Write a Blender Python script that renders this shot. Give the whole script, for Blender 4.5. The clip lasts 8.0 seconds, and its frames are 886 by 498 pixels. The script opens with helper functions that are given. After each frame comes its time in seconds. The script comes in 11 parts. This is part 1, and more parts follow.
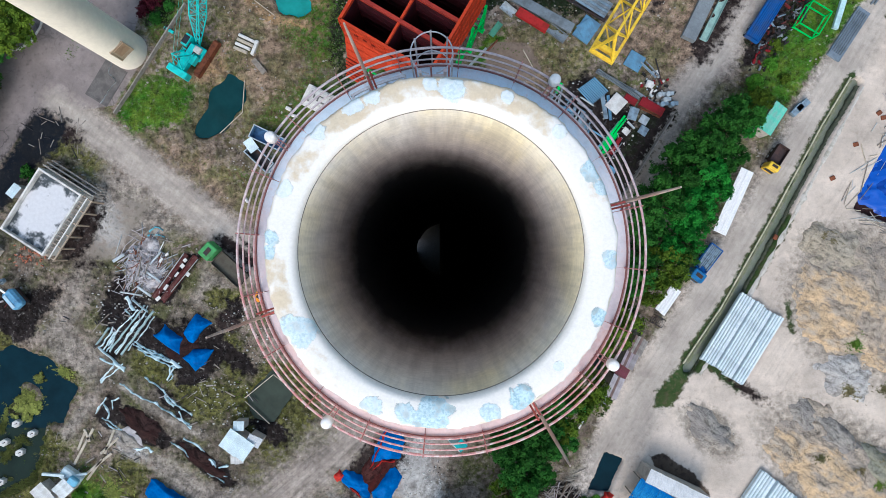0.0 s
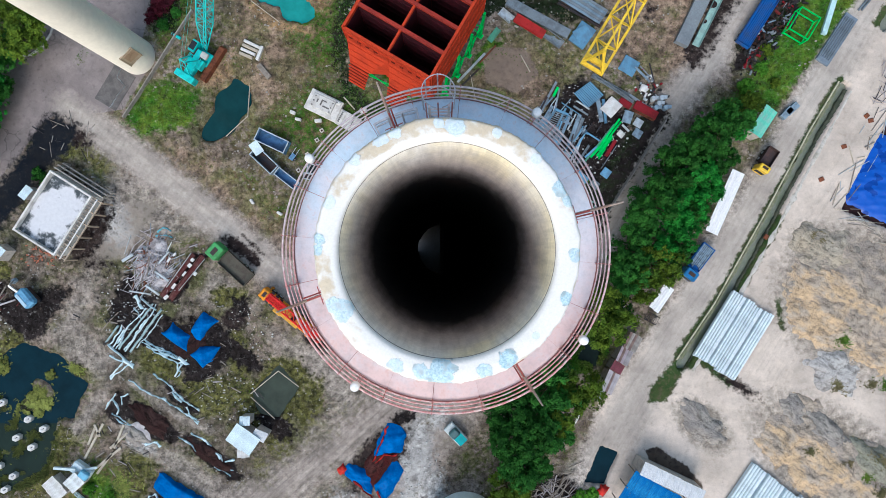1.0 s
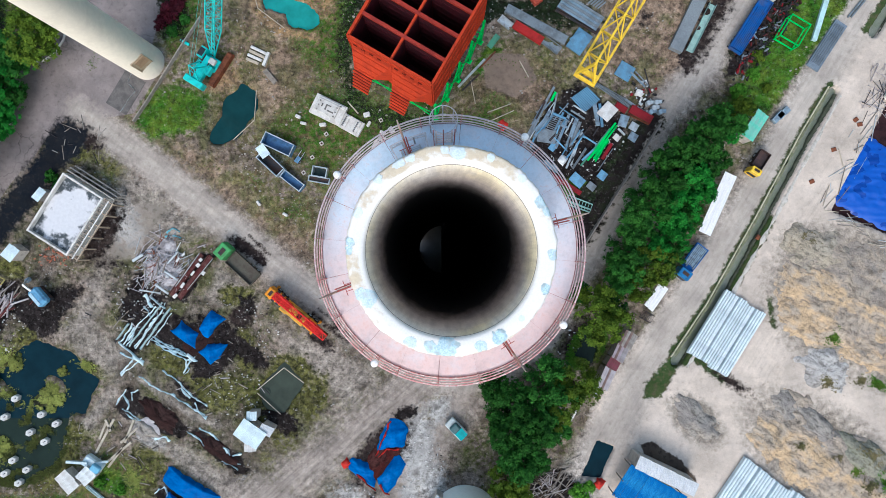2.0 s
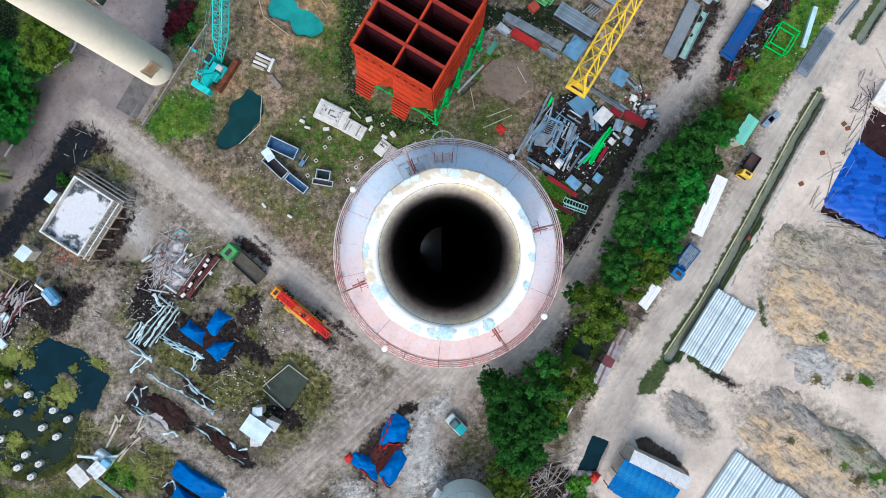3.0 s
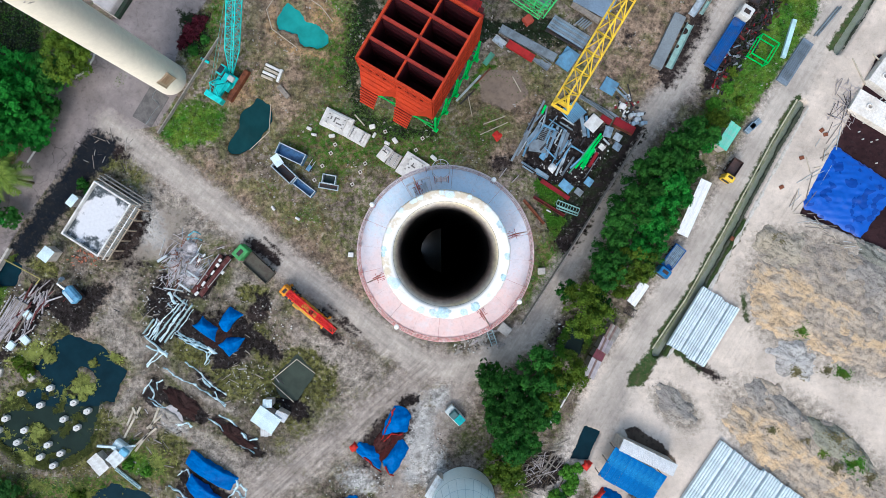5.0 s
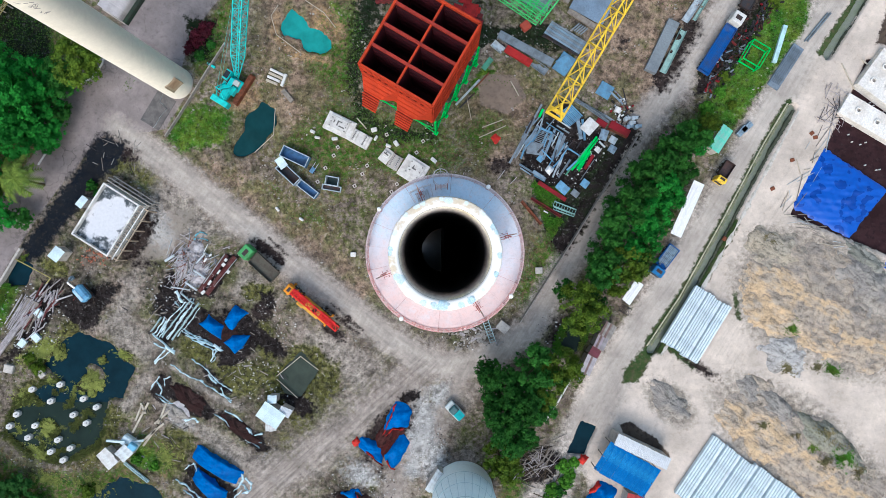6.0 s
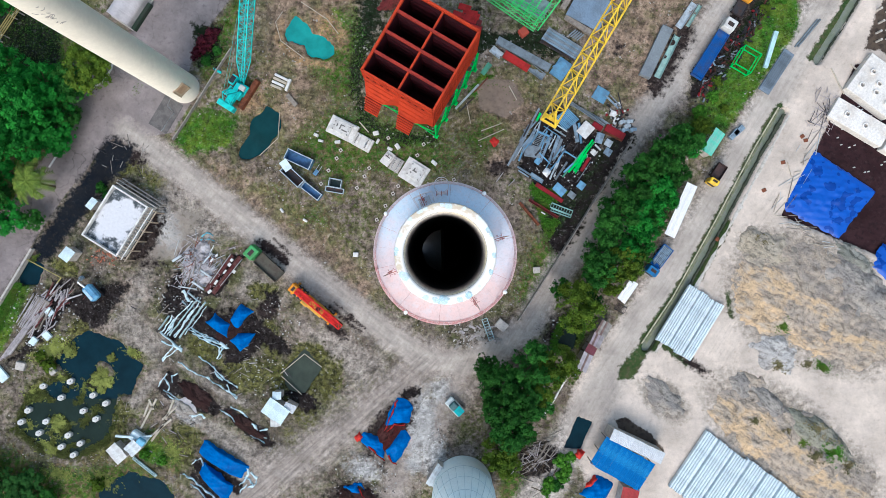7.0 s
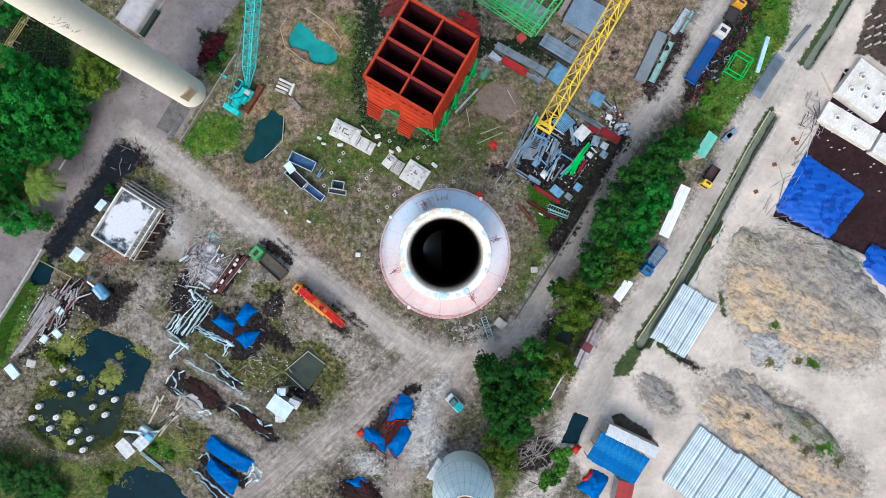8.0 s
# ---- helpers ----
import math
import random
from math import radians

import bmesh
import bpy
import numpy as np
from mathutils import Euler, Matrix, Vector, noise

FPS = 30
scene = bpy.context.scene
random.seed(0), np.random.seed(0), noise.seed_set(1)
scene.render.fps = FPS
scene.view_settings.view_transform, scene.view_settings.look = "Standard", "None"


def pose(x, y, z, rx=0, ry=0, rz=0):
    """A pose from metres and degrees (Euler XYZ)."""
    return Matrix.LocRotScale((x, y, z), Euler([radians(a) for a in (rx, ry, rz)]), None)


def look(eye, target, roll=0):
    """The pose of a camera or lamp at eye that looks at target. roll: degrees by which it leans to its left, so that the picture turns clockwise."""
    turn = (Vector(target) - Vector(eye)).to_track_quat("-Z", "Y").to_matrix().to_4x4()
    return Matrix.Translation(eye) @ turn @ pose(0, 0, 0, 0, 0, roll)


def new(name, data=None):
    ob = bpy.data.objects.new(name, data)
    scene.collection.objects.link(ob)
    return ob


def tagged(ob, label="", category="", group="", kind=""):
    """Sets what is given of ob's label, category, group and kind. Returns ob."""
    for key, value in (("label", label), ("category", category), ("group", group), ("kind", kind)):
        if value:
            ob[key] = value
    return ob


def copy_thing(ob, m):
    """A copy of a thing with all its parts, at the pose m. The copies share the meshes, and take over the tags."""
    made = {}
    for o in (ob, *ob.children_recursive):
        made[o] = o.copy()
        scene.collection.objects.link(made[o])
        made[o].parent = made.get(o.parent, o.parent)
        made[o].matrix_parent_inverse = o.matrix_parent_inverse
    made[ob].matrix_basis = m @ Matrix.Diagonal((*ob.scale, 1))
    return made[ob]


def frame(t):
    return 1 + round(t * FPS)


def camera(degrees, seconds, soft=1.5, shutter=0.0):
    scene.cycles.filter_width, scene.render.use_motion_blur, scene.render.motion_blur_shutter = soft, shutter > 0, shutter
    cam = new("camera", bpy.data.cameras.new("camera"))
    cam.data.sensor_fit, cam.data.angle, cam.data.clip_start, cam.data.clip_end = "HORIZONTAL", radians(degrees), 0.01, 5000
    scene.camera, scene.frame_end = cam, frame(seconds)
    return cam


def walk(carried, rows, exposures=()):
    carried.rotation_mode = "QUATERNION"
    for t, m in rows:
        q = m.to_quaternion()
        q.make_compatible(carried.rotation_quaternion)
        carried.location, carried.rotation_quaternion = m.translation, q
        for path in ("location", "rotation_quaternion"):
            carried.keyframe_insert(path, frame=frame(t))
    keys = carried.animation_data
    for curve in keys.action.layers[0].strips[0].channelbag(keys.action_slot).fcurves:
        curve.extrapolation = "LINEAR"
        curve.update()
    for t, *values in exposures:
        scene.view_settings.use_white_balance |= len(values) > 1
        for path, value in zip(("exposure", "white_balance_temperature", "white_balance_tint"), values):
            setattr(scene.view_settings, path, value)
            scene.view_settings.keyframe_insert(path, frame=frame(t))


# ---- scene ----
from mathutils.bvhtree import BVHTree

cam = camera(78.0, 8.0, soft=0.62)
ROWS = [
    (0.0, 0.125, -0.205, 77.735, -0.006, 0.001, 0.160),
    (0.5, 0.100, -0.235, 78.790, -0.012, -0.026, 0.107),
    (1.0, 0.020, -0.228, 79.955, -0.022, -0.064, 0.080),
    (1.5, -0.080, -0.235, 81.110, -0.012, -0.047, 0.085),
    (3.0, -0.060, -0.128, 84.765, -0.006, -0.006, 0.070),
    (3.5, -0.036, -0.104, 85.972, 0.001, -0.011, 0.041),
    (4.0, -0.024, -0.095, 87.066, -0.006, -0.013, 0.030),
    (4.5, -0.008, -0.083, 88.295, 0.001, -0.010, -0.015),
    (6.0, 0.010, -0.078, 91.937, -0.012, -0.012, -0.048),
    (6.5, 0.014, -0.075, 93.158, -0.002, 0.008, -0.058),
    (7.0, -0.004, -0.060, 94.416, 0.004, -0.008, -0.078),
    (7.5, -0.006, -0.045, 95.653, -0.012, -0.002, -0.088),
    (8.0, -0.004, -0.032, 96.882, -0.002, 0.003, -0.098),
]
walk(cam, [(t, pose(x, y, z, rx, ry, rz)) for t, x, y, z, rx, ry, rz in ROWS], exposures=((0.0, -0.02, 5080, 13), (3.0, 0.11, 5080, 13), (8.0, 0.14, 5080, 13)))

# ---- sky and sun: hazy light from the south-west ----
SUN_AZ, SUN_EL = radians(196), radians(48)
world = bpy.data.worlds.new("sky")
scene.world = world
world.use_nodes = True
wn = world.node_tree
sky = wn.nodes.new("ShaderNodeTexSky")
sky.sky_type, sky.sun_disc = "NISHITA", False
sky.sun_elevation, sky.sun_rotation = SUN_EL, SUN_AZ
sky.air_density, sky.dust_density, sky.ozone_density = 3.0, 8.0, 2.0
wn.links.new(sky.outputs[0], wn.nodes["Background"].inputs[0])
wn.nodes["Background"].inputs[1].default_value = 0.15
sun = new("sun", bpy.data.lights.new("sun", "SUN"))
sun.data.energy, sun.data.angle, sun.data.color = 1.0, radians(26), (1.0, 0.95, 0.87)
sun.matrix_world = look((0, 0, 0), (-math.sin(SUN_AZ) * math.cos(SUN_EL), -math.cos(SUN_AZ) * math.cos(SUN_EL), -math.sin(SUN_EL)))


# ---- materials ----
def node(nt, kind, **values):
    n = nt.nodes.new(kind)
    for key, value in values.items():
        n.inputs[key].default_value = value
    return n


def noise_at(nt, coord, scale, detail=4.0, rough=0.6):
    n = node(nt, "ShaderNodeTexNoise", Scale=scale, Detail=detail, Roughness=rough)
    nt.links.new(coord, n.inputs["Vector"])
    return n.outputs["Fac"]


def ramp(nt, fac, stops):
    r = nt.nodes.new("ShaderNodeValToRGB")
    el = r.color_ramp.elements
    while len(el) < len(stops):
        el.new(0.5)
    for e, (p, c) in zip(el, stops):
        e.position, e.color = p, (c, c, c, 1) if isinstance(c, (int, float)) else (*c, 1)
    nt.links.new(fac, r.inputs[0])
    return r.outputs[0]


def mixed(nt, fac, a, b, mode="MIX"):
    m = nt.nodes.new("ShaderNodeMix")
    m.data_type, m.blend_type = "RGBA", mode
    for sock, v in ((m.inputs[0], fac), (m.inputs[6], a), (m.inputs[7], b)):
        if isinstance(v, (int, float)):
            sock.default_value = v
        elif isinstance(v, tuple):
            sock.default_value = (*v, 1)
        else:
            nt.links.new(v, sock)
    return m.outputs[2]


def maths(nt, op, a, b=0.0, clamp=False):
    m = nt.nodes.new("ShaderNodeMath")
    m.operation, m.use_clamp = op, clamp
    for sock, v in zip(m.inputs, (a, b)):
        if isinstance(v, (int, float)):
            sock.default_value = v
        else:
            nt.links.new(v, sock)
    return m.outputs[0]


MATS = {}


def mat(name, base, worn=None, rough=0.7, metal=0.0, size=1.0, wear=0.5, bump=0.3, vary=0.12, stripes=0.0, grit=1.0):
    """A surface with grain, stains of a second colour and a fine relief. size: metres across a stain; wear: how much of it
    is stained; vary: change from piece to piece; stripes: pitch in metres of ribs along the object's x."""
    if name in MATS:
        return MATS[name]
    m = bpy.data.materials.new(name)
    m.use_nodes = True
    nt = m.node_tree
    bsdf = nt.nodes["Principled BSDF"]
    tc = nt.nodes.new("ShaderNodeTexCoord").outputs["Object"]
    info = nt.nodes.new("ShaderNodeObjectInfo")
    isl = nt.nodes.new("ShaderNodeNewGeometry")
    worn = worn or tuple(c * 0.6 for c in base)
    big = noise_at(nt, tc, 1.0 / size, 5.0)
    fine = noise_at(nt, tc, 9.0 / size, 5.0, 0.7)
    blot = ramp(nt, big, [(0.62 - 0.35 * wear, 0.0), (0.78 - 0.3 * wear, 1.0)])
    blot = maths(nt, "MULTIPLY", blot, maths(nt, "ADD", maths(nt, "MULTIPLY", fine, 0.9), 0.25), True)
    col = mixed(nt, blot, base, worn)
    grain = ramp(nt, fine, [(0.25, 1 - 0.28 * grit), (0.75, 1 + 0.18 * grit)])
    col = mixed(nt, 1.0, col, grain, "MULTIPLY")
    rnd = maths(nt, "ADD", maths(nt, "MULTIPLY", info.outputs["Random"], vary), maths(nt, "MULTIPLY", isl.outputs["Random Per Island"], vary))
    tone = maths(nt, "ADD", rnd, 1.0 - vary)
    both = nt.nodes.new("ShaderNodeCombineColor")
    for i in range(3):
        nt.links.new(tone, both.inputs[i])
    col = mixed(nt, 1.0, col, both.outputs[0], "MULTIPLY")
    nt.links.new(col, bsdf.inputs["Base Color"])
    bsdf.inputs["Metallic"].default_value = metal
    bsdf.inputs["Specular IOR Level"].default_value = 0.45 if rough < 0.5 else 0.06
    nt.links.new(maths(nt, "ADD", maths(nt, "MULTIPLY", fine, 0.25), rough - 0.12, True), bsdf.inputs["Roughness"])
    b = node(nt, "ShaderNodeBump", Strength=bump, Distance=0.03 * size)
    h = fine
    if stripes:
        wv = nt.nodes.new("ShaderNodeTexWave")
        wv.inputs["Scale"].default_value = 0.314 / stripes
        wv.inputs["Distortion"].default_value = 0.0
        nt.links.new(tc, wv.inputs["Vector"])
        h = maths(nt, "ADD", maths(nt, "MULTIPLY", wv.outputs["Fac"], 2.0), fine)
    nt.links.new(h, b.inputs["Height"])
    nt.links.new(b.outputs[0], bsdf.inputs["Normal"])
    MATS[name] = m
    return m


CONCRETE = mat("pale concrete", (0.50, 0.47, 0.43), (0.30, 0.28, 0.26), 0.85, size=0.8, wear=0.45)
FLUE = mat("flue concrete", (0.37, 0.34, 0.30), (0.30, 0.275, 0.24), 0.95, size=0.7, wear=0.4, bump=0.25)
SHELL = mat("weathered white shell", (0.88, 0.83, 0.72), (0.74, 0.69, 0.60), 0.85, size=6.0, wear=0.2, bump=0.08, grit=0.3)
STEEL = mat("blue grey steel", (0.27, 0.36, 0.44), (0.12, 0.14, 0.16), 0.5, 0.3, size=0.7)
PALESTEEL = mat("galvanised steel", (0.55, 0.60, 0.62), (0.32, 0.34, 0.34), 0.45, 0.4, size=0.8)
DARKSTEEL = mat("dark oily steel", (0.05, 0.05, 0.055), (0.09, 0.05, 0.035), 0.6, 0.3)
RUST = mat("rusty steel", (0.20, 0.075, 0.04), (0.08, 0.035, 0.025), 0.85, size=0.6)
REDLEAD = mat("red lead paint", (0.50, 0.055, 0.018), (0.33, 0.04, 0.018), 0.7, size=1.6, wear=0.45)
REDPAINT = mat("red paint", (0.40, 0.03, 0.028), (0.22, 0.025, 0.02), 0.5)
PINKPAINT = mat("faded red paint", (0.50, 0.20, 0.19), (0.36, 0.25, 0.25), 0.6, size=0.5)
RAILWHITE = mat("faded white rail paint", (0.80, 0.73, 0.74), (0.56, 0.40, 0.40), 0.5, size=0.4, wear=0.4)
GREENPAINT = mat("bright green paint", (0.04, 0.62, 0.10), (0.03, 0.30, 0.06), 0.5, size=0.8)
CYANPAINT = mat("turquoise paint", (0.06, 0.64, 0.61), (0.04, 0.38, 0.38), 0.45, size=0.9)
YELLOWPAINT = mat("yellow paint", (0.85, 0.58, 0.02), (0.55, 0.36, 0.03), 0.45, size=0.9)
ORANGEPAINT = mat("orange paint", (0.75, 0.30, 0.02), (0.30, 0.14, 0.03), 0.5, size=0.6)
BLUEPAINT = mat("blue paint", (0.04, 0.19, 0.45), (0.03, 0.09, 0.18), 0.5, size=0.8)
BLUETARP = mat("blue tarpaulin", (0.007, 0.128, 0.44), (0.005, 0.068, 0.27), 0.5, size=1.4, bump=0.4)
WHITESHEET = mat("white sheet roof", (0.62, 0.64, 0.66), (0.45, 0.47, 0.48), 0.5, size=1.5, wear=0.3)
BLUESHEET = mat("pale blue sheet roof", (0.66, 0.78, 0.82), (0.50, 0.60, 0.64), 0.5, size=1.5)
WHITE = mat("white paint", (0.68, 0.68, 0.66), (0.48, 0.46, 0.43), 0.5)
GLOBE = mat("opal lamp white", (0.90, 0.90, 0.90), (0.85, 0.85, 0.84), 0.35, wear=0.1)
WOOD = mat("grey weathered wood", (0.28, 0.25, 0.215), (0.16, 0.14, 0.12), 0.85, size=0.5)
GREYWOOD = mat("lilac grey timber", (0.40, 0.37, 0.375), (0.22, 0.195, 0.195), 0.85, size=0.5, vary=0.3)
PALEWOOD = mat("sawn pale wood", (0.50, 0.45, 0.36), (0.33, 0.29, 0.23), 0.8, size=0.5)
RUBBER = mat("black rubber", (0.025, 0.025, 0.025), (0.06, 0.055, 0.05), 0.85)
MUD = mat("dark brown soil", (0.045, 0.025, 0.02), (0.09, 0.06, 0.045), 0.9, size=1.2)
STONE = mat("grey rubble", (0.34, 0.32, 0.29), (0.20, 0.18, 0.16), 0.9, size=0.5, vary=0.25)
BARK = mat("tree bark", (0.10, 0.075, 0.05), (0.05, 0.04, 0.03), 0.9, size=0.4)
LEAF = mat("dark green leaves", (0.038, 0.135, 0.018), (0.011, 0.046, 0.009), 0.75, size=1.6, vary=0.55, bump=0.1)
LEAFDEEP = mat("deep green leaves", (0.030, 0.095, 0.018), (0.014, 0.048, 0.010), 0.8, size=1.6, vary=0.5, bump=0.1)
MARSHWEED = mat("marsh weed", (0.10, 0.115, 0.03), (0.05, 0.06, 0.02), 0.8, size=1.5, vary=0.4, bump=0.1)
LEAFOLIVE = mat("yellow green leaves", (0.105, 0.165, 0.014), (0.032, 0.075, 0.010), 0.75, size=1.6, vary=0.5, bump=0.1)
LEAFLIME = mat("fresh green leaves", (0.036, 0.225, 0.024), (0.016, 0.095, 0.014), 0.75, size=1.6, vary=0.5, bump=0.1)
GLASS = mat("dark cab glass", (0.02, 0.025, 0.03), (0.03, 0.03, 0.03), 0.18, size=0.5, bump=0.02)


def water_mat(name, tone, rough=0.12):
    m = bpy.data.materials.new(name)
    m.use_nodes = True
    nt = m.node_tree
    bsdf = nt.nodes["Principled BSDF"]
    tc = nt.nodes.new("ShaderNodeTexCoord").outputs["Object"]
    f = noise_at(nt, tc, 0.35, 4.0)
    nt.links.new(mixed(nt, ramp(nt, f, [(0.35, 0.0), (0.7, 1.0)]), tone, tuple(c * 0.65 for c in tone)), bsdf.inputs["Base Color"])
    bsdf.inputs["Roughness"].default_value = rough
    bsdf.inputs["Specular IOR Level"].default_value = 0.06
    b = node(nt, "ShaderNodeBump", Strength=0.08, Distance=0.02)
    nt.links.new(noise_at(nt, tc, 5.0, 3.0), b.inputs["Height"])
    nt.links.new(b.outputs[0], bsdf.inputs["Normal"])
    return m


DARKWATER = water_mat("dark pond water", (0.006, 0.025, 0.037), 0.06)
TEALWATER = water_mat("teal pond water", (0.045, 0.33, 0.31), 0.08)
MARSHWATER = water_mat("murky marsh water", (0.018, 0.032, 0.026), 0.15)
GREENPOND = water_mat("green-blue pond water", (0.012, 0.05, 0.056), 0.06)
PITWATER = water_mat("murky pit water", (0.055, 0.07, 0.055), 0.1)
DRAINWATER = mat("algae on drain water", (0.19, 0.205, 0.165), (0.14, 0.175, 0.10), 0.45, size=1.6, wear=0.6, bump=0.05)


# ---- building helpers ----
def obj(name, bm, material, parent=None, label="", smooth=False):
    me = bpy.data.meshes.new(name)
    bm.to_mesh(me)
    bm.free()
    if smooth:
        me.shade_smooth()
    for m in (material if isinstance(material, (list, tuple)) else [material]):
        me.materials.append(m)
    ob = new(name, me)
    if parent is not None:
        ob.parent = parent
    if label:
        ob["label"] = label
    return ob


def part(name, bm, material, parent, label="", smooth=False):
    return obj(name, bm, material, parent, label, smooth)


def thing(name, label, category, at=(0, 0, 0), turn=0.0, group="", kind=""):
    e = new(name)
    e.empty_display_size = 0.3
    e.matrix_basis = pose(*(at if len(at) == 3 else (*at, 0)), 0, 0, turn)
    return tagged(e, label, category, group, kind)


def box(bm, size, at=(0, 0, 0), turn=(0, 0, 0), bevel=0.0, taper=1.0):
    """A block; at is the middle of its base. taper: the top's width against the base's."""
    r = bmesh.ops.create_cube(bm, size=1.0)
    vs = r["verts"]
    for v in vs:
        k = taper if v.co.z > 0 else 1.0
        v.co = Vector((v.co.x * size[0] * k, v.co.y * size[1] * k, (v.co.z + 0.5) * size[2]))
    if bevel:
        es = list({e for v in vs for e in v.link_edges})
        r = bmesh.ops.bevel(bm, geom=es, offset=bevel, segments=1, affect="EDGES")
        vs = list({v for f in r["faces"] for v in f.verts} | {v for v in vs if v.is_valid})
    bmesh.ops.transform(bm, matrix=pose(*at, *turn), verts=[v for v in vs if v.is_valid])
    return bm


def bar(bm, a, b, w, h=None, up=(0, 0, 1)):
    """A square bar from a to b."""
    a, b = Vector(a), Vector(b)
    d = b - a
    n = d.length
    if n < 1e-4:
        return bm
    d.normalize()
    s = d.cross(Vector(up))
    if s.length < 1e-3:
        s = d.cross(Vector((1, 0, 0)))
    s.normalize()
    u = s.cross(d)
    h = h or w
    vs = [bm.verts.new(p + s * (i * w / 2) + u * (j * h / 2)) for p in (a, b) for i, j in ((-1, -1), (1, -1), (1, 1), (-1, 1))]
    for q in ((3, 2, 1, 0), (4, 5, 6, 7), (0, 1, 5, 4), (1, 2, 6, 5), (2, 3, 7, 6), (3, 0, 4, 7)):
        bm.faces.new([vs[k] for k in q])
    return bm


def tube(bm, points, radius, sides=8, closed=False, caps=True):
    """A round pipe along points; radius may be a list."""
    pts = [Vector(p) for p in points]
    n = len(pts)
    rings = []
    for i, p in enumerate(pts):
        a = pts[i - 1] if (i or closed) else p
        b = pts[(i + 1) % n] if (i < n - 1 or closed) else p
        d = (b - a).normalized()
        s = d.cross(Vector((0, 0, 1)))
        if s.length < 1e-3:
            s = d.cross(Vector((1, 0, 0)))
        s.normalize()
        u = s.cross(d)
        r = radius[i] if isinstance(radius, (list, tuple)) else radius
        rings.append([bm.verts.new(p + (s * math.cos(k * 2 * math.pi / sides) + u * math.sin(k * 2 * math.pi / sides)) * r) for k in range(sides)])
    for i in range(n if closed else n - 1):
        a, b = rings[i], rings[(i + 1) % n]
        for k in range(sides):
            bm.faces.new((a[k], a[(k + 1) % sides], b[(k + 1) % sides], b[k]))
    if caps and not closed:
        bm.faces.new(rings[0][::-1])
        bm.faces.new(rings[-1])
    return bm


def lathe(bm, profile, sides=64, closed=False):
    """A turned body from (radius, z) pairs."""
    rings = [[bm.verts.new((r * math.cos(k * 2 * math.pi / sides), r * math.sin(k * 2 * math.pi / sides), z)) for k in range(sides)] for r, z in profile]
    n = len(rings)
    for i in range(n if closed else n - 1):
        a, b = rings[i], rings[(i + 1) % n]
        for k in range(sides):
            bm.faces.new((a[k], a[(k + 1) % sides], b[(k + 1) % sides], b[k]))
    return bm


def ring(bm, radius, z, thick, sides=96):
    return tube(bm, [(radius * math.cos(i * 2 * math.pi / sides), radius * math.sin(i * 2 * math.pi / sides), z) for i in range(sides)], thick, 6, closed=True)


def prism(bm, points, z0, z1):
    """An upright block over an outline of (x, y) points."""
    lo = [bm.verts.new((x, y, z0)) for x, y in points]
    hi = [bm.verts.new((x, y, z1)) for x, y in points]
    bm.faces.new(lo[::-1])
    bm.faces.new(hi)
    n = len(points)
    for i in range(n):
        bm.faces.new((lo[i], lo[(i + 1) % n], hi[(i + 1) % n], hi[i]))
    bmesh.ops.recalc_face_normals(bm, faces=bm.faces[:])
    return bm


def lattice(bm, a, b, w, h, bays, chord, lace, up=(0, 0, 1)):
    """A four-chord lattice girder from a to b."""
    a, b = Vector(a), Vector(b)
    d = (b - a).normalized()
    s = d.cross(Vector(up)).normalized()
    u = s.cross(d)
    corner = [(s * (i * w / 2) + u * (j * h / 2)) for i, j in ((-1, -1), (1, -1), (1, 1), (-1, 1))]
    for c in corner:
        bar(bm, a + c, b + c, chord)
    for k in range(bays + 1):
        p = a.lerp(b, k / bays)
        for i in range(4):
            bar(bm, p + corner[i], p + corner[(i + 1) % 4], lace)
            if k < bays:
                q = a.lerp(b, (k + 1) / bays)
                x, y = (i, (i + 1) % 4) if k % 2 else ((i + 1) % 4, i)
                bar(bm, p + corner[x], q + corner[y], lace)
    return bm


def mid(*pts):
    return (sum(p[0] for p in pts) / len(pts), sum(p[1] for p in pts) / len(pts))


def heading(a, b):
    return math.degrees(math.atan2(b[1] - a[1], b[0] - a[0]))


def dist(a, b):
    return math.hypot(b[0] - a[0], b[1] - a[1])


# ---- the ground: one sheet out to the horizon ----
STEP = 0.3
xs = np.concatenate([[-4000, -1200, -400, -180, -120], np.arange(-98, 98.01, STEP), [120, 180, 400, 1200, 4000]])
ys = np.concatenate([[-4000, -1200, -400, -150, -85], np.arange(-62, 62.01, STEP), [85, 150, 400, 1200, 4000]])
GX, GY = np.meshgrid(xs, ys)


def seg_dist(a, b):
    dx, dy = b[0] - a[0], b[1] - a[1]
    t = np.clip(((GX - a[0]) * dx + (GY - a[1]) * dy) / (dx * dx + dy * dy + 1e-9), 0, 1)
    return np.hypot(GX - a[0] - t * dx, GY - a[1] - t * dy)


def area(points, soft=1.5):
    """How far inside an outline: 0.5 on its edge."""
    inside = np.zeros(GX.shape, bool)
    d = np.full(GX.shape, 1e9)
    for a, b in zip(points, points[1:] + points[:1]):
        d = np.minimum(d, seg_dist(a, b))
        if a[1] != b[1]:
            inside ^= ((a[1] > GY) != (b[1] > GY)) & (GX < (b[0] - a[0]) * (GY - a[1]) / (b[1] - a[1]) + a[0])
    return np.clip(0.5 + np.where(inside, d, -d) / (2 * soft), 0, 1)


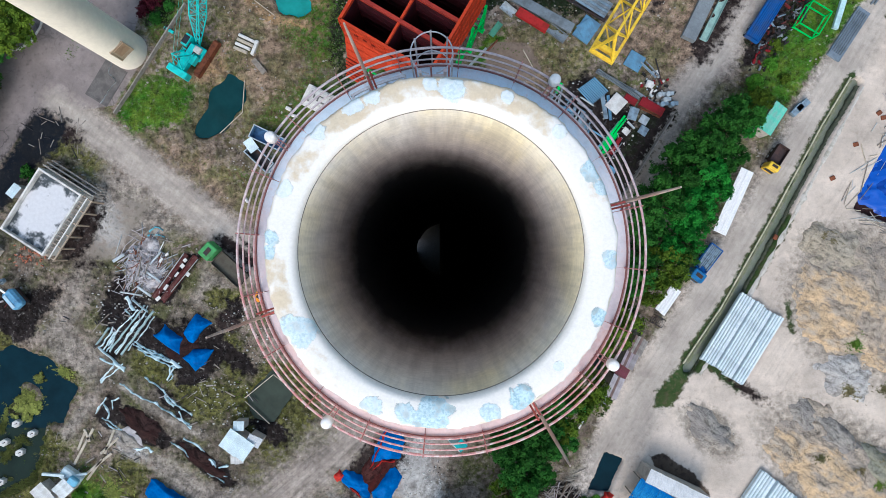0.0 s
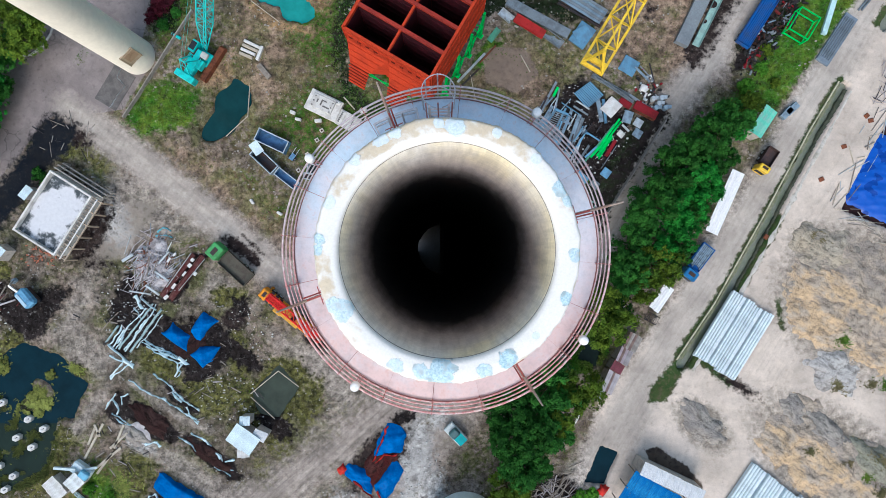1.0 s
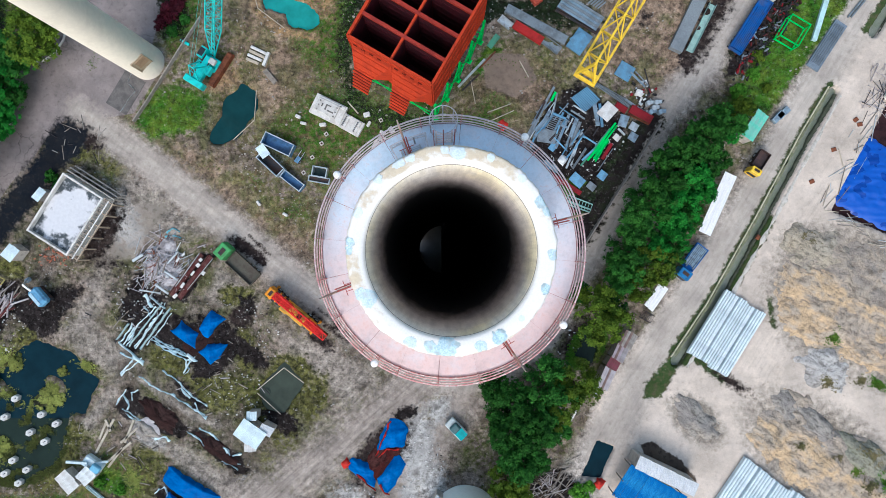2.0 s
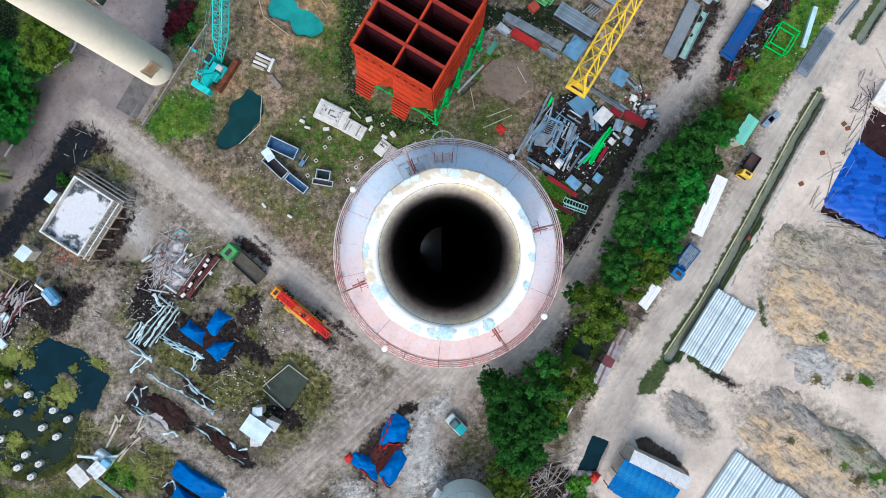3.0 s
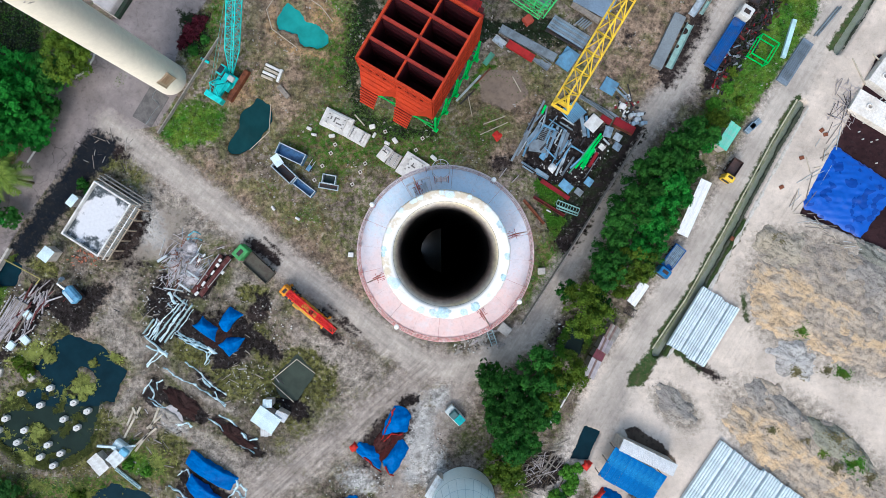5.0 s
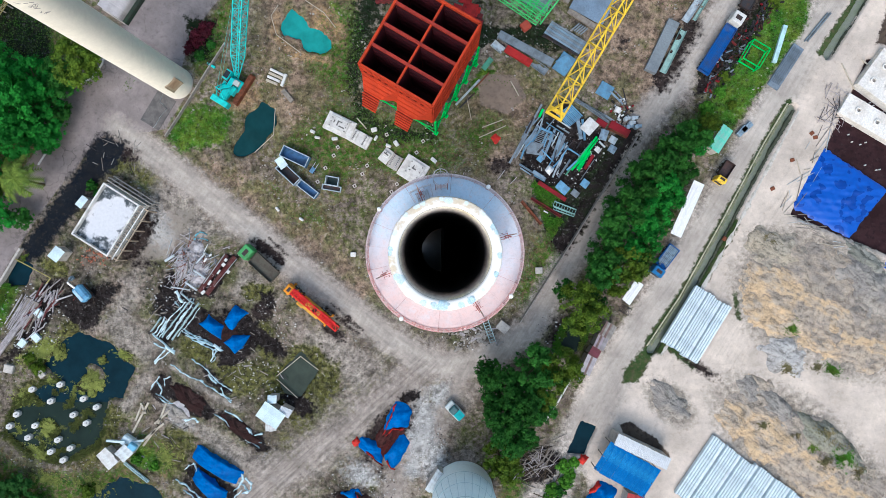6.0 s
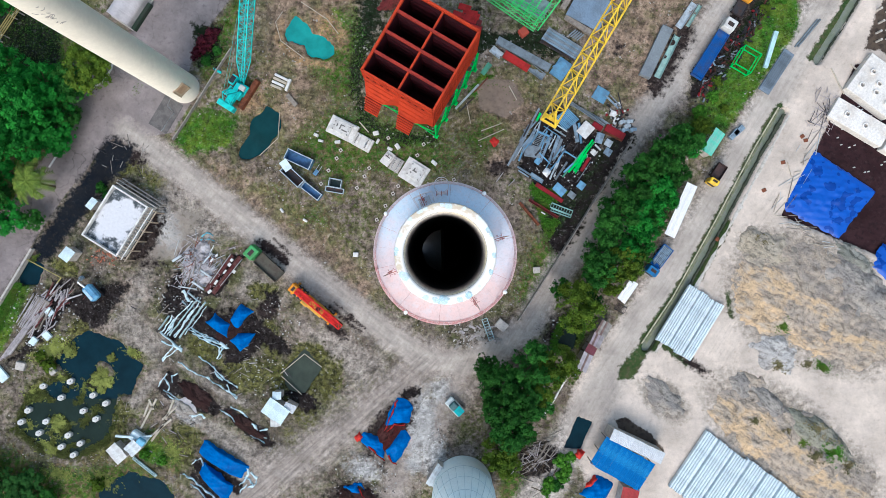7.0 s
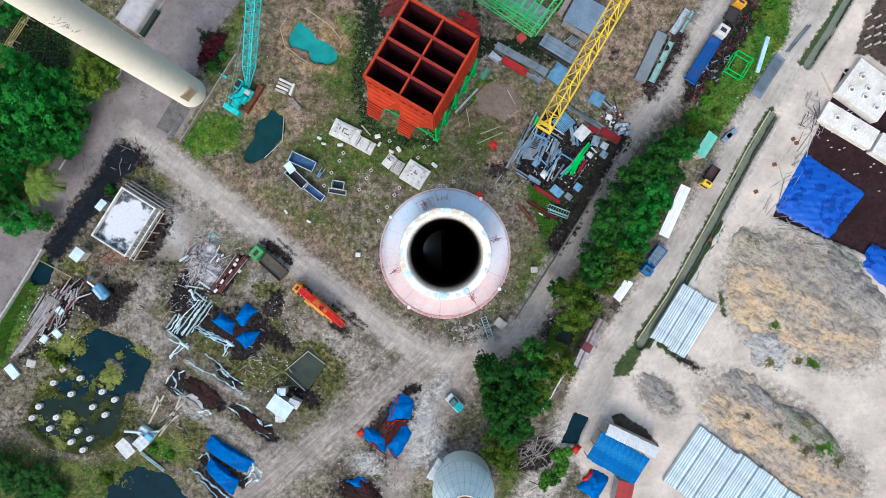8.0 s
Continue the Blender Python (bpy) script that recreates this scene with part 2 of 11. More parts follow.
def stroke(points, width, soft=1.5):
    d = np.full(GX.shape, 1e9)
    for a, b in zip(points, points[1:]):
        d = np.minimum(d, seg_dist(a, b))
    return np.clip(0.5 + (width / 2 - d) / (2 * soft), 0, 1)


def blob(at, rx, ry, turn=0.0, soft=1.0):
    c, s = math.cos(radians(turn)), math.sin(radians(turn))
    u, v = (GX - at[0]) * c + (GY - at[1]) * s, -(GX - at[0]) * s + (GY - at[1]) * c
    r = np.hypot(u / rx, v / ry)
    return np.clip(0.5 + (1 - r) * min(rx, ry) / (2 * soft), 0, 1)


def union(*masks):
    out = masks[0]
    for m in masks[1:]:
        out = np.maximum(out, m)
    return out


# beaten dirt roads
dirt_road = union(
    stroke([(-56.9, 23.6), (-52.4, 18.6), (-45.4, 13.6), (-35.4, 5.6), (-26.4, -1.9), (-18.4, -7.9), (-9.4, -14.9), (-3.4, -18.9), (3.6, -19.9)], 5.5),
    stroke([(-4.4, -19.9), (3.6, -19.7), (9.6, -17.4), (14.6, -13.4), (18.6, -6.4), (23.6, 1.6), (27.1, 9.1), (32.6, 20.1), (39.6, 28.1), (44.6, 36.1), (49.6, 44.1), (54.6, 52.1)], 5.0),
    stroke([(-1.4, -19.9), (-9.4, -24.9), (-18.4, -31.9), (-28.4, -38.9), (-38.4, -45.9)], 7.0, 4.0),
    stroke([(4.6, -19.9), (1.6, -24.9), (-2.4, -29.9), (-6.4, -36.9), (-9.4, -44.9)], 5.0, 3.0),
)
asphalt = area([(-66.4, 24.1), (-58.4, 32.1), (-53.4, 38.1), (-48.4, 48.1), (-29.4, 50.1), (-35.9, 44.1), (-40.6, 38.1), (-43.2, 32.9), (-44.4, 28.1), (-43.2, 25.5), (-46.6, 20.1), (-49.4, 19.6), (-56.8, 19.1), (-58.5, 17.8), (-61.7, 13.4), (-65, 9.6), (-68.8, 4.1), (-72.1, -1.1), (-78.4, -11.5), (-84.4, -20.9), (-84.4, 2.1), (-75.4, 7.1), (-67.9, 17.1)], 0.8)
sand = area([(24.6, -51.9), (26.6, -44.5), (24.0, -38.5), (20.6, -31.9), (22.0, -24.9), (27.0, -16.5), (33.0, -8.5), (40.2, 2.1), (46.4, 12.1), (51.6, 22.1), (58.1, 33.1), (64.6, 44.1), (68.6, 50.1), (101.6, 54.1), (101.6, -55.9)], 1.5)
pit = area([(71.6, 32.1), (77.6, 28.1), (101.6, 14.1), (101.6, -17.9), (81.6, -3.9), (58.6, 5.6), (65.6, 19.1)], 0.8)
grass = union(
    area([(-46.6, 19.1), (-43.4, 23.6), (-39.9, 24.6), (-35.4, 22.6), (-36.4, 18.6), (-43.9, 16.6)], 2.5),
    area([(-35.6, 44.1), (-33.9, 44.1), (-36.9, 33.1), (-40.6, 28.6), (-42.6, 31.6), (-39.6, 37.9)], 1.2),
    area([(-18.4, 26.1), (-14.4, 25.1), (0.6, 20.1), (4.6, 14.1), (-2.4, 11.1), (-8.4, 10.1), (-10.4, 4.1), (-18.4, 8.1), (-22.4, 13.1), (-28.4, 15.1), (-24.4, 21.1)], 4.0),
    area([(-29.4, 11.1), (-22.4, 9.1), (-19.4, 4.1), (-26.4, 4.1)], 3.5),
    area([(39.6, 19.1), (44.6, 26.1), (50.6, 35.1), (56.1, 44.1), (61.6, 48.1), (61.6, 38.1), (55.6, 30.1), (50.1, 22.1), (45.6, 16.1)], 1.5),
    area([(-21.4, 40.1), (-14.4, 42.1), (-12.4, 35.1), (-14.4, 25.1), (-18.4, 24.1), (-23.4, 31.1)], 3.0),
    area([(0.6, 19.1), (7.6, 24.1), (11.6, 20.1), (6.6, 14.1)], 3.5),
    
    area([(-82.4, -15.9), (-75.4, -7.9), (-71.4, -3.9), (-70.4, -5.9), (-75.4, -15.9), (-78.4, -21.9)], 1.5),
    area([(-84.4, -35.9), (-74.4, -33.9), (-69.4, -37.4), (-62.4, -37.4), (-54.4, -36.4), (-45.4, -41.9), (-58.4, -45.9), (-84.4, -45.9)], 2.0),
    area([(-84.4, -11.9), (-77.9, -11.9), (-73.4, -5.9), (-71.8, -7.9), (-74.4, -13.9), (-77.4, -19.9), (-84.4, -25.9)], 1.0), blob((-52.7, 27.8), 0.8, 1.6, -30, 0.5),
    area([(-51.4, -29.9), (-45.4, -33.9), (-45.4, -38.9), (-52.4, -34.9)], 2.0),
    area([(9.6, -35.9), (14.6, -31.9), (16.6, -35.9), (12.6, -43.9), (9.6, -44.9)], 1.5),
    area([(15.6, 2.1), (21.6, 6.1), (19.6, -2.9), (13.6, -10.9), (11.6, -7.9)], 2.5),
    area([(-84.4, 34.1), (-72.4, 40.1), (-60.4, 40.1), (-59.4, 31.1), (-65.4, 25.1), (-69.4, 14.1), (-73.4, 5.1), (-84.4, 2.1)], 2.0),
)
mud = union(
    blob((-9.4, -30.9), 5.5, 2.8, 50, 0.8), blob((-53.4, 4.1), 5.0, 8.0, 35, 2.0),
    blob((-54.4, 16.6), 3.6, 1.6, -30, 1.0),
    stroke([(-19.6, -9.9), (-16.2, -12.5)], 0.5, 0.3), stroke([(-18.8, -9.3), (-15, -12.1)], 0.4, 0.3), stroke([(-17.8, -11.9), (-14.2, -14.3)], 0.45, 0.3), stroke([(-16.6, -11.5), (-13.4, -13.7)], 0.4, 0.3), stroke([(-30.6, 0.9), (-27.2, -2.1)], 1.6, 0.4), stroke([(-28.4, 1.1), (-26.2, -1.1)], 0.4, 0.3), stroke([(-29.2, 1.7), (-26.8, -0.5)], 0.4, 0.3),
    # first two blobs: cast shadows beside the lorry and truck crane, painted dark
    blob((-30.4, 0.1), 2.2, 0.9, -40, 0.7), blob((-18.4, -13.9), 2.5, 1.0, -40, 0.6), blob((-30.4, -10.4), 2.0, 1.8, 0, 0.8),
    blob((-16.4, -42.4), 3.5, 1.8, 0, 1.0), blob((30.1, 34.6), 1.0, 1.0, 0, 1.0),
    blob((20.1, 16.6), 6.0, 5.5, 40, 1.5), stroke([(19.1, -14.9), (21.6, -11.9)], 3.0, 1.0),
    blob((43.1, -19.9), 3.0, 0.8, -35, 0.8), blob((9.6, 14.1), 2.0, 1.2, 0, 1.0),
    stroke([(44.6, 28.1), (51.6, 38.1), (54.6, 43.1)], 2.6, 1.0), stroke([(36.6, 28.1), (41.6, 37.1)], 3.5, 1.5),
)
grass = np.clip(grass - 1.2 * blob((-11.9, 8.3), 3.6, 4.6, 20, 2.0) - blob((-25.4, 7.6), 2.0, 1.5, 0, 1.0), 0, 1)
# ash, cement and limestone spills
pale = union(
    blob((-4.3, -30.0), 2.6, 5.5, -15, 1.6), blob((-1.6, -36.0), 2.4, 4.0, 10, 1.6), blob((-0.6, -24.5), 1.6, 2.2, -20, 1.2),
    blob((-3.6, -32.7), 1.8, 5.0, -15, 1.2), blob((-4.9, -37.1), 1.6, 1.6, 0, 1.0), blob((-13.9, -37.9), 3.0, 1.8, -20, 1.5), blob((-44.4, -28.1), 2.8, 1.4, -40, 0.8),
    blob((57.6, -17.9), 4.5, 3.5, -20, 2.0), blob((-49.4, 5.1), 2.5, 5.0, 35, 2.0), blob((27.6, -27.9), 3.5, 3.0, 0, 2.0),
)
mounds = union(blob((61.1, -7.9), 12.4, 10.4, -30, 2.6), blob((68.6, -14.9), 10.0, 6.4, -20, 2.6), blob((59.1, -33.4), 15.8, 7.4, -38, 2.2), blob((66.6, -39.9), 9.0, 7.0, -30, 2.2), blob((38.1, -25.9), 5.0, 2.8, -42, 1.0), blob((56.2, -0.6), 5.6, 3.8, -25, 1.6), blob((71.2, -1.6), 4.0, 1.6, -35, 1.0))

# tan soil of the north yard, olive weeds, wheel ruts
tan = union(
    area([(-35.4, 25.1), (-32.9, 32.1), (-31.4, 44.1), (-30.4, 50.1), (-14.4, 50.1), (-14.4, 39.1), (-18.4, 30.1), (-19.4, 24.1), (-26.4, 19.1), (-34.4, 14.1)], 4.0),
    stroke([(-48.4, 17.1), (-39.4, 13.1), (-31.4, 9.1), (-22.4, 4.1), (-16.4, -2.9), (-13.4, -7.9)], 5.0, 3.0),
    area([(7.6, 31.1), (21.6, 29.1), (17.6, 20.1), (11.6, 17.1), (4.6, 14.1), (1.6, 22.1)], 3.0),
    area([(26.6, 44.1), (29.6, 50.1), (44.6, 50.1), (40.6, 38.1), (36.6, 27.1), (30.6, 25.1), (27.6, 32.1)], 3.0),
    blob((-50.9, 13.1), 4.0, 5.0, 30, 2.0),
)
ruts = np.zeros(GX.shape)
for pts, gap in (
    ([(-54.9, 20.6), (-45.4, 13.6), (-35.4, 5.6), (-26.4, -1.9), (-18.4, -7.9), (-9.4, -14.9), (-1.4, -19.1), (8.6, -18.1), (15.6, -12.4), (22.6, 0.1), (27.6, 9.6), (34.6, 22.6), (42.6, 33.1), (49.6, 44.1)], 0.85),
    ([(-2.4, -19.9), (-9.4, -25.4), (-18.4, -32.4), (-28.4, -39.4), (-36.4, -44.9)], 0.9), ([(-4.9, -20.9), (-14.4, -27.9), (-22.4, -34.9), (-30.4, -41.9)], 0.8),
    ([(-13.4, -13.9), (-16.4, -19.9), (-14.4, -25.9), (-18.4, -34.9)], 0.8), ([(-18.4, -11.9), (-14.4, -15.9), (-12.4, -19.9)], 0.7), ([(-8.4, -21.4), (-11.4, -25.9), (-22.4, -38.9)], 0.9),
    ([(4.6, -19.9), (1.6, -25.9), (-1.4, -31.9), (-8.4, -39.9)], 0.8), ([(39.6, -19.9), (44.6, -27.9), (41.6, -35.9)], 0.9), ([(50.6, -3.9), (48.6, -11.9), (45.6, -21.9), (54.6, -24.9), (66.6, -25.9), (78.4, -31.9)], 0.9),
    ([(31.6, -19.9), (25.6, -29.9), (21.6, -37.9)], 0.9), ([(27.6, -25.9), (37.6, -11.9), (50.6, 11.1), (61.6, 31.1)], 0.9), ([(-50.4, 2.1), (-54.4, -7.9), (-51.4, -15.9)], 0.8), ([(-46.4, 11.1), (-53.4, 2.1), (-58.4, -11.9)], 0.8),
):
    d = np.full(GX.shape, 1e9)
    for a, b in zip(pts, pts[1:]):
        d = np.minimum(d, seg_dist(a, b))
    ruts = np.maximum(ruts, np.clip(0.5 + (0.22 - np.abs(d - gap)) / 0.5, 0, 1))
banks = union(
    stroke([(34.4, -15.9), (40.1, -7.7), (47.1, 4.6), (54.1, 17.6), (58.2, 24.6)], 1.3, 0.5), stroke([(36.6, -17.1), (41.6, -9.4), (49.1, 4.1)], 1.6, 0.5),
    stroke([(63.6, 32.9), (67.6, 38.9), (73.6, 48.9)], 1.3, 0.5), area([(-72.4, -2.9), (-68.9, 0.1), (-75.4, -11.9), (-78.4, -19.9), (-82.4, -19.9)], 1.5),
    area([(14.6, 11.1), (21.6, 14.1), (32.6, 19.1), (27.6, 11.1), (21.6, 1.1), (17.6, 2.1)], 2.0), blob((21.6, -14.9), 2.5, 4.0, -35, 1.0),
    area([(30.4, -20.4), (34.6, -15.6), (36.2, -16.5), (32.8, -22.4), (30.2, -22.9)], 0.6), stroke([(38.1, -16.7), (42.1, -19.9)], 1.2, 0.6), stroke([(49.1, -7.9), (49.8, -11.9)], 0.8, 0.6),
)

lane = stroke([(68.6, 48.1), (64.6, 41.1), (59.1, 31.1), (54.6, 21.6), (48.6, 11.1), (42.1, 1.1), (35.6, -10.4), (29.1, -20.9), (22.6, -31.9), (17.6, -40.9), (13.6, -47.9)], 6.4, 1.8)
# near-black green ground: weeds at the hopper, dark ground by trusses and walls
dark_green = union(area([(-75.4, 43.1), (-71.4, 41.3), (-65.6, 37.9), (-66.2, 31.3), (-72.4, 30.9), (-78.4, 35.6), (-81.4, 40.1)], 0.8), area([(-43.2, 39.1), (-38.4, 38.1), (-38.6, 31.6), (-42.2, 31.3)], 1.0), area([(-14.4, 45.1), (-11.6, 45.1), (-10, 41.1), (-12.9, 32.1), (-13.9, 26.1), (-12.4, 22.6), (-8.4, 20.6), (-1.4, 20.1), (-0.9, 18.3), (-8.4, 18.1), (-14.6, 20.9), (-16, 29.1)], 2.2), area([(5.4, 45.1), (6.6, 38.1), (9.6, 36.9), (15.6, 38.1), (21.6, 36.3), (24.6, 33.9), (17.6, 32.9), (14.6, 34.1), (9.6, 35.3), (5.6, 33.1)], 0.9), area([(22.6, 9.6), (27.8, 19.1), (32, 19.5), (27.6, 11.9), (24.6, 5.6), (21.1, 1.6), (16.6, 3.1), (18.1, 8.1)], 0.8), stroke([(43.1, 29.1), (47.8, 36.1)], 1.2, 0.6), stroke([(47.2, 29.1), (52.6, 38.1), (55.1, 42.1)], 2.2, 0.8))
lush = union(area([(-46.6, 18.6), (-43.9, 23.1), (-39.9, 24.6), (-35.2, 22.6), (-36.4, 17.9), (-43.9, 16.1)], 1.6), area([(41.1, 19.1), (45.6, 25.1), (50.6, 33.1), (54.6, 41.1), (57.1, 46.1), (61.6, 48.1), (61.6, 38.1), (56.1, 30.1), (50.1, 22.1), (45.6, 15.6)], 0.9), area([(-84.4, -11.9), (-77.9, -11.9), (-73.4, -5.9), (-71.2, -6.4), (-74.4, -13.9), (-77.4, -19.9), (-84.4, -25.9)], 0.7), blob((-17.9, 38.1), 1.0, 3.0, 10, 0.8), blob((6.6, 28.1), 1.5, 3.0, -40, 0.8), blob((-4.9, 23.6), 5.0, 1.6, -30, 1.0), blob((-49.9, -35.4), 2.5, 1.6, -35, 0.8))
ochre = union(blob((-19.4, 37.9), 2.2, 4.0, 40, 0.8), blob((-33.2, 25.1), 2.6, 1.4, 20, 0.8), stroke([(-27.9, 39.1), (-28.4, 36.1), (-24.9, 32.6), (-19.4, 31.6)], 1.4, 0.6))
lane = union(lane, 0.85 * stroke([(0.6, -19.9), (5.6, -19.3), (10.1, -17.1), (14.8, -13.1), (18.8, -6.1), (23.8, 1.7), (27.4, 9.1), (32.8, 20.1), (39.8, 28.3), (44.8, 36.3), (49.8, 44.1)], 4.2, 1.4), 0.8 * stroke([(-54.9, 20.6), (-45.4, 13.6), (-35.4, 5.6), (-26.4, -1.9), (-18.4, -7.9), (-9.4, -14.9), (-2.4, -19.1)], 4.0, 1.6))
# very dark green strip along the yard wall
dark_verge = area([(23.6, 4.6), (27.8, 12.3), (32.1, 19.6), (30.8, 20.3), (25.6, 14.1), (21.1, 6.1), (19.1, 2.1), (20.6, 1.1)], 0.9)
# dark patch in the shape of the blue shed's shadow, in the pit's colour
pit_and_shed_shadow = area([(29.6, -29.7), (31.4, -29.1), (35.8, -31.9), (38.4, -35.1), (37.4, -35.9), (30.6, -31.7)], 0.6)
pit_and_shed_shadow = np.maximum(pit_and_shed_shadow, area([(72.8, 34.3), (74.6, 40.1), (79.1, 48.1), (97.6, 48.1), (97.6, 27.1), (81.6, 30.1), (75.6, 34.1)], 0.8))
pad = area([(5.8, 28.1), (7.4, 29.3), (12.1, 29.1), (14.2, 25.3), (10.8, 22.5), (6.4, 24.1)], 0.7)

# black ground (oily round the excavator), standing wet, weedy olive ground and packed pale ground of the west yard
black = union(
    area([(-64.2, -7.9), (-62.4, -5.9), (-60.9, -6.4), (-55.4, -5.9), (-53.4, -5.7), (-56.9, -10.4), (-58.9, -13.4), (-60.9, -13.9), (-63.4, -11.4), (-64.9, -9.4)], 0.8),
    area([(-67.4, -5.4), (-63.4, -4.9), (-64.4, -8.9), (-67.4, -14.4), (-72.4, -18.4), (-75.4, -19.9), (-70.9, -14.9), (-68.9, -11.9)], 0.8),
    area([(-47.4, -5.9), (-45.4, -2.9), (-44.9, -5.9), (-41.4, -7.4), (-43.9, -11.9), (-47.9, -11.9), (-48.9, -9.9)], 0.7),
    area([(-48.4, -14.7), (-46.4, -11.4), (-41.9, -9.4), (-38.9, -10.4), (-38.2, -16.7), (-40.4, -15.1), (-43.9, -13.7), (-46.6, -16.1)], 0.6),
    area([(-39.9, -11.9), (-34.4, -9.4), (-31.4, -11.9), (-30.4, -14.9), (-27.6, -17.1), (-28.4, -18.1), (-31.4, -16.1), (-33.9, -19.4), (-37.9, -19.9), (-37.6, -15.9)], 0.9),
    area([(-44.9, -22.4), (-41.4, -23.9), (-38.2, -27.4), (-39.2, -28.9), (-42.4, -28.1), (-45.9, -25.1)], 0.5), area([(-40.9, -19.4), (-38.2, -20.9), (-35.2, -24.4), (-36.9, -24.9), (-39.9, -21.9)], 0.5),
    area([(-38.4, -27.4), (-36.4, -27.4), (-33.4, -29.4), (-30.4, -31.4), (-28.9, -33.9), (-30.9, -34.4), (-33.4, -32.4), (-35.9, -30.4)], 0.5),
    area([(-43.4, -36.5), (-41.8, -35.9), (-34.4, -40.4), (-35.2, -42.7), (-43.2, -38.1)], 0.5), area([(-44.2, -38.5), (-42.4, -38.4), (-37.2, -44.3), (-40.4, -44.9)], 0.5),
    area([(-30.9, -7.4), (-28.4, -7.4), (-28.1, -10.4), (-29.9, -10.4)], 0.6), area([(-49.4, -24.1), (-47.4, -21.1), (-45.6, -21.7), (-45.2, -24.9), (-47.4, -26.1)], 0.4),
    area([(-41.4, -7.9), (-36.4, -0.7), (-34.2, -1.1), (-38.9, -8.4)], 0.4), blob((-14.4, -42.9), 4.0, 2.0, -20, 0.8), blob((-32.9, 0.1), 1.2, 0.6, 0, 0.4), blob((16.1, -36.5), 4.0, 2.8, 20, 0.8), area([(12.8, 13.6), (15.6, 21.3), (20.1, 25.3), (27.8, 19.1), (26.6, 14.1), (22.6, 9.6), (16.6, 10.6)], 1.0),
    # smudge by the tarpaulins; near-black strips along the yard wall and scrap edge
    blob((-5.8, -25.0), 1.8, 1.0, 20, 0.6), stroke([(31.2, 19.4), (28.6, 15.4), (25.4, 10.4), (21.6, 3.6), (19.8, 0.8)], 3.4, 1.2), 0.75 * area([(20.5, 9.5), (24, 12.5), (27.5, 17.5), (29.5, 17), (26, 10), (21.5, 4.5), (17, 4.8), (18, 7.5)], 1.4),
    stroke([(51.4, 41.0), (47.6, 34.6), (43.2, 26.4)], 1.7, 0.5), area([(-44.6, -7.2), (-41.2, -8.2), (-42.6, -12.0), (-46.4, -16.4), (-48.8, -14.2), (-46.8, -11.0)], 0.5), area([(-36.6, -12.8), (-33.0, -11.6), (-27.5, -15.5), (-25.8, -17.6), (-27.0, -18.6), (-31.0, -16.4), (-34.0, -19.4), (-37.2, -17.2)], 0.7), stroke([(-43.6, -13.9), (-38.2, -16.9)], 1.0, 0.3),
    0.7 * stroke([(-52.9, 4.6), (-54.4, 0.1), (-56.2, -1.4)], 1.4, 0.5), 0.6 * stroke([(-47.9, 4.6), (-51.2, -1.4)], 0.9, 0.4), blob((-24.4, -25.9), 3.5, 1.6, -35, 0.7),
)
wet = union(area([(-57.9, 18.3), (-52.9, 17.9), (-54.4, 14.1), (-56.9, 12.1), (-59.4, 9.6), (-61.9, 5.6), (-64.9, 3.1), (-67.4, 4.1), (-65.9, 7.1), (-63.4, 10.6), (-60.9, 14.1)], 0.8), stroke([(-56.8, 17.3), (-58.8, 13.8), (-61.6, 9.9), (-65, 5.3), (-68.6, 0.1)], 4.2, 1.2), stroke([(-68.6, 0.1), (-72.4, -5.9)], 1.6, 0.5), blob((-57.9, 15.6), 2.6, 2.0, 30, 0.6))
olive = union(
    area([(30.4, -20.4), (34.6, -15.6), (36.2, -16.5), (32.8, -22.4), (30.2, -22.9)], 0.5),
    blob((-62.4, -13.4), 2.6, 1.6, 30, 0.8), blob((-67.4, -17.9), 4.0, 2.6, 20, 1.0), blob((-53.9, -18.1), 2.6, 1.1, -20, 0.7), blob((-41.4, -17.1), 4.0, 2.0, -35, 0.9),
    blob((-30.9, -7.4), 2.6, 1.8, 0, 1.0), blob((-29.6, -15.9), 1.8, 4.0, 10, 1.0), blob((-34.4, -21.4), 5.0, 3.0, -20, 1.2), blob((-19.4, -22.9), 2.2, 4.0, -15, 1.0),
    blob((-46.4, -34.9), 3.6, 3.6, 0, 1.4), blob((-43.9, -32.1), 3.0, 1.6, -30, 1.0), blob((-52.2, -38.1), 4.0, 2.0, -20, 1.2), blob((-65.4, -40.9), 6.5, 2.2, -10, 1.2),
    blob((-58.9, 19.1), 0.9, 1.6, 0, 0.6), blob((-25.9, -33.4), 1.8, 3.0, 20, 1.0), blob((-23.2, -29.4), 2.4, 3.0, 20, 1.2), blob((-50.9, 14.1), 3.0, 1.6, -35, 1.0), blob((-54.9, 14.1), 2.4, 1.6, 20, 1.0),
    area([(-72.4, -24.9), (-69.4, -21.9), (-67.4, -20.9), (-68.9, -29.9), (-72.4, -33.9), (-73.9, -30.9)], 1.2), area([(-62.9, -34.9), (-55.9, -25.9), (-53.4, -27.9), (-55.4, -34.9), (-60.4, -37.4)], 1.2),
    area([(-31.4, -19.9), (-27.9, -19.9), (-24.9, -16.4), (-20.6, -16.1), (-19.2, -19.9), (-21.9, -25.9), (-25.4, -28.1), (-29.4, -25.9)], 1.0), blob((-65.4, -2.9), 3.0, 1.5, -30, 0.8), blob((-31.9, -20.9), 3.0, 2.0, 0, 1.0),
)
pan = area([(-46.2, 6.9), (-41.0, 6.5), (-44.0, 2.0), (-46.3, -2.0), (-51.2, -1.6), (-48.4, 2.6)], 0.7)
black = black * (1 - pan)
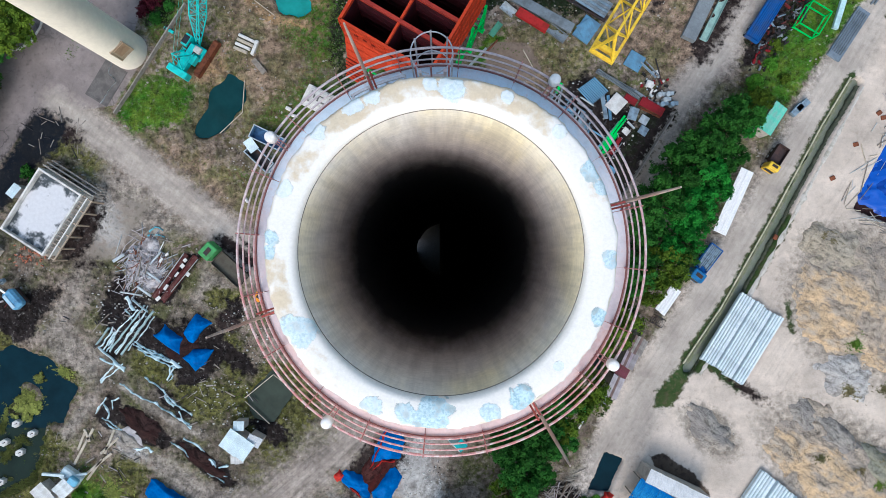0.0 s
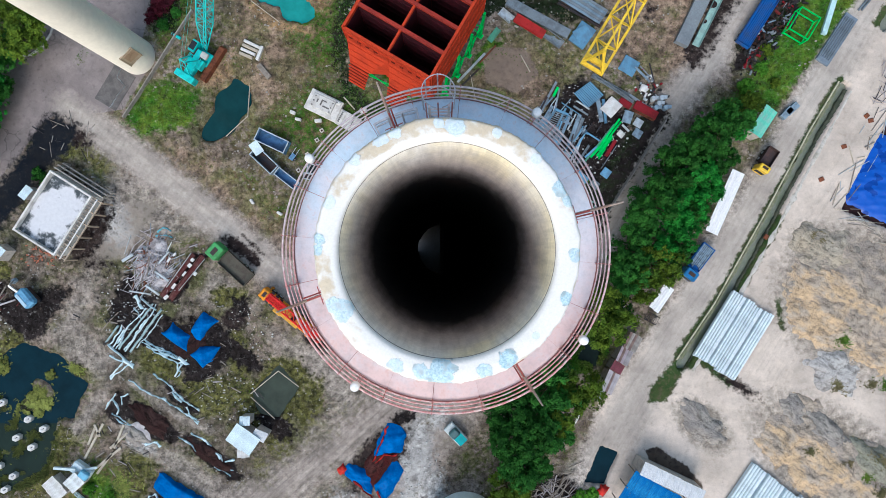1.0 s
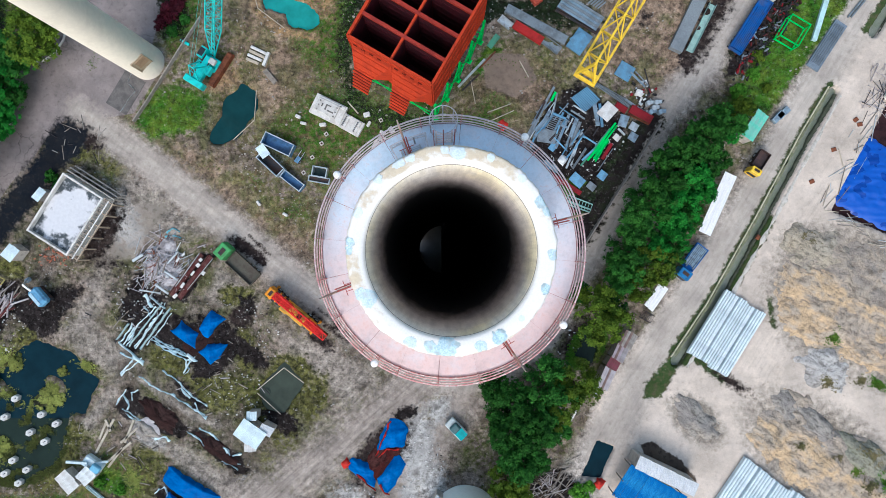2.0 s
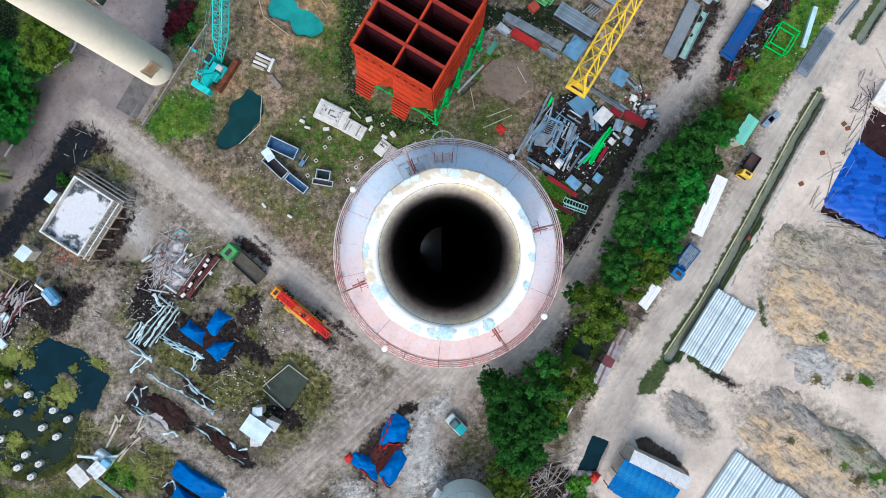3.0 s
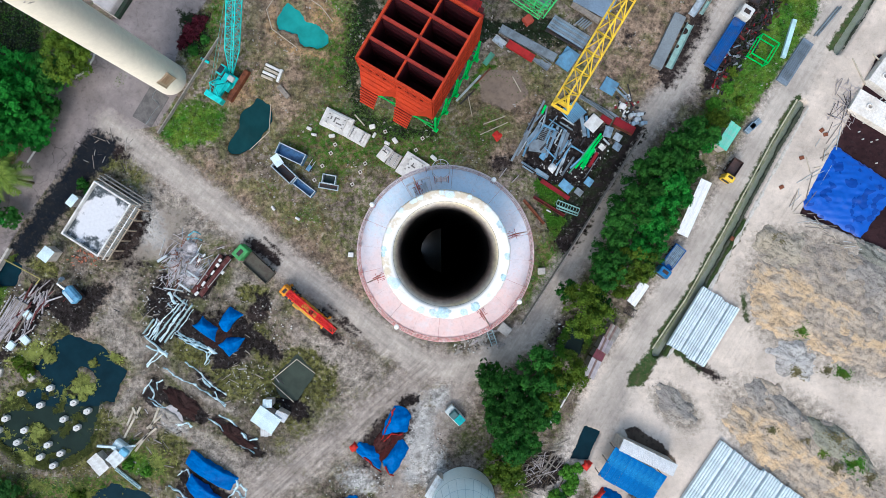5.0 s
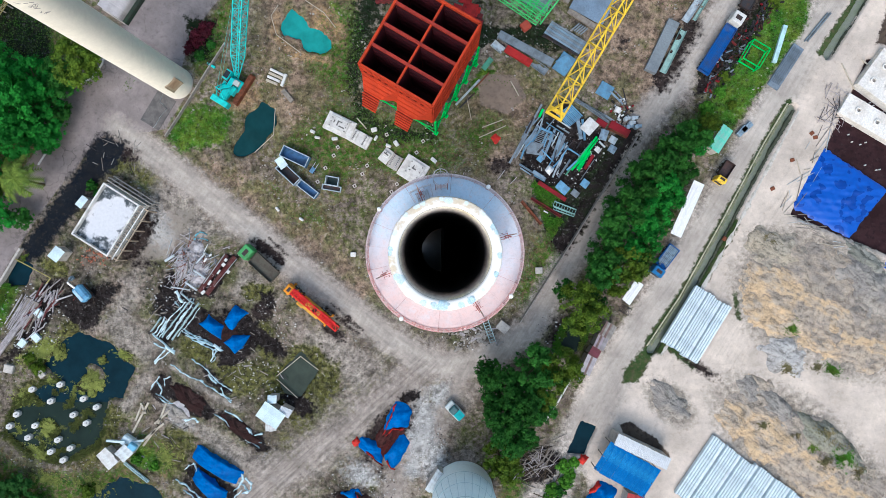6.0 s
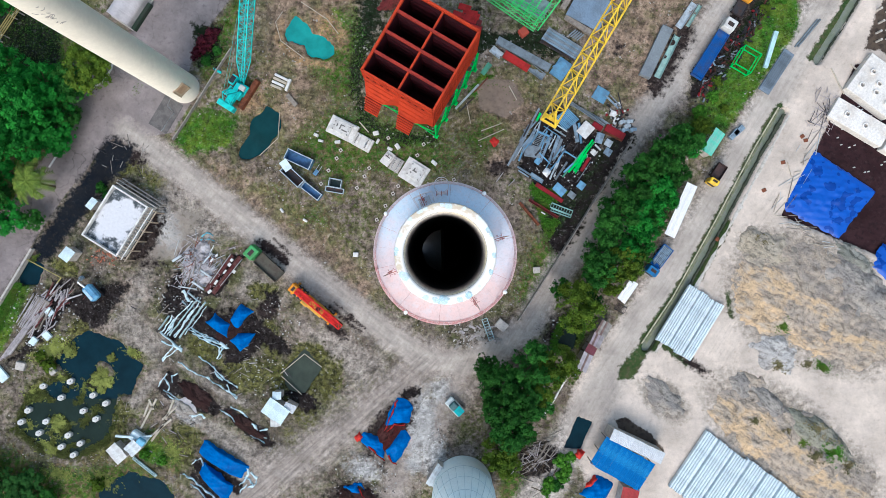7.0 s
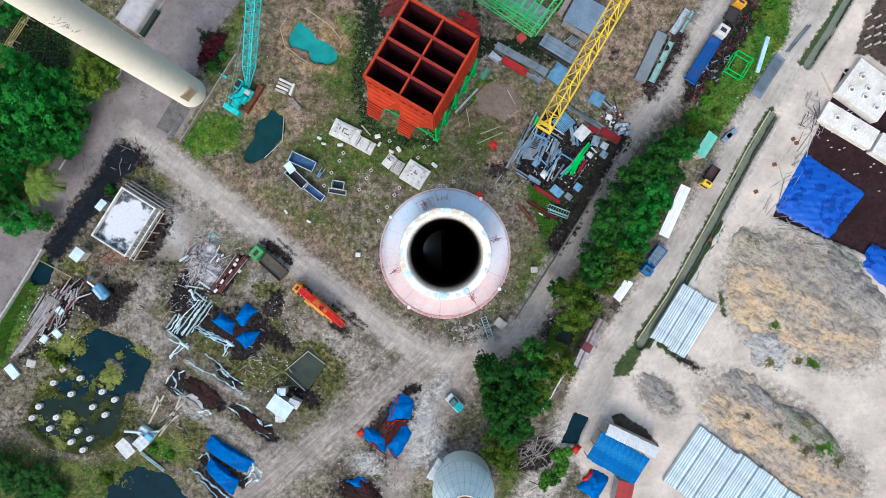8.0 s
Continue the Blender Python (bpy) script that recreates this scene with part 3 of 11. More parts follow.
mud = mud * (1 - pan)
dark_verge = dark_verge * (1 - 0.85 * black)
dark_green = dark_green * (1 - 0.6 * black)
packed = union(
    area([(-48.4, 11.1), (-43.9, 9.6), (-35.9, 2.1), (-43.9, 1.3), (-47.4, -0.9), (-50.4, -3.9), (-52.2, -11.9), (-47.9, -15.9), (-48.9, -19.9), (-54.9, -16.4), (-56.9, -12.4), (-53.4, -6.4), (-51.4, 2.1)], 1.6),
    area([(-43.9, -29.4), (-39.9, -29.4), (-36.4, -31.4), (-31.4, -35.4), (-22.4, -31.4), (-27.4, -39.9), (-33.4, -37.4), (-38.9, -33.4)], 1.2),
    area([(-33.9, -2.9), (-30.9, -4.4), (-26.4, -9.4), (-30.4, -9.4), (-35.4, -7.9)], 1.2), stroke([(-45.4, -19.9), (-38.4, -24.9), (-33.9, -26.9)], 1.0, 0.5), stroke([(-49.9, -21.9), (-53.4, -26.9)], 1.8, 0.7),
    area([(-26.4, -11.4), (-16.4, -14.9), (-9.4, -19.9), (-14.4, -23.9), (-19.4, -19.9)], 1.6), stroke([(-61.4, 14.1), (-64.4, 9.3)], 0.7, 0.3), blob((-67.2, 5.9), 0.8, 1.3, -35, 0.3), blob((-32.4, -34.9), 2.0, 1.0, -30, 0.8),
)

# damp trodden soil round the heaps and scrap; bare rosy earth of the north yard
damp = union(
    area([(-49.9, -5.9), (-42.4, -2.9), (-36, -8), (-31.4, -7.9), (-26.4, -15.9), (-22.4, -21.9), (-18.4, -19.9), (-19.4, -27.9), (-24, -33), (-28, -35.5), (-36.4, -29.9), (-45.4, -25.9), (-49.4, -19.9)], 2.5),
    area([(-78.4, -11.9), (-72.4, -5.9), (-66.4, -2.9), (-58.4, -2.9), (-55.4, -7.9), (-62.4, -13.9), (-67.4, -13.9), (-72.4, -19.9), (-78.4, -25.9)], 2.5),
    area([(61.6, 23.1), (66.6, 27.1), (68.6, 20.1), (65.6, 17.1), (61.6, 20.1)], 1.0), area([(-72, -24), (-66, -37), (-57, -38), (-50, -30), (-52, -40), (-66, -42), (-78, -36)], 2.0),
    blob((5, -14.5), 5.5, 2.2, 10, 1.4), area([(-64, 2), (-58, 10), (-53, 17.5), (-48.5, 15), (-52, 11), (-56, 11), (-61, 2.5), (-58, -2), (-62, -3)], 1.2), blob((15.8, -36.3), 4.5, 3.5, 30, 1.2), blob((26, -42), 5.0, 3.0, 0, 1.5), blob((-14, -41), 6.0, 4.0, 0, 2.0), blob((19, -14), 3.0, 4.5, -30, 1.2), blob((-3.0, -26.5), 4.0, 2.0, 30, 1.6), blob((1.8, -25.6), 3.6, 2.6, -30, 1.0), blob((-51, 3), 4.0, 8.0, 30, 2.0), blob((-41, -37), 4.5, 3.0, -35, 1.6),
)
rosy = union(
    area([(27, 44), (30, 50), (46, 50), (43, 38), (38, 27), (32, 24), (25, 27), (24, 33)], 2.0), area([(-30, 50), (-14.5, 50), (-13.5, 36), (-16, 28), (-21, 24), (-27.5, 24), (-30, 32)], 2.5),
    stroke([(-47, 16.4), (-38, 11.2), (-30, 6.2), (-22, 0.6), (-14, -6)], 2.6, 1.6), area([(5, 29.5), (12, 30.5), (15, 23), (11, 14), (5.6, 12), (5, 20)], 2.0), blob((-24, 21), 3.0, 5.0, 30, 2.0),
)

packed = np.maximum(packed, pan)
damp = damp * (1 - pan)

# where wheels have dragged the soil along one way
drag_sw = area([(-0.4, -19.9), (-4.4, -31.9), (-14.4, -45.9), (-40.4, -45.9), (-31.4, -35.9), (-22.4, -29.9), (-18.4, -19.9), (-12.4, -14.9)], 2.0)
drag_nw = union(stroke([(-48.4, 15.1), (-36.4, 6.6), (-26.4, -1.4), (-18.4, -7.4), (-9.4, -14.4), (-3.4, -18.9)], 8.0, 2.0))
drag_e = union(stroke([(9.6, -17.4), (14.6, -13.4), (23.6, 1.6), (32.6, 20.1), (44.6, 36.1), (54.6, 52.1)], 5.5, 1.5), lane, area([(36.6, -19.9), (51.6, 2.1), (63.6, 24.1), (71.6, 38.1), (63.6, 22.1), (54.6, 1.1), (50.6, -19.9)], 2.0))

# ponds and the drain are real hollows
ponds = union(
    area([(-26.6, 38.7), (-25.4, 40.1), (-23.6, 38.9), (-22.9, 37.3), (-20.9, 36.7), (-19, 35.1), (-18.8, 33.5), (-20.6, 32.8), (-23.3, 33.7), (-23.9, 35.3), (-26.8, 36.1), (-27.5, 37.3)], 0.6),
    area([(-30.6, 24.4), (-28.4, 23.6), (-27.9, 21.6), (-28.9, 19.5), (-31.4, 16.4), (-33.4, 15.6), (-35.1, 16.1), (-34.7, 17.9), (-33.5, 19.6), (-32.8, 22.6)], 0.6),
    area([(-66.9, -19.4), (-64.9, -16.4), (-61.4, -14.4), (-56.9, -15.9), (-52.2, -20.4), (-54.4, -25.1), (-58.9, -24.9), (-63.4, -22.7)], 1.0),
    area([(-59.4, -41.9), (-54.4, -38.7), (-49.4, -40.1), (-45.4, -44.9), (-45.4, -51.9), (-60.4, -51.9)], 1.0),
    area([(-27.9, -21.4), (-23.9, -17.4), (-21.1, -20.4), (-23.9, -24.9), (-26.4, -24.4)], 0.4),
    area([(21.0, -34.4), (23.3, -29.2), (25.8, -30.1), (23.6, -34.9)], 0.2),
    area([(-72.4, -1.9), (-69.4, -2.9), (-70.4, -5.9), (-73.4, -5.9)], 0.6), area([(19.9, -16.1), (21.6, -12.1), (23.6, -13.1), (22.4, -17.3)], 0.5),
)
islands = union(blob((-58.4, -20.9), 2.6, 1.4, -30, 0.8), blob((-66.4, -29.4), 2.5, 1.5, 40, 0.8), blob((-60.4, -23.1), 1.6, 1.2, 0, 0.6), blob((-68.9, -25.9), 2.0, 1.2, 30, 0.6))
drain = union(stroke([(35.1, -17.1), (40.6, -8.9), (47.6, 3.6), (54.6, 16.6), (58.8, 23.6)], 1.4, 0.25), stroke([(64.8, 32.5), (68.6, 38.3), (74.6, 48.3)], 1.3, 0.25))
wander = np.array([noise.noise((x * 0.45, y * 0.45, 9.0)) * 0.5 + noise.noise((x * 1.4, y * 1.4, 3.0)) * 0.25 for x, y in zip(GX.ravel(), GY.ravel())]).reshape(GX.shape)
ponds = np.clip(ponds + np.where((ponds > 0.02) & (ponds < 0.98), wander * 0.7, 0), 0, 1)
islands = np.clip(islands + wander * 0.5 * (islands > 0.02), 0, 1)
marsh = area([(-67.4, -22.4), (-63.4, -21.9), (-55.9, -24.9), (-57.6, -32.9), (-63.4, -36.2), (-68.9, -34.9), (-74.2, -31.1), (-71.8, -25.9)], 1.2)
marsh_depth = np.clip(marsh * 1.8 - 0.4, 0, 1) * (0.49 - 0.5 * np.clip(wander, -0.3, 1))
depth = marsh_depth * (ponds < 0.5) + 1.4 * np.clip(ponds * 1.6 - 0.3, 0, 1) - 1.25 * np.clip(islands * 1.4 - 0.2, 0, 1) * np.clip(ponds * 2, 0, 1) + 1.5 * np.clip(drain * 1.8 - 0.4, 0, 1) + 0.7 * np.clip(pit * 1.6 - 0.3, 0, 1)
inner = (np.abs(GX) < 110) & (np.abs(GY) < 80)
rough = np.array([noise.noise((x * 0.43 + y * 0.21, y * 0.43 - x * 0.21, 0.0)) * 0.12 + noise.noise((x * 0.83 + y * 0.61, y * 0.83 - x * 0.61, 4.0)) * 0.05 if k else 0.0 for x, y, k in zip(GX.ravel(), GY.ravel(), inner.ravel())]).reshape(GX.shape)
hard = np.clip(union(asphalt, sand * 0.6), 0, 1)
GZ = rough * (1 - 0.85 * hard) - depth
nx, ny = len(xs), len(ys)
idx = np.arange(nx * ny).reshape(ny, nx)
quads = np.stack([idx[:-1, :-1], idx[:-1, 1:], idx[1:, 1:], idx[1:, :-1]], -1).reshape(-1, 4)
me = bpy.data.meshes.new("ground")
me.from_pydata(np.stack([GX, GY, GZ], -1).reshape(-1, 3).tolist(), [], quads.tolist())
for name, layers in (("zone_a", (grass, dirt_road, sand)), ("zone_b", (mud, pale, asphalt)), ("zone_c", (mounds, ponds, drain)), ("zone_d", (tan, ruts * (1 - 0.75 * sand), banks)), ("zone_e", (pit, marsh, pad)), ("zone_f", (lane, dark_verge, pit_and_shed_shadow)), ("zone_g", (black, wet, olive)), ("zone_h", (packed, dark_green, lush)), ("zone_i", (ochre, damp, rosy)), ("zone_j", (drag_sw, drag_nw, drag_e))):
    at = me.color_attributes.new(name, "FLOAT_COLOR", "POINT")
    at.data.foreach_set("color", np.stack([*layers, np.ones(GX.shape)], -1).astype(np.float32).ravel())
firm = me.attributes.new("smooth", "FLOAT", "POINT")
firm.data.foreach_set("value", np.clip(union(sand, dirt_road * 0.9, asphalt, wet, pad, pan) * 1.6 - 0.5 - mounds, 0, 1).astype(np.float32).ravel())
me.shade_smooth()
m = bpy.data.materials.new("yard ground")
m.use_nodes = True
nt = m.node_tree
bsdf = nt.nodes["Principled BSDF"]
tc = nt.nodes.new("ShaderNodeTexCoord").outputs["Object"]
n_large, n_mid, n_small, n_grit = noise_at(nt, tc, 0.07, 5.0), noise_at(nt, tc, 0.35, 5.0, 0.6), noise_at(nt, tc, 1.3, 4.0, 0.58), noise_at(nt, tc, 6.0, 3.0, 0.6)


def zone(layer, channel, ragged=0.8, sharp=0.12, source=None):
    a = nt.nodes.new("ShaderNodeAttribute")
    a.attribute_name = layer
    s = nt.nodes.new("ShaderNodeSeparateColor")
    nt.links.new(a.outputs["Color"], s.inputs[0])
    wob = maths(nt, "MULTIPLY", maths(nt, "SUBTRACT", source or n_small, 0.5), ragged * 2)
    wob = maths(nt, "ADD", wob, maths(nt, "MULTIPLY", maths(nt, "SUBTRACT", n_mid, 0.5), ragged))
    wob = maths(nt, "MULTIPLY", wob, maths(nt, "MULTIPLY", s.outputs[channel], 4.0, True))
    return ramp(nt, maths(nt, "ADD", s.outputs[channel], wob), [(0.5 - sharp, 0.0), (0.5 + sharp, 1.0)])


def soil(a, b, c, share=0.5):
    x = mixed(nt, ramp(nt, n_mid, [(0.38, 0.0), (0.62, 1.0)]), a, b)
    return mixed(nt, ramp(nt, n_small, [(share, 0.0), (share + 0.17, 1.0)]), x, c)


col = soil((0.18, 0.143, 0.113), (0.265, 0.22, 0.182), (0.075, 0.058, 0.045), 0.5)
tan_soil = soil((0.35, 0.25, 0.175), (0.26, 0.185, 0.13), (0.13, 0.098, 0.065), 0.5)
moss = ramp(nt, noise_at(nt, tc, 0.17, 4.0, 0.6), [(0.44, 0.0), (0.57, 1.0)])
tan_soil = mixed(nt, maths(nt, "MULTIPLY", moss, 0.8), tan_soil, soil((0.10, 0.125, 0.035), (0.17, 0.155, 0.055), (0.05, 0.065, 0.022), 0.5))
col = mixed(nt, zone("zone_d", 0, 1.0, 0.3), col, tan_soil)
weeds = maths(nt, "MULTIPLY", ramp(nt, n_large, [(0.44, 0.0), (0.56, 1.0)]), ramp(nt, n_small, [(0.45, 0.0), (0.58, 1.0)]))
col = mixed(nt, maths(nt, "MULTIPLY", weeds, 0.75), col, mixed(nt, n_mid, (0.14, 0.145, 0.035), (0.07, 0.105, 0.025)))
col = mixed(nt, zone("zone_i", 2, 1.0, 0.3), col, soil((0.315, 0.228, 0.162), (0.235, 0.172, 0.122), (0.14, 0.108, 0.075), 0.52))
col = mixed(nt, maths(nt, "MULTIPLY", zone("zone_i", 1, 1.0, 0.3), 0.85), col, soil((0.10, 0.085, 0.066), (0.165, 0.143, 0.115), (0.05, 0.047, 0.03), 0.5))
offset = nt.nodes.new("ShaderNodeMapping")
offset.inputs["Location"].default_value = (31.0, 17.0, 0.0)
nt.links.new(tc, offset.inputs[0])
olive_patch = ramp(nt, noise_at(nt, tc, 0.24, 5.0, 0.62), [(0.49, 0.0), (0.60, 1.0)])
brown_patch = ramp(nt, noise_at(nt, offset.outputs[0], 0.3, 5.0, 0.64), [(0.52, 0.0), (0.63, 1.0)])
col = mixed(nt, maths(nt, "MULTIPLY", brown_patch, 0.62), col, soil((0.10, 0.078, 0.058), (0.14, 0.11, 0.083), (0.06, 0.048, 0.036), 0.5))
col = mixed(nt, maths(nt, "MULTIPLY", olive_patch, 0.66), col, soil((0.085, 0.10, 0.032), (0.15, 0.142, 0.055), (0.045, 0.055, 0.02), 0.5))
col = mixed(nt, maths(nt, "MULTIPLY", zone("zone_h", 0, 1.0, 0.3), 0.85), col, soil((0.335, 0.295, 0.255), (0.29, 0.252, 0.215), (0.19, 0.162, 0.135), 0.54))
col = mixed(nt, zone("zone_g", 2, 1.0, 0.2), col, soil((0.095, 0.095, 0.03), (0.15, 0.145, 0.045), (0.04, 0.042, 0.02), 0.46))
col = mixed(nt, zone("zone_a", 0, 1.1, 0.2), col, soil((0.032, 0.115, 0.010), (0.085, 0.13, 0.018), (0.16, 0.12, 0.065), 0.43))
col = mixed(nt, zone("zone_a", 1, 0.7, 0.3), col, soil((0.32, 0.275, 0.238), (0.36, 0.313, 0.272), (0.275, 0.232, 0.20), 0.55))
col = mixed(nt, zone("zone_b", 1, 0.9, 0.25), col, soil((0.50, 0.49, 0.47), (0.37, 0.355, 0.335), (0.25, 0.235, 0.215)))
col = mixed(nt, zone("zone_a", 2, 0.55, 0.15), col, soil((0.63, 0.545, 0.465), (0.585, 0.505, 0.425), (0.525, 0.445, 0.37), 0.55))
col = mixed(nt, zone("zone_b", 2, 0.12, 0.05), col, soil((0.225, 0.195, 0.188), (0.27, 0.236, 0.226), (0.185, 0.16, 0.155), 0.55))
col = mixed(nt, zone("zone_c", 0, 0.4, 0.3), col, soil((0.40, 0.34, 0.27), (0.34, 0.30, 0.25), (0.25, 0.215, 0.175)))
col = mixed(nt, zone("zone_f", 0, 0.5, 0.3), col, soil((0.48, 0.43, 0.375), (0.445, 0.395, 0.345), (0.39, 0.345, 0.30), 0.56))
col = mixed(nt, maths(nt, "MULTIPLY", zone("zone_d", 1, 1.1, 0.35), 0.14), col, (0.09, 0.078, 0.07))
col = mixed(nt, zone("zone_d", 2, 0.9, 0.2), col, soil((0.03, 0.065, 0.018), (0.06, 0.085, 0.03), (0.10, 0.09, 0.05)))
col = mixed(nt, zone("zone_b", 0, 1.0, 0.28), col, soil((0.028, 0.020, 0.020), (0.05, 0.038, 0.033), (0.016, 0.013, 0.013)))
col = mixed(nt, zone("zone_g", 0, 0.9, 0.2), col, soil((0.017, 0.014, 0.014), (0.031, 0.025, 0.024), (0.010, 0.009, 0.009)))
col = mixed(nt, zone("zone_g", 1, 0.7, 0.24), col, soil((0.010, 0.013, 0.019), (0.016, 0.018, 0.022), (0.03, 0.028, 0.027), 0.55))
col = mixed(nt, zone("zone_h", 2, 0.9, 0.2), col, soil((0.042, 0.14, 0.012), (0.115, 0.17, 0.02), (0.04, 0.065, 0.018), 0.52))
col = mixed(nt, zone("zone_i", 0, 1.0, 0.2), col, soil((0.36, 0.235, 0.11), (0.30, 0.21, 0.13), (0.20, 0.15, 0.10)))
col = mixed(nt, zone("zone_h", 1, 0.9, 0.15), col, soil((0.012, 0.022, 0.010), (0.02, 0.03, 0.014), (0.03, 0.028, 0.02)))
col = mixed(nt, zone("zone_e", 0, 0.3, 0.08), col, soil((0.032, 0.016, 0.018), (0.042, 0.022, 0.024), (0.022, 0.013, 0.015)))
col = mixed(nt, zone("zone_e", 1, 1.3, 0.15), col, soil((0.03, 0.042, 0.025), (0.065, 0.075, 0.025), (0.11, 0.10, 0.035)))
col = mixed(nt, zone("zone_e", 2, 0.3, 0.08), col, soil((0.25, 0.19, 0.145), (0.22, 0.17, 0.135), (0.19, 0.145, 0.115)))
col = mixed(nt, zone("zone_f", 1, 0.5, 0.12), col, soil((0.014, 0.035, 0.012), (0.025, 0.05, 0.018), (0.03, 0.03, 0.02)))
col = mixed(nt, zone("zone_f", 2, 0.4, 0.1), col, soil((0.11, 0.085, 0.065), (0.08, 0.06, 0.048), (0.05, 0.04, 0.033)))
col = mixed(nt, zone("zone_c", 2, 0.1, 0.1), col, (0.08, 0.09, 0.06))
vor = nt.nodes.new("ShaderNodeTexVoronoi")
vor.feature = "DISTANCE_TO_EDGE"
vor.inputs["Scale"].default_value = 0.16
shift = nt.nodes.new("ShaderNodeVectorMath")
shift.operation = "ADD"
nt.links.new(tc, shift.inputs[0])
push = nt.nodes.new("ShaderNodeVectorMath")
push.operation = "SCALE"
push.inputs["Scale"].default_value = 2.4
wavy = nt.nodes.new("ShaderNodeTexNoise")
wavy.inputs["Scale"].default_value, wavy.inputs["Detail"].default_value = 0.5, 6.0
nt.links.new(tc, wavy.inputs["Vector"])
nt.links.new(wavy.outputs["Color"], push.inputs[0])
nt.links.new(push.outputs[0], shift.inputs[1])
nt.links.new(shift.outputs[0], vor.inputs["Vector"])
cracks = maths(nt, "MULTIPLY", ramp(nt, vor.outputs["Distance"], [(0.004, 1.0), (0.014, 0.0)]), zone("zone_b", 2, 0.0, 0.05))
cracks = maths(nt, "MULTIPLY", cracks, ramp(nt, n_large, [(0.45, 0.15), (0.58, 1.0)]))
col = mixed(nt, maths(nt, "MULTIPLY", cracks, 0.45), col, (0.03, 0.028, 0.03))
dark_spots = ramp(nt, noise_at(nt, tc, 0.55, 5.0, 0.62), [(0.53, 0.0), (0.66, 1.0)])
worn = nt.nodes.new("ShaderNodeAttribute")
worn.attribute_name = "smooth"
loose = maths(nt, "SUBTRACT", 1.0, maths(nt, "MULTIPLY", worn.outputs["Fac"], 0.88))
col = mixed(nt, maths(nt, "MULTIPLY", maths(nt, "MULTIPLY", dark_spots, 0.9), loose), col, mixed(nt, 0.6, col, (0.03, 0.025, 0.022)))
pale_spots = ramp(nt, noise_at(nt, tc, 1.5, 5.0, 0.68), [(0.57, 0.0), (0.68, 1.0)])
col = mixed(nt, maths(nt, "MULTIPLY", maths(nt, "MULTIPLY", pale_spots, 0.28), loose), col, (0.42, 0.40, 0.37))
for channel, deg in ((0, 42), (1, -38), (2, 58)):
    turn_ = nt.nodes.new("ShaderNodeMapping")
    turn_.vector_type = "TEXTURE"
    turn_.inputs["Rotation"].default_value = (0, 0, radians(deg))
    turn_.inputs["Scale"].default_value = (5.5, 0.55, 1.0)
    nt.links.new(tc, turn_.inputs[0])
    drag = noise_at(nt, turn_.outputs[0], 1.1, 3.5, 0.55)
    tone = ramp(nt, drag, [(0.32, 0.72 if channel == 0 else 0.88), (0.5, 1.0), (0.68, 1.20 if channel == 0 else 1.07)])
    col = mixed(nt, zone("zone_j", channel, 0.6, 0.4), col, mixed(nt, 1.0, col, tone, "MULTIPLY"))
grain = ramp(nt, n_grit, [(0.3, 0.80), (0.7, 1.16)])
grain = mixed(nt, 1.0, grain, ramp(nt, noise_at(nt, tc, 1.9, 5.0, 0.66), [(0.32, 0.62), (0.5, 1.0), (0.68, 1.34)]), "MULTIPLY")
tussock = ramp(nt, noise_at(nt, offset.outputs[0], 0.85, 4.0, 0.6), [(0.36, 0.62), (0.5, 1.0), (0.64, 1.32)])
grain = mixed(nt, 1.0, grain, tussock, "MULTIPLY")
clods = ramp(nt, noise_at(nt, offset.outputs[0], 2.6, 4.0, 0.6), [(0.36, 0.55), (0.42, 1.0)])
grain = mixed(nt, 1.0, grain, clods, "MULTIPLY")
grain = mixed(nt, loose, (1.0, 1.0, 1.0), grain)
col = mixed(nt, 1.0, col, grain, "MULTIPLY")
col = mixed(nt, 1.0, col, ramp(nt, noise_at(nt, tc, 0.16, 6.0, 0.6), [(0.3, 0.72), (0.7, 1.12)]), "MULTIPLY")
nt.links.new(col, bsdf.inputs["Base Color"])
bsdf.inputs["Roughness"].default_value = 0.95
bsdf.inputs["Specular IOR Level"].default_value = 0.03
b = node(nt, "ShaderNodeBump", Strength=0.45, Distance=0.12)
nt.links.new(maths(nt, "ADD", n_small, maths(nt, "MULTIPLY", n_grit, 0.5)), b.inputs["Height"])
nt.links.new(b.outputs[0], bsdf.inputs["Normal"])
me.materials.append(m)
tagged(new("ground", me), "grey-brown bare yard soil with weeds, ruts and pale sand", "ground", kind="structure")


def water(name, at, w, h, z, material, label):
    bm = bmesh.new()
    bmesh.ops.create_grid(bm, x_segments=1, y_segments=1, size=0.5)
    for v in bm.verts:
        v.co.x, v.co.y = v.co.x * w, v.co.y * h
    ob = obj(name, bm, material)
    ob.location = (*at, z)
    return tagged(ob, label, "water", kind="structure")


water("water", (-23.6, 36.7), 10, 8.5, -0.45, TEALWATER, "still teal water of a small dug pond")
water("water", (-31.8, 20.3), 8, 9.5, -0.45, GREENPOND, "dark still water of a dug pond with muddy banks")
water("water", (-65.4, -29.7), 21, 17, -0.41, MARSHWATER, "dark shallow flooded ground around concrete footings")
water("water", (-59.6, -19.9), 18, 12, -0.4, DARKWATER, "dark blue water of a wide pond with weedy islets")
water("water", (-52.9, -45.4), 16, 14, -0.4, DARKWATER, "dark blue pond water between weedy banks")
water("water", (-24.4, -21.1), 7.5, 8.0, -0.3, PITWATER, "murky water in a square pit")
water("water", (23.4, -31.9), 4.8, 5.6, -0.5, DARKWATER, "dark water in a small concrete basin")
water("water", (21.8, -14.7), 5.0, 6.0, -0.5, MARSHWATER, "dark green pool between trees and huts")
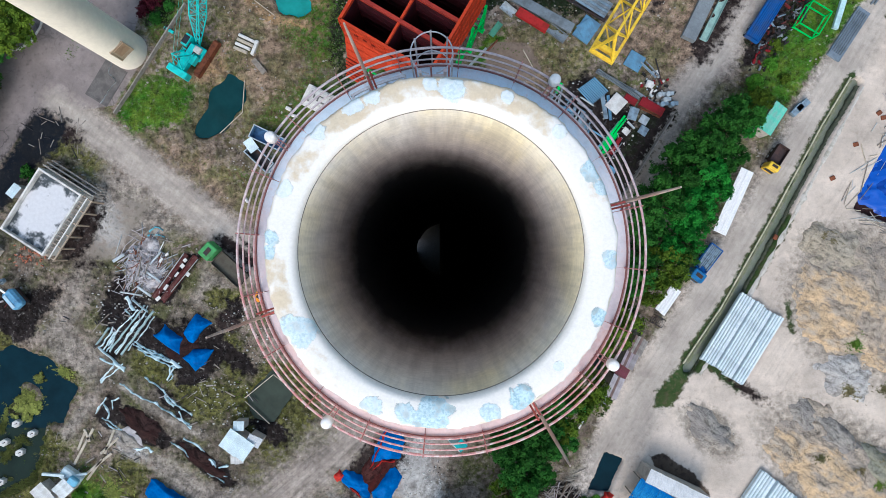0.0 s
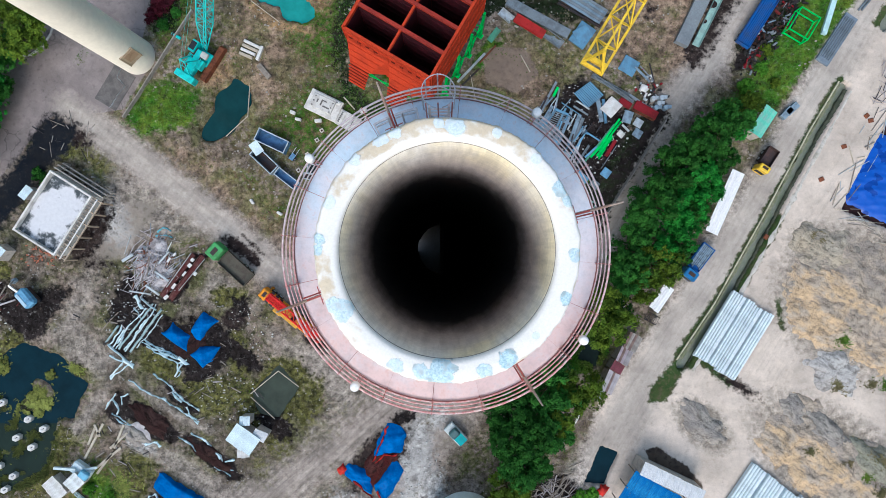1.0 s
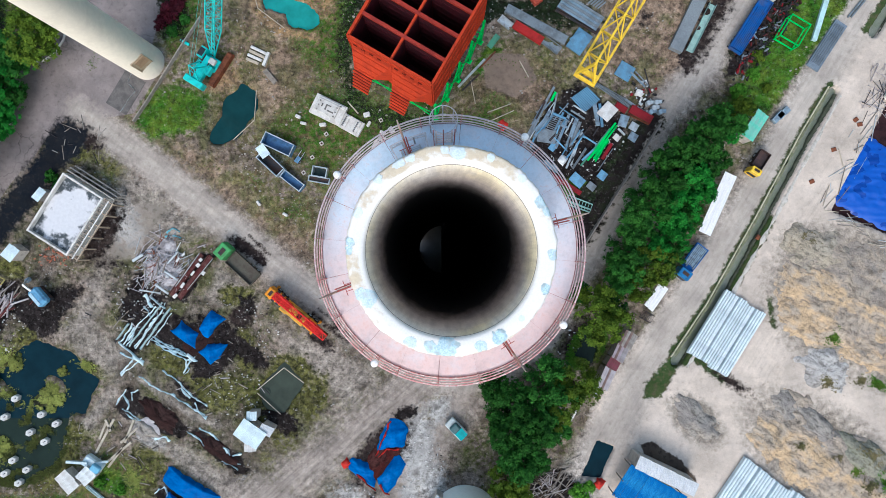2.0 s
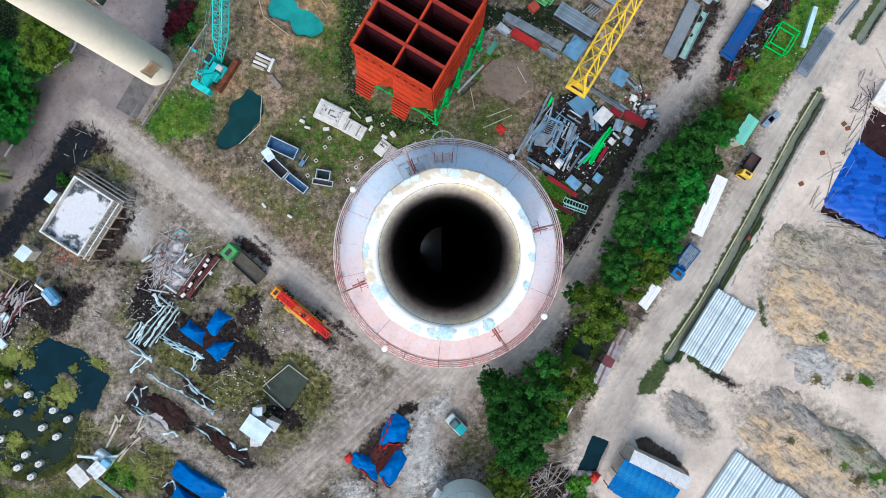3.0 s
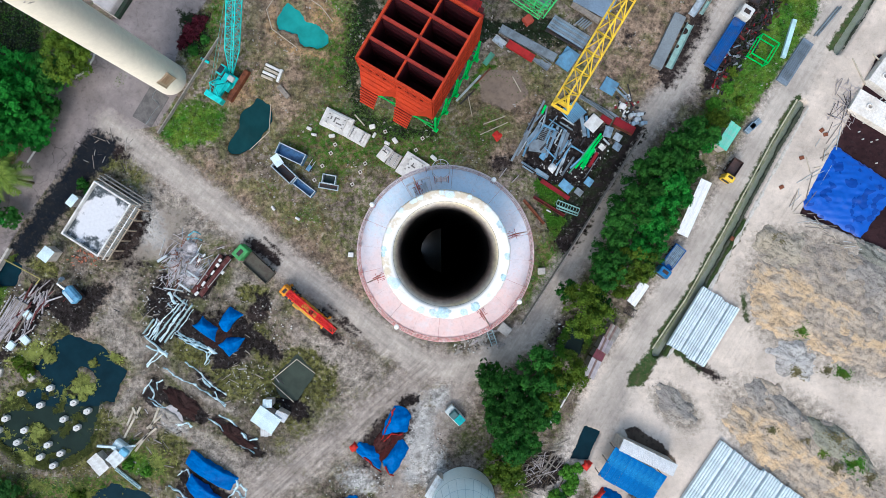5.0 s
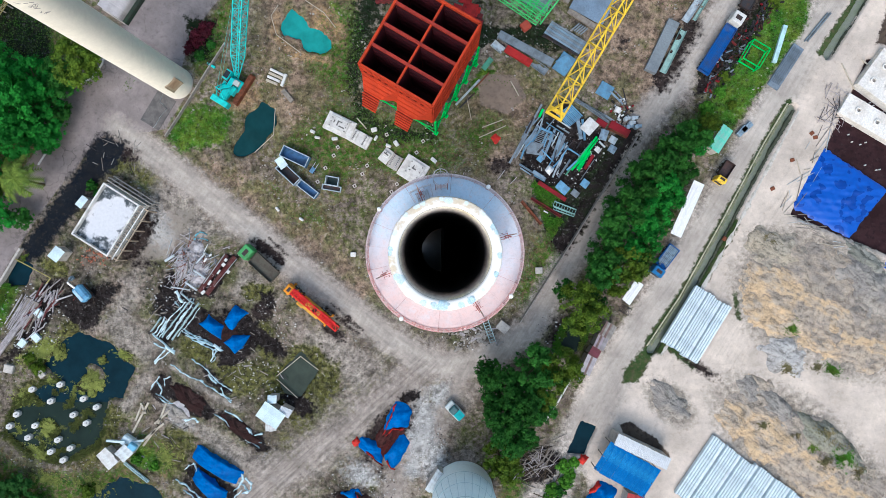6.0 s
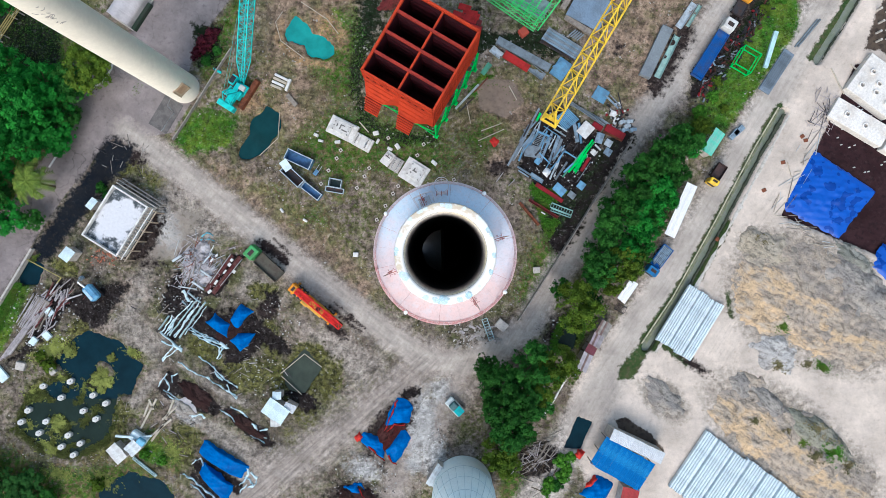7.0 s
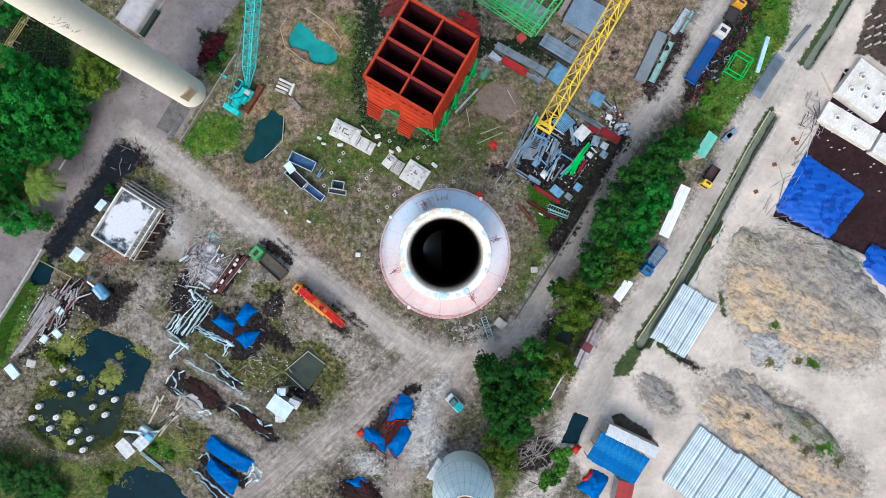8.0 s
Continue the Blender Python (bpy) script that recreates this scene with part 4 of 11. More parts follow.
water("water", (-71.4, -3.9), 4.5, 4.5, -0.5, DARKWATER, "dark puddle by the low wall")
for ends in (((34.1, -18.7), (59.4, 24.5)), ((63.6, 30.9), (75.6, 49.6))):
    w = water("water", mid(*ends), dist(*ends), 3.0, -0.75, DRAINWATER, "shallow green water in a long straight drain")
    w.rotation_euler = (0, 0, radians(heading(*ends)))


# ---- the great chimney under the camera ----
CX, CY, TOP, DECK = 0.10, -0.25, 70.95, 67.76
chimney = thing("chimney", "tall pale concrete chimney with a whitewashed lip and dark open flue", "chimney", (CX, CY, 0))


LIGHTRAIL = mat("weathered grey rail", (0.66, 0.67, 0.72), (0.42, 0.42, 0.46), 0.5, size=0.4)


def polar(r, deg, z):
    return (r * math.cos(radians(deg)), r * math.sin(radians(deg)), z)


# flue wall: cream at the mouth, painted darker with depth for the fading daylight
flue_mat = bpy.data.materials.new("depth-shaded flue concrete")
flue_mat.use_nodes = True
nt = flue_mat.node_tree
bsdf = nt.nodes["Principled BSDF"]
tc = nt.nodes.new("ShaderNodeTexCoord").outputs["Object"]
sep = nt.nodes.new("ShaderNodeSeparateXYZ")
nt.links.new(tc, sep.inputs[0])
streak = nt.nodes.new("ShaderNodeMapping")
streak.inputs["Scale"].default_value = (1.0, 1.0, 0.25)
nt.links.new(tc, streak.inputs[0])
band = nt.nodes.new("ShaderNodeMapping")
band.inputs["Scale"].default_value = (0.35, 0.35, 5.0)
nt.links.new(tc, band.inputs[0])
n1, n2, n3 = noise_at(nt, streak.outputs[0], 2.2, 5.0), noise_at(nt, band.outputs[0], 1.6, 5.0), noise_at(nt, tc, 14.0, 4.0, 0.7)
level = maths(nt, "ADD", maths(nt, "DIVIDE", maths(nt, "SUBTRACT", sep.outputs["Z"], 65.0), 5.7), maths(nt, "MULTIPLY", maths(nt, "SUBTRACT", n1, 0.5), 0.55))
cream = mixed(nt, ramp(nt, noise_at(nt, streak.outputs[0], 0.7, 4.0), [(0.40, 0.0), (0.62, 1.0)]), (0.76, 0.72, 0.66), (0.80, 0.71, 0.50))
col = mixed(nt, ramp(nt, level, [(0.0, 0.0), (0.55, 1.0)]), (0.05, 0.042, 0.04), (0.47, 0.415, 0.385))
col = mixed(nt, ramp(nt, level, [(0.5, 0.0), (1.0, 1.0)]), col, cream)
boards = nt.nodes.new("ShaderNodeMapping")
boards.inputs["Scale"].default_value = (1.0, 1.0, 0.06)
nt.links.new(tc, boards.inputs[0])
col = mixed(nt, 1.0, col, ramp(nt, noise_at(nt, boards.outputs[0], 7.0, 3.0), [(0.35, 0.86), (0.6, 1.06)]), "MULTIPLY")
col = mixed(nt, 1.0, col, ramp(nt, n2, [(0.3, 0.92), (0.7, 1.05)]), "MULTIPLY")
col = mixed(nt, 1.0, col, ramp(nt, n3, [(0.3, 0.9), (0.7, 1.07)]), "MULTIPLY")
nt.links.new(col, bsdf.inputs["Base Color"])
bsdf.inputs["Roughness"].default_value = 0.95
b = node(nt, "ShaderNodeBump", Strength=0.3, Distance=0.02)
nt.links.new(maths(nt, "ADD", n2, maths(nt, "MULTIPLY", n3, 0.4)), b.inputs["Height"])
nt.links.new(b.outputs[0], bsdf.inputs["Normal"])

# outer shell with a flue opening at its foot, joined to the lining over the lip
N = 96
shell = bmesh.new()
levels = [(4.10, 0), (3.98, 4.5), (3.2, 30), (2.55, 58), (2.24, 67.7), (2.21, 69.5), (2.20, 70.9), (2.16, 70.95)]
lathe(shell, levels, N)
hole = [f for f in shell.faces if 0.1 < f.calc_center_median().z < 4.6 and 158 < math.degrees(math.atan2(f.calc_center_median().y, f.calc_center_median().x)) % 360 < 186]
bmesh.ops.delete(shell, geom=hole, context="FACES")
part("shell", shell, SHELL, chimney, smooth=True)
lining = bmesh.new()
rungs = [(3.55, 0), (3.45, 4.5), (2.9, 30), (2.2, 58)]
z = 58.0
while z < 69.5:
    r = 2.165 - (z - 58) * 0.031
    rungs += [(r, z), (r - 0.018, z + 0.585), (r - 0.021, z + 0.59), (r - 0.021, z + 0.6)]
    z += 0.61
rungs += [(1.80, 70.12)]
lathe(lining, rungs, 128)
for f in lining.faces:
    f.normal_flip()
hole = [f for f in lining.faces if 0.1 < f.calc_center_median().z < 4.6 and 158 < math.degrees(math.atan2(f.calc_center_median().y, f.calc_center_median().x)) % 360 < 186]
bmesh.ops.delete(lining, geom=hole, context="FACES")
part("lining", lining, flue_mat, chimney, "grey board-marked concrete flue wall, shaded darker with depth")
collar = bmesh.new()
lathe(collar, [(1.787, 69.95), (1.777, 70.15), (1.775, 70.82), (1.80, 70.862)], 128)
for f in collar.faces:
    f.normal_flip()
part("collar", collar, flue_mat, chimney, "cream top of the flue, lightest end of its painted fade", smooth=True)
joint = bmesh.new()
ring(joint, 1.799, 70.868, 0.006, 128)
part("joint", joint, WOOD, chimney, "dark open joint under the lip")
floor = bmesh.new()
bmesh.ops.create_circle(floor, cap_ends=True, segments=64, radius=3.9)
part("flue_floor", floor, mat("dark flue floor", (0.12, 0.12, 0.125), (0.1, 0.1, 0.1), 0.95), chimney).location = (0, 0, 0.12)

# added wall: keeps the inlet's daylight off the right half of the floor
baffle = bmesh.new()
box(baffle, (0.4, 7.2, 16), (-0.15, 0, 0.1))
part("baffle_wall", baffle, FLUE, chimney)

# whitewashed lip with bare blue-grey patches
lip_mat = bpy.data.materials.new("peeling whitewash")
lip_mat.use_nodes = True
nt = lip_mat.node_tree
bsdf = nt.nodes["Principled BSDF"]
tc = nt.nodes.new("ShaderNodeTexCoord").outputs["Object"]
n1, n2, n3 = noise_at(nt, tc, 1.6, 5.0, 0.65), noise_at(nt, tc, 6.0, 6.0, 0.7), noise_at(nt, tc, 24.0, 4.0, 0.7)
flake = nt.nodes.new("ShaderNodeAttribute")
flake.attribute_name = "flake"
chan = nt.nodes.new("ShaderNodeSeparateColor")
nt.links.new(flake.outputs["Color"], chan.inputs[0])
patch = ramp(nt, maths(nt, "ADD", chan.outputs[0], maths(nt, "MULTIPLY", maths(nt, "SUBTRACT", n2, 0.5), 0.9)), [(0.47, 0.0), (0.53, 1.0)])
ochre = ramp(nt, maths(nt, "ADD", chan.outputs[1], maths(nt, "ADD", maths(nt, "MULTIPLY", maths(nt, "SUBTRACT", n1, 0.5), 1.5), maths(nt, "MULTIPLY", maths(nt, "SUBTRACT", n2, 0.5), 0.5))), [(0.42, 0.0), (0.62, 1.0)])
col = mixed(nt, ochre, (0.86, 0.835, 0.785), mixed(nt, n2, (0.60, 0.48, 0.32), (0.74, 0.66, 0.51)))
bare = mixed(nt, ramp(nt, n3, [(0.40, 0.0), (0.56, 1.0)]), (0.36, 0.55, 0.64), (0.60, 0.76, 0.82))
bare = mixed(nt, maths(nt, "MULTIPLY", ramp(nt, n2, [(0.52, 0.0), (0.60, 1.0)]), 0.75), bare, mixed(nt, n3, (0.20, 0.28, 0.31), (0.46, 0.52, 0.52)))
bare = mixed(nt, chan.outputs[2], bare, mixed(nt, n3, (0.70, 0.78, 0.80), (0.86, 0.88, 0.88)))
col = mixed(nt, patch, col, bare)
col = mixed(nt, 1.0, col, ramp(nt, n3, [(0.3, 0.93), (0.7, 1.04)]), "MULTIPLY")
nt.links.new(col, bsdf.inputs["Base Color"])
bsdf.inputs["Roughness"].default_value = 0.9
b = node(nt, "ShaderNodeBump", Strength=0.5, Distance=0.02)
nt.links.new(maths(nt, "SUBTRACT", maths(nt, "MULTIPLY", n3, 0.4), patch), b.inputs["Height"])
nt.links.new(b.outputs[0], bsdf.inputs["Normal"])
lip = bmesh.new()
lathe(lip, [(1.80, 70.862), (1.81, 70.90), (1.83, 70.935), (1.86, 70.955)] + [(1.86 + 0.28 * k / 12, 70.96 + 0.012 * math.sin(k / 4)) for k in range(1, 13)] + [(2.17, 70.955), (2.19, 70.93), (2.205, 70.89), (2.21, 70.80)], 288)
for v in lip.verts:
    p = v.co
    k = noise.noise((p.x * 3, p.y * 3, 0)) * 0.008 + noise.noise((p.x * 11, p.y * 11, 3)) * 0.008
    edge = max(0.0, (math.hypot(p.x, p.y) - 2.1) / 0.1)
    v.co = p * Vector((1 + k * (0.2 + 1.5 * edge), 1 + k * (0.2 + 1.5 * edge), 1)) + Vector((0, 0, k * 0.6))
# patches by bearing, radius, size and how far they are limewashed over
PATCHES = ((267, 2.02, 0.24, 0.1), (258, 2.05, 0.14, 0.3), (299, 2.06, 0.16, 0.0), (287, 2.08, 0.13, 0.3), (210, 1.98, 0.19, 0.4), (206, 2.08, 0.15, 0.4), (246, 2.08, 0.13, 0.5), (175, 2.13, 0.11, 0.2), (180, 2.14, 0.09, 0.2), (158, 2.09, 0.11, 0.9), (136, 2.13, 0.10, 0.8), (121, 2.14, 0.13, 0.8),
           (114, 2.13, 0.12, 0.8), (86, 2.04, 0.16, 0.6), (94, 2.10, 0.09, 0.8), (67, 2.09, 0.09, 0.9), (46, 2.11, 0.10, 1.0), (29, 2.14, 0.14, 0.2), (22, 2.15, 0.10, 0.3), (358, 2.12, 0.12, 0.3), (338, 2.12, 0.11, 0.0), (316, 2.02, 0.06, 0.9))
me_lip = part("lip", lip, lip_mat, chimney, "whitewashed chimney lip flaking to pale blue", smooth=True).data
marks = np.zeros((len(me_lip.vertices), 4), np.float32)
for i, v in enumerate(me_lip.vertices):
    x, y = v.co.x, v.co.y
    f, lime = 0.0, 0.0
    for deg, r, size, white in PATCHES:
        q = 1 - math.hypot(x - r * math.cos(radians(deg)), y - r * math.sin(radians(deg))) / (2 * size)
        if q > f:
            f, lime = q, white
    bearing = math.degrees(math.atan2(y, x)) % 360
    o = 0.62 * max(0.0, math.cos(radians(bearing - 95))) ** 0.5 if abs((bearing - 95 + 180) % 360 - 180) < 85 else 0.12 + 0.3 * (150 < bearing < 245)
    marks[i] = (f, o * min(1, max(0, (math.hypot(x, y) - 1.84) / 0.1)), lime, 1)
layer = me_lip.color_attributes.new("flake", "FLOAT_COLOR", "POINT")
layer.data.foreach_set("color", marks.ravel())

# gallery round the chimney: steel deck in sectors, toe plate, rails, posts
deck_mat = bpy.data.materials.new("gallery paint tinted by sun and sky")
deck_mat.use_nodes = True
nt = deck_mat.node_tree
bsdf = nt.nodes["Principled BSDF"]
tc = nt.nodes.new("ShaderNodeTexCoord").outputs["Object"]
sep = nt.nodes.new("ShaderNodeSeparateXYZ")
nt.links.new(tc, sep.inputs[0])
n1, n2 = noise_at(nt, tc, 0.8, 5.0), noise_at(nt, tc, 6.0, 5.0, 0.7)
# skylight blue on the north, warm sun pink on the south, put into the colour
side = ramp(nt, maths(nt, "ADD", maths(nt, "MULTIPLY", sep.outputs["Y"], 0.11), maths(nt, "ADD", maths(nt, "MULTIPLY", n1, 0.6), 0.2)), [(0.3, 0.0), (0.78, 1.0)])
col = mixed(nt, side, (0.76, 0.59, 0.58), (0.63, 0.77, 0.91))
col = mixed(nt, maths(nt, "MULTIPLY", ramp(nt, noise_at(nt, tc, 1.7, 5.0, 0.7), [(0.5, 0.0), (0.68, 1.0)]), 0.5), col, (0.74, 0.72, 0.77))
col = mixed(nt, maths(nt, "MULTIPLY", ramp(nt, n2, [(0.55, 0.0), (0.7, 1.0)]), 0.35), col, (0.45, 0.22, 0.15))
col = mixed(nt, 1.0, col, ramp(nt, n2, [(0.3, 0.85), (0.7, 1.1)]), "MULTIPLY")
nt.links.new(col, bsdf.inputs["Base Color"])
bsdf.inputs["Roughness"].default_value = 0.6
for i in range(20):
    bm = bmesh.new()
    a0, a1 = 13 + 18 * i + (0.03 if i % 2 else 0.1), 13 + 18 * (i + 1) - (0.1 if i % 2 else 0.03)
    outl = [polar(r, a0 + (a1 - a0) * k / 6, 0)[:2] for r, ks in ((3.37, range(7)), (2.25, range(6, -1, -1))) for k in ks]
    prism(bm, outl, DECK - 0.06, DECK)
    part("deck_plate", bm, deck_mat, chimney)
bm = bmesh.new()
lathe(bm, [(3.372, DECK - 0.14), (3.384, DECK - 0.14), (3.384, DECK + 0.06), (3.372, DECK + 0.06)], N, True)
part("toe_plate", bm, mat("dull maroon toe paint", (0.34, 0.16, 0.15), (0.2, 0.1, 0.1), 0.6), chimney)
# rail paint: redder on the south side, greyer mauve on the north
rail_mat = bpy.data.materials.new("worn rail paint")
rail_mat.use_nodes = True
nt = rail_mat.node_tree
bsdf = nt.nodes["Principled BSDF"]
tc = nt.nodes.new("ShaderNodeTexCoord").outputs["Object"]
sep = nt.nodes.new("ShaderNodeSeparateXYZ")
nt.links.new(tc, sep.inputs[0])
n1, n2 = noise_at(nt, tc, 1.1, 4.0), noise_at(nt, tc, 9.0, 4.0, 0.7)
side = ramp(nt, maths(nt, "ADD", maths(nt, "MULTIPLY", sep.outputs["Y"], 0.12), n1), [(0.25, 0.0), (0.75, 1.0)])
col = mixed(nt, side, (0.56, 0.25, 0.25), (0.50, 0.43, 0.47))
col = mixed(nt, ramp(nt, n2, [(0.45, 0.0), (0.65, 1.0)]), col, (0.70, 0.62, 0.62))
nt.links.new(col, bsdf.inputs["Base Color"])
bsdf.inputs["Roughness"].default_value = 0.55
for z, th in ((68.78, 0.022), (68.52, 0.016), (68.24, 0.016), (67.99, 0.016)):
    bm = bmesh.new()
    ring(bm, 3.345, z, th)
    part("rail", bm, rail_mat, chimney, smooth=True)
bm = bmesh.new()
bar(bm, (0, 0, 0), (0, 0, 1.04), 0.045, 0.02, up=(0, 1, 0))
bar(bm, (-0.35, 0, -0.1), (0.1, 0, -0.1), 0.05, 0.05)
post = part("post", bm, PINKPAINT, chimney)
for i in range(20):
    ob = post if i == 0 else new("post", post.data)
    ob.parent = chimney
    ob.matrix_basis = pose(*polar(3.36, 13 + 18 * i, DECK), 0, 0, 13 + 18 * i)
for i in range(20):
    bm = bmesh.new()
    bar(bm, polar(2.3, 13 + 18 * i, DECK - 1.2), polar(3.3, 13 + 18 * i, DECK - 0.1), 0.07)
    bar(bm, polar(2.25, 13 + 18 * i, DECK - 0.1), polar(3.42, 13 + 18 * i, DECK - 0.1), 0.07)
    part("bracket", bm, PINKPAINT, chimney)

# warning lamps on the top rail
for deg in (56.7, 146.3, 236.3, 326.7):
    lamp = thing("warning_lamp", "white round-topped warning lamp clamped to the gallery rail", "lamp", Vector(polar(3.33, deg, 68.74)) + Vector((CX, CY, 0)), deg, "warning lamps on the chimney")
    bm = bmesh.new()
    lathe(bm, [(0.001, 0.225), (0.06, 0.222), (0.084, 0.208), (0.094, 0.18), (0.094, 0.06), (0.07, 0.04), (0.07, 0.0), (0.001, 0.0)], 20)
    part("globe", bm, GLOBE, lamp, smooth=True)
    bm = bmesh.new()
    bar(bm, (0, 0, 0.02), (-0.12, 0, -0.04), 0.02)
    bar(bm, (0, -0.04, -0.9), (0, -0.04, 0.02), 0.02)
    bar(bm, (0, 0.04, -0.9), (0, 0.04, 0.02), 0.02)
    part("clamp", bm, PINKPAINT, lamp)

# lightning rods held off the lip
for deg in (15.5, 113, 200, 301.5):
    rod = thing("lightning_rod", "slim rusty lightning rod on a red bracket at the chimney gallery", "lightning rod", (CX, CY, 0), deg, "lightning rods")
    bm = bmesh.new()
    tube(bm, [(2.78, 0, DECK + 0.02), (2.76, 0, 69.6), (2.74, 0, 71.0), (2.74, 0, 71.72)], [0.03, 0.028, 0.022, 0.012], 8)
    part("rod", bm, mat("pale rod paint", (0.50, 0.41, 0.37), (0.38, 0.22, 0.18), 0.6), rod)
    bm = bmesh.new()
    for s in (-0.09, 0.09):
        bar(bm, (2.24, s, DECK + 0.75), (2.80, s, DECK + 0.75), 0.016)
        bar(bm, (2.62, s * 1.6, DECK + 0.05), (2.62, s * 1.6, DECK + 0.78), 0.016)
    bar(bm, (2.80, -0.2, DECK + 0.75), (2.80, 0.2, DECK + 0.75), 0.016)
    bar(bm, (2.24, 0, 69.9), (2.78, 0, 69.9), 0.03)
    bar(bm, (2.74, -0.06, DECK + 0.02), (2.74, -0.06, 70.0), 0.03)
    part("bracket", bm, mat("worn red bracket paint", (0.40, 0.09, 0.08), (0.24, 0.10, 0.09), 0.6, size=0.3), rod)

# access ladder with its hoop, and the guard rail beside it
ladder = thing("ladder", "caged steel access ladder rising through the gallery", "ladder", (CX, CY, 0), 93)
for s in (-0.2, 0.2):
    bm = bmesh.new()
    bar(bm, (2.86, s, DECK - 3.0), (2.86, s, 69.1), 0.05)
    part("stile", bm, RAILWHITE, ladder)
for k in range(17):
    bm = bmesh.new()
    bar(bm, (2.86, -0.2, DECK - 2.9 + 0.25 * k), (2.86, 0.2, DECK - 2.9 + 0.25 * k), 0.03)
    part("rung", bm, RAILWHITE, ladder)
for z in (66.3, 67.2, 68.1, 68.95):
    bm = bmesh.new()
    tube(bm, [(3.20 + 0.34 * math.cos(radians(a)), 0.34 * math.sin(radians(a)), z) for a in range(-170, 171, 10)], 0.012, 6)
    part("hoop", bm, LIGHTRAIL, ladder)
for a in (-100, -50, 0, 50, 100):
    bm = bmesh.new()
    bar(bm, (3.20 + 0.34 * math.cos(radians(a)), 0.34 * math.sin(radians(a)), 65.3), (3.20 + 0.34 * math.cos(radians(a)), 0.34 * math.sin(radians(a)), 69.0), 0.03, 0.012)
    part("cage_bar", bm, LIGHTRAIL, ladder)
for s in (-0.26, 0.02, 0.26):
    bm = bmesh.new()
    bar(bm, (2.80, s, DECK), (2.86, s, 69.3), 0.028)
    part("grab_post", bm, PINKPAINT, ladder)
guard = thing("guard_rail", "two-bar steel guard rail standing on the gallery deck", "guard rail", (CX, CY, 0), 111)
for z, th in ((68.66, 0.045), (68.38, 0.03)):
    bm = bmesh.new()
    for a in range(-9, 9, 3):
        bar(bm, polar(2.98, a, z), polar(2.98, a + 3, z), th)
    part("rail", bm, LIGHTRAIL, guard)
for a in (-9, -3, 3, 9):
    bm = bmesh.new()
    bar(bm, polar(2.98, a, DECK), polar(2.98, a, 68.68), 0.04)
    part("post", bm, LIGHTRAIL, guard)
for a in (-9, 9):
    bm = bmesh.new()
    bar(bm, polar(2.98, a, 68.66), polar(2.45, a, 68.66), 0.04)
    part("return_bar", bm, LIGHTRAIL, guard)
hatch = thing("hatch", "square grating hatch in the gallery floor", "hatch", (CX, CY, 0), 111)
bm = bmesh.new()
for k in range(9):
    bar(bm, (2.52 + 0.045 * k, -0.25, DECK + 0.03), (2.52 + 0.045 * k, 0.25, DECK + 0.03), 0.015)
for s in (-0.26, 0.26):
    bar(bm, (2.5, s, DECK + 0.03), (2.92, s, DECK + 0.03), 0.04)
part("grating", bm, PALESTEEL, hatch)


# ---- large structures ----
# second chimney, standing by the asphalt yard
second = thing("chimney", "tall smooth whitewashed chimney with a boarded opening near its foot", "chimney", (-44.6, 27.8))
bm = bmesh.new()
lathe(bm, [(2.66, -0.2), (2.62, 2), (2.50, 12), (2.28, 33), (1.9, 60), (1.8, 66), (1.5, 66), (1.5, 64)], 64)
part("shell", bm, SHELL, second, smooth=True)
bm = bmesh.new()
box(bm, (0.16, 2.1, 2.8), (2.52, 0, 3.4))
for s in (-1.05, 1.05):
    box(bm, (0.22, 0.14, 2.8), (2.56, s, 3.4))
hp = part("hatch_panel", bm, mat("brown boarding", (0.46, 0.37, 0.26), (0.34, 0.26, 0.18), 0.8), second, "brown boarded-up opening")
hp.rotation_euler = (0, 0, radians(-44))
bm = bmesh.new()
box(bm, (0.18, 1.6, 1.7), (2.58, 0.2, 4.2))
hp = part("hatch_door", bm, mat("tan boarding", (0.40, 0.28, 0.18), (0.3, 0.2, 0.13), 0.8), second)
hp.rotation_euler = (0, 0, radians(-44))

rnd = random.Random(77)
SOOT = mat("grey soot stain", (0.34, 0.32, 0.30), (0.5, 0.47, 0.43), 0.9, size=0.3)
for k in range(16):
    zz, aa = rnd.gauss(33.5, 0.9), rnd.gauss(-62, 9)
    rr = 2.288 - (zz - 33) * 0.014
    bm = bmesh.new()
    tube(bm, [polar(rr, aa + da, zz + dz) for da, dz in ((-rnd.uniform(2, 8), rnd.uniform(-0.3, 0.3)), (0, 0), (rnd.uniform(2, 8), rnd.uniform(-0.3, 0.3)))], [0.02, 0.05, 0.02], 6)
    part("soot_streak", bm, SOOT, second, "grey soot streak on whitewash")

# eight-cell red hopper on green legs
TOPZ = 16.5
hw, hs, he, hn = (-11.7, 25.56, 16.5), (-1.58, 19.66, 16.5), (5.31, 30.95, 16.5), (-4.65, 36.76, 16.5)
hopper = thing("hopper", "open-topped red steel hopper of eight cells on green legs", "hopper", mid(hw, hs, he, hn), heading(hw, hs))
LW, LD = dist(hw, hs), dist(hs, he)
FLOOR_Z = 7.5


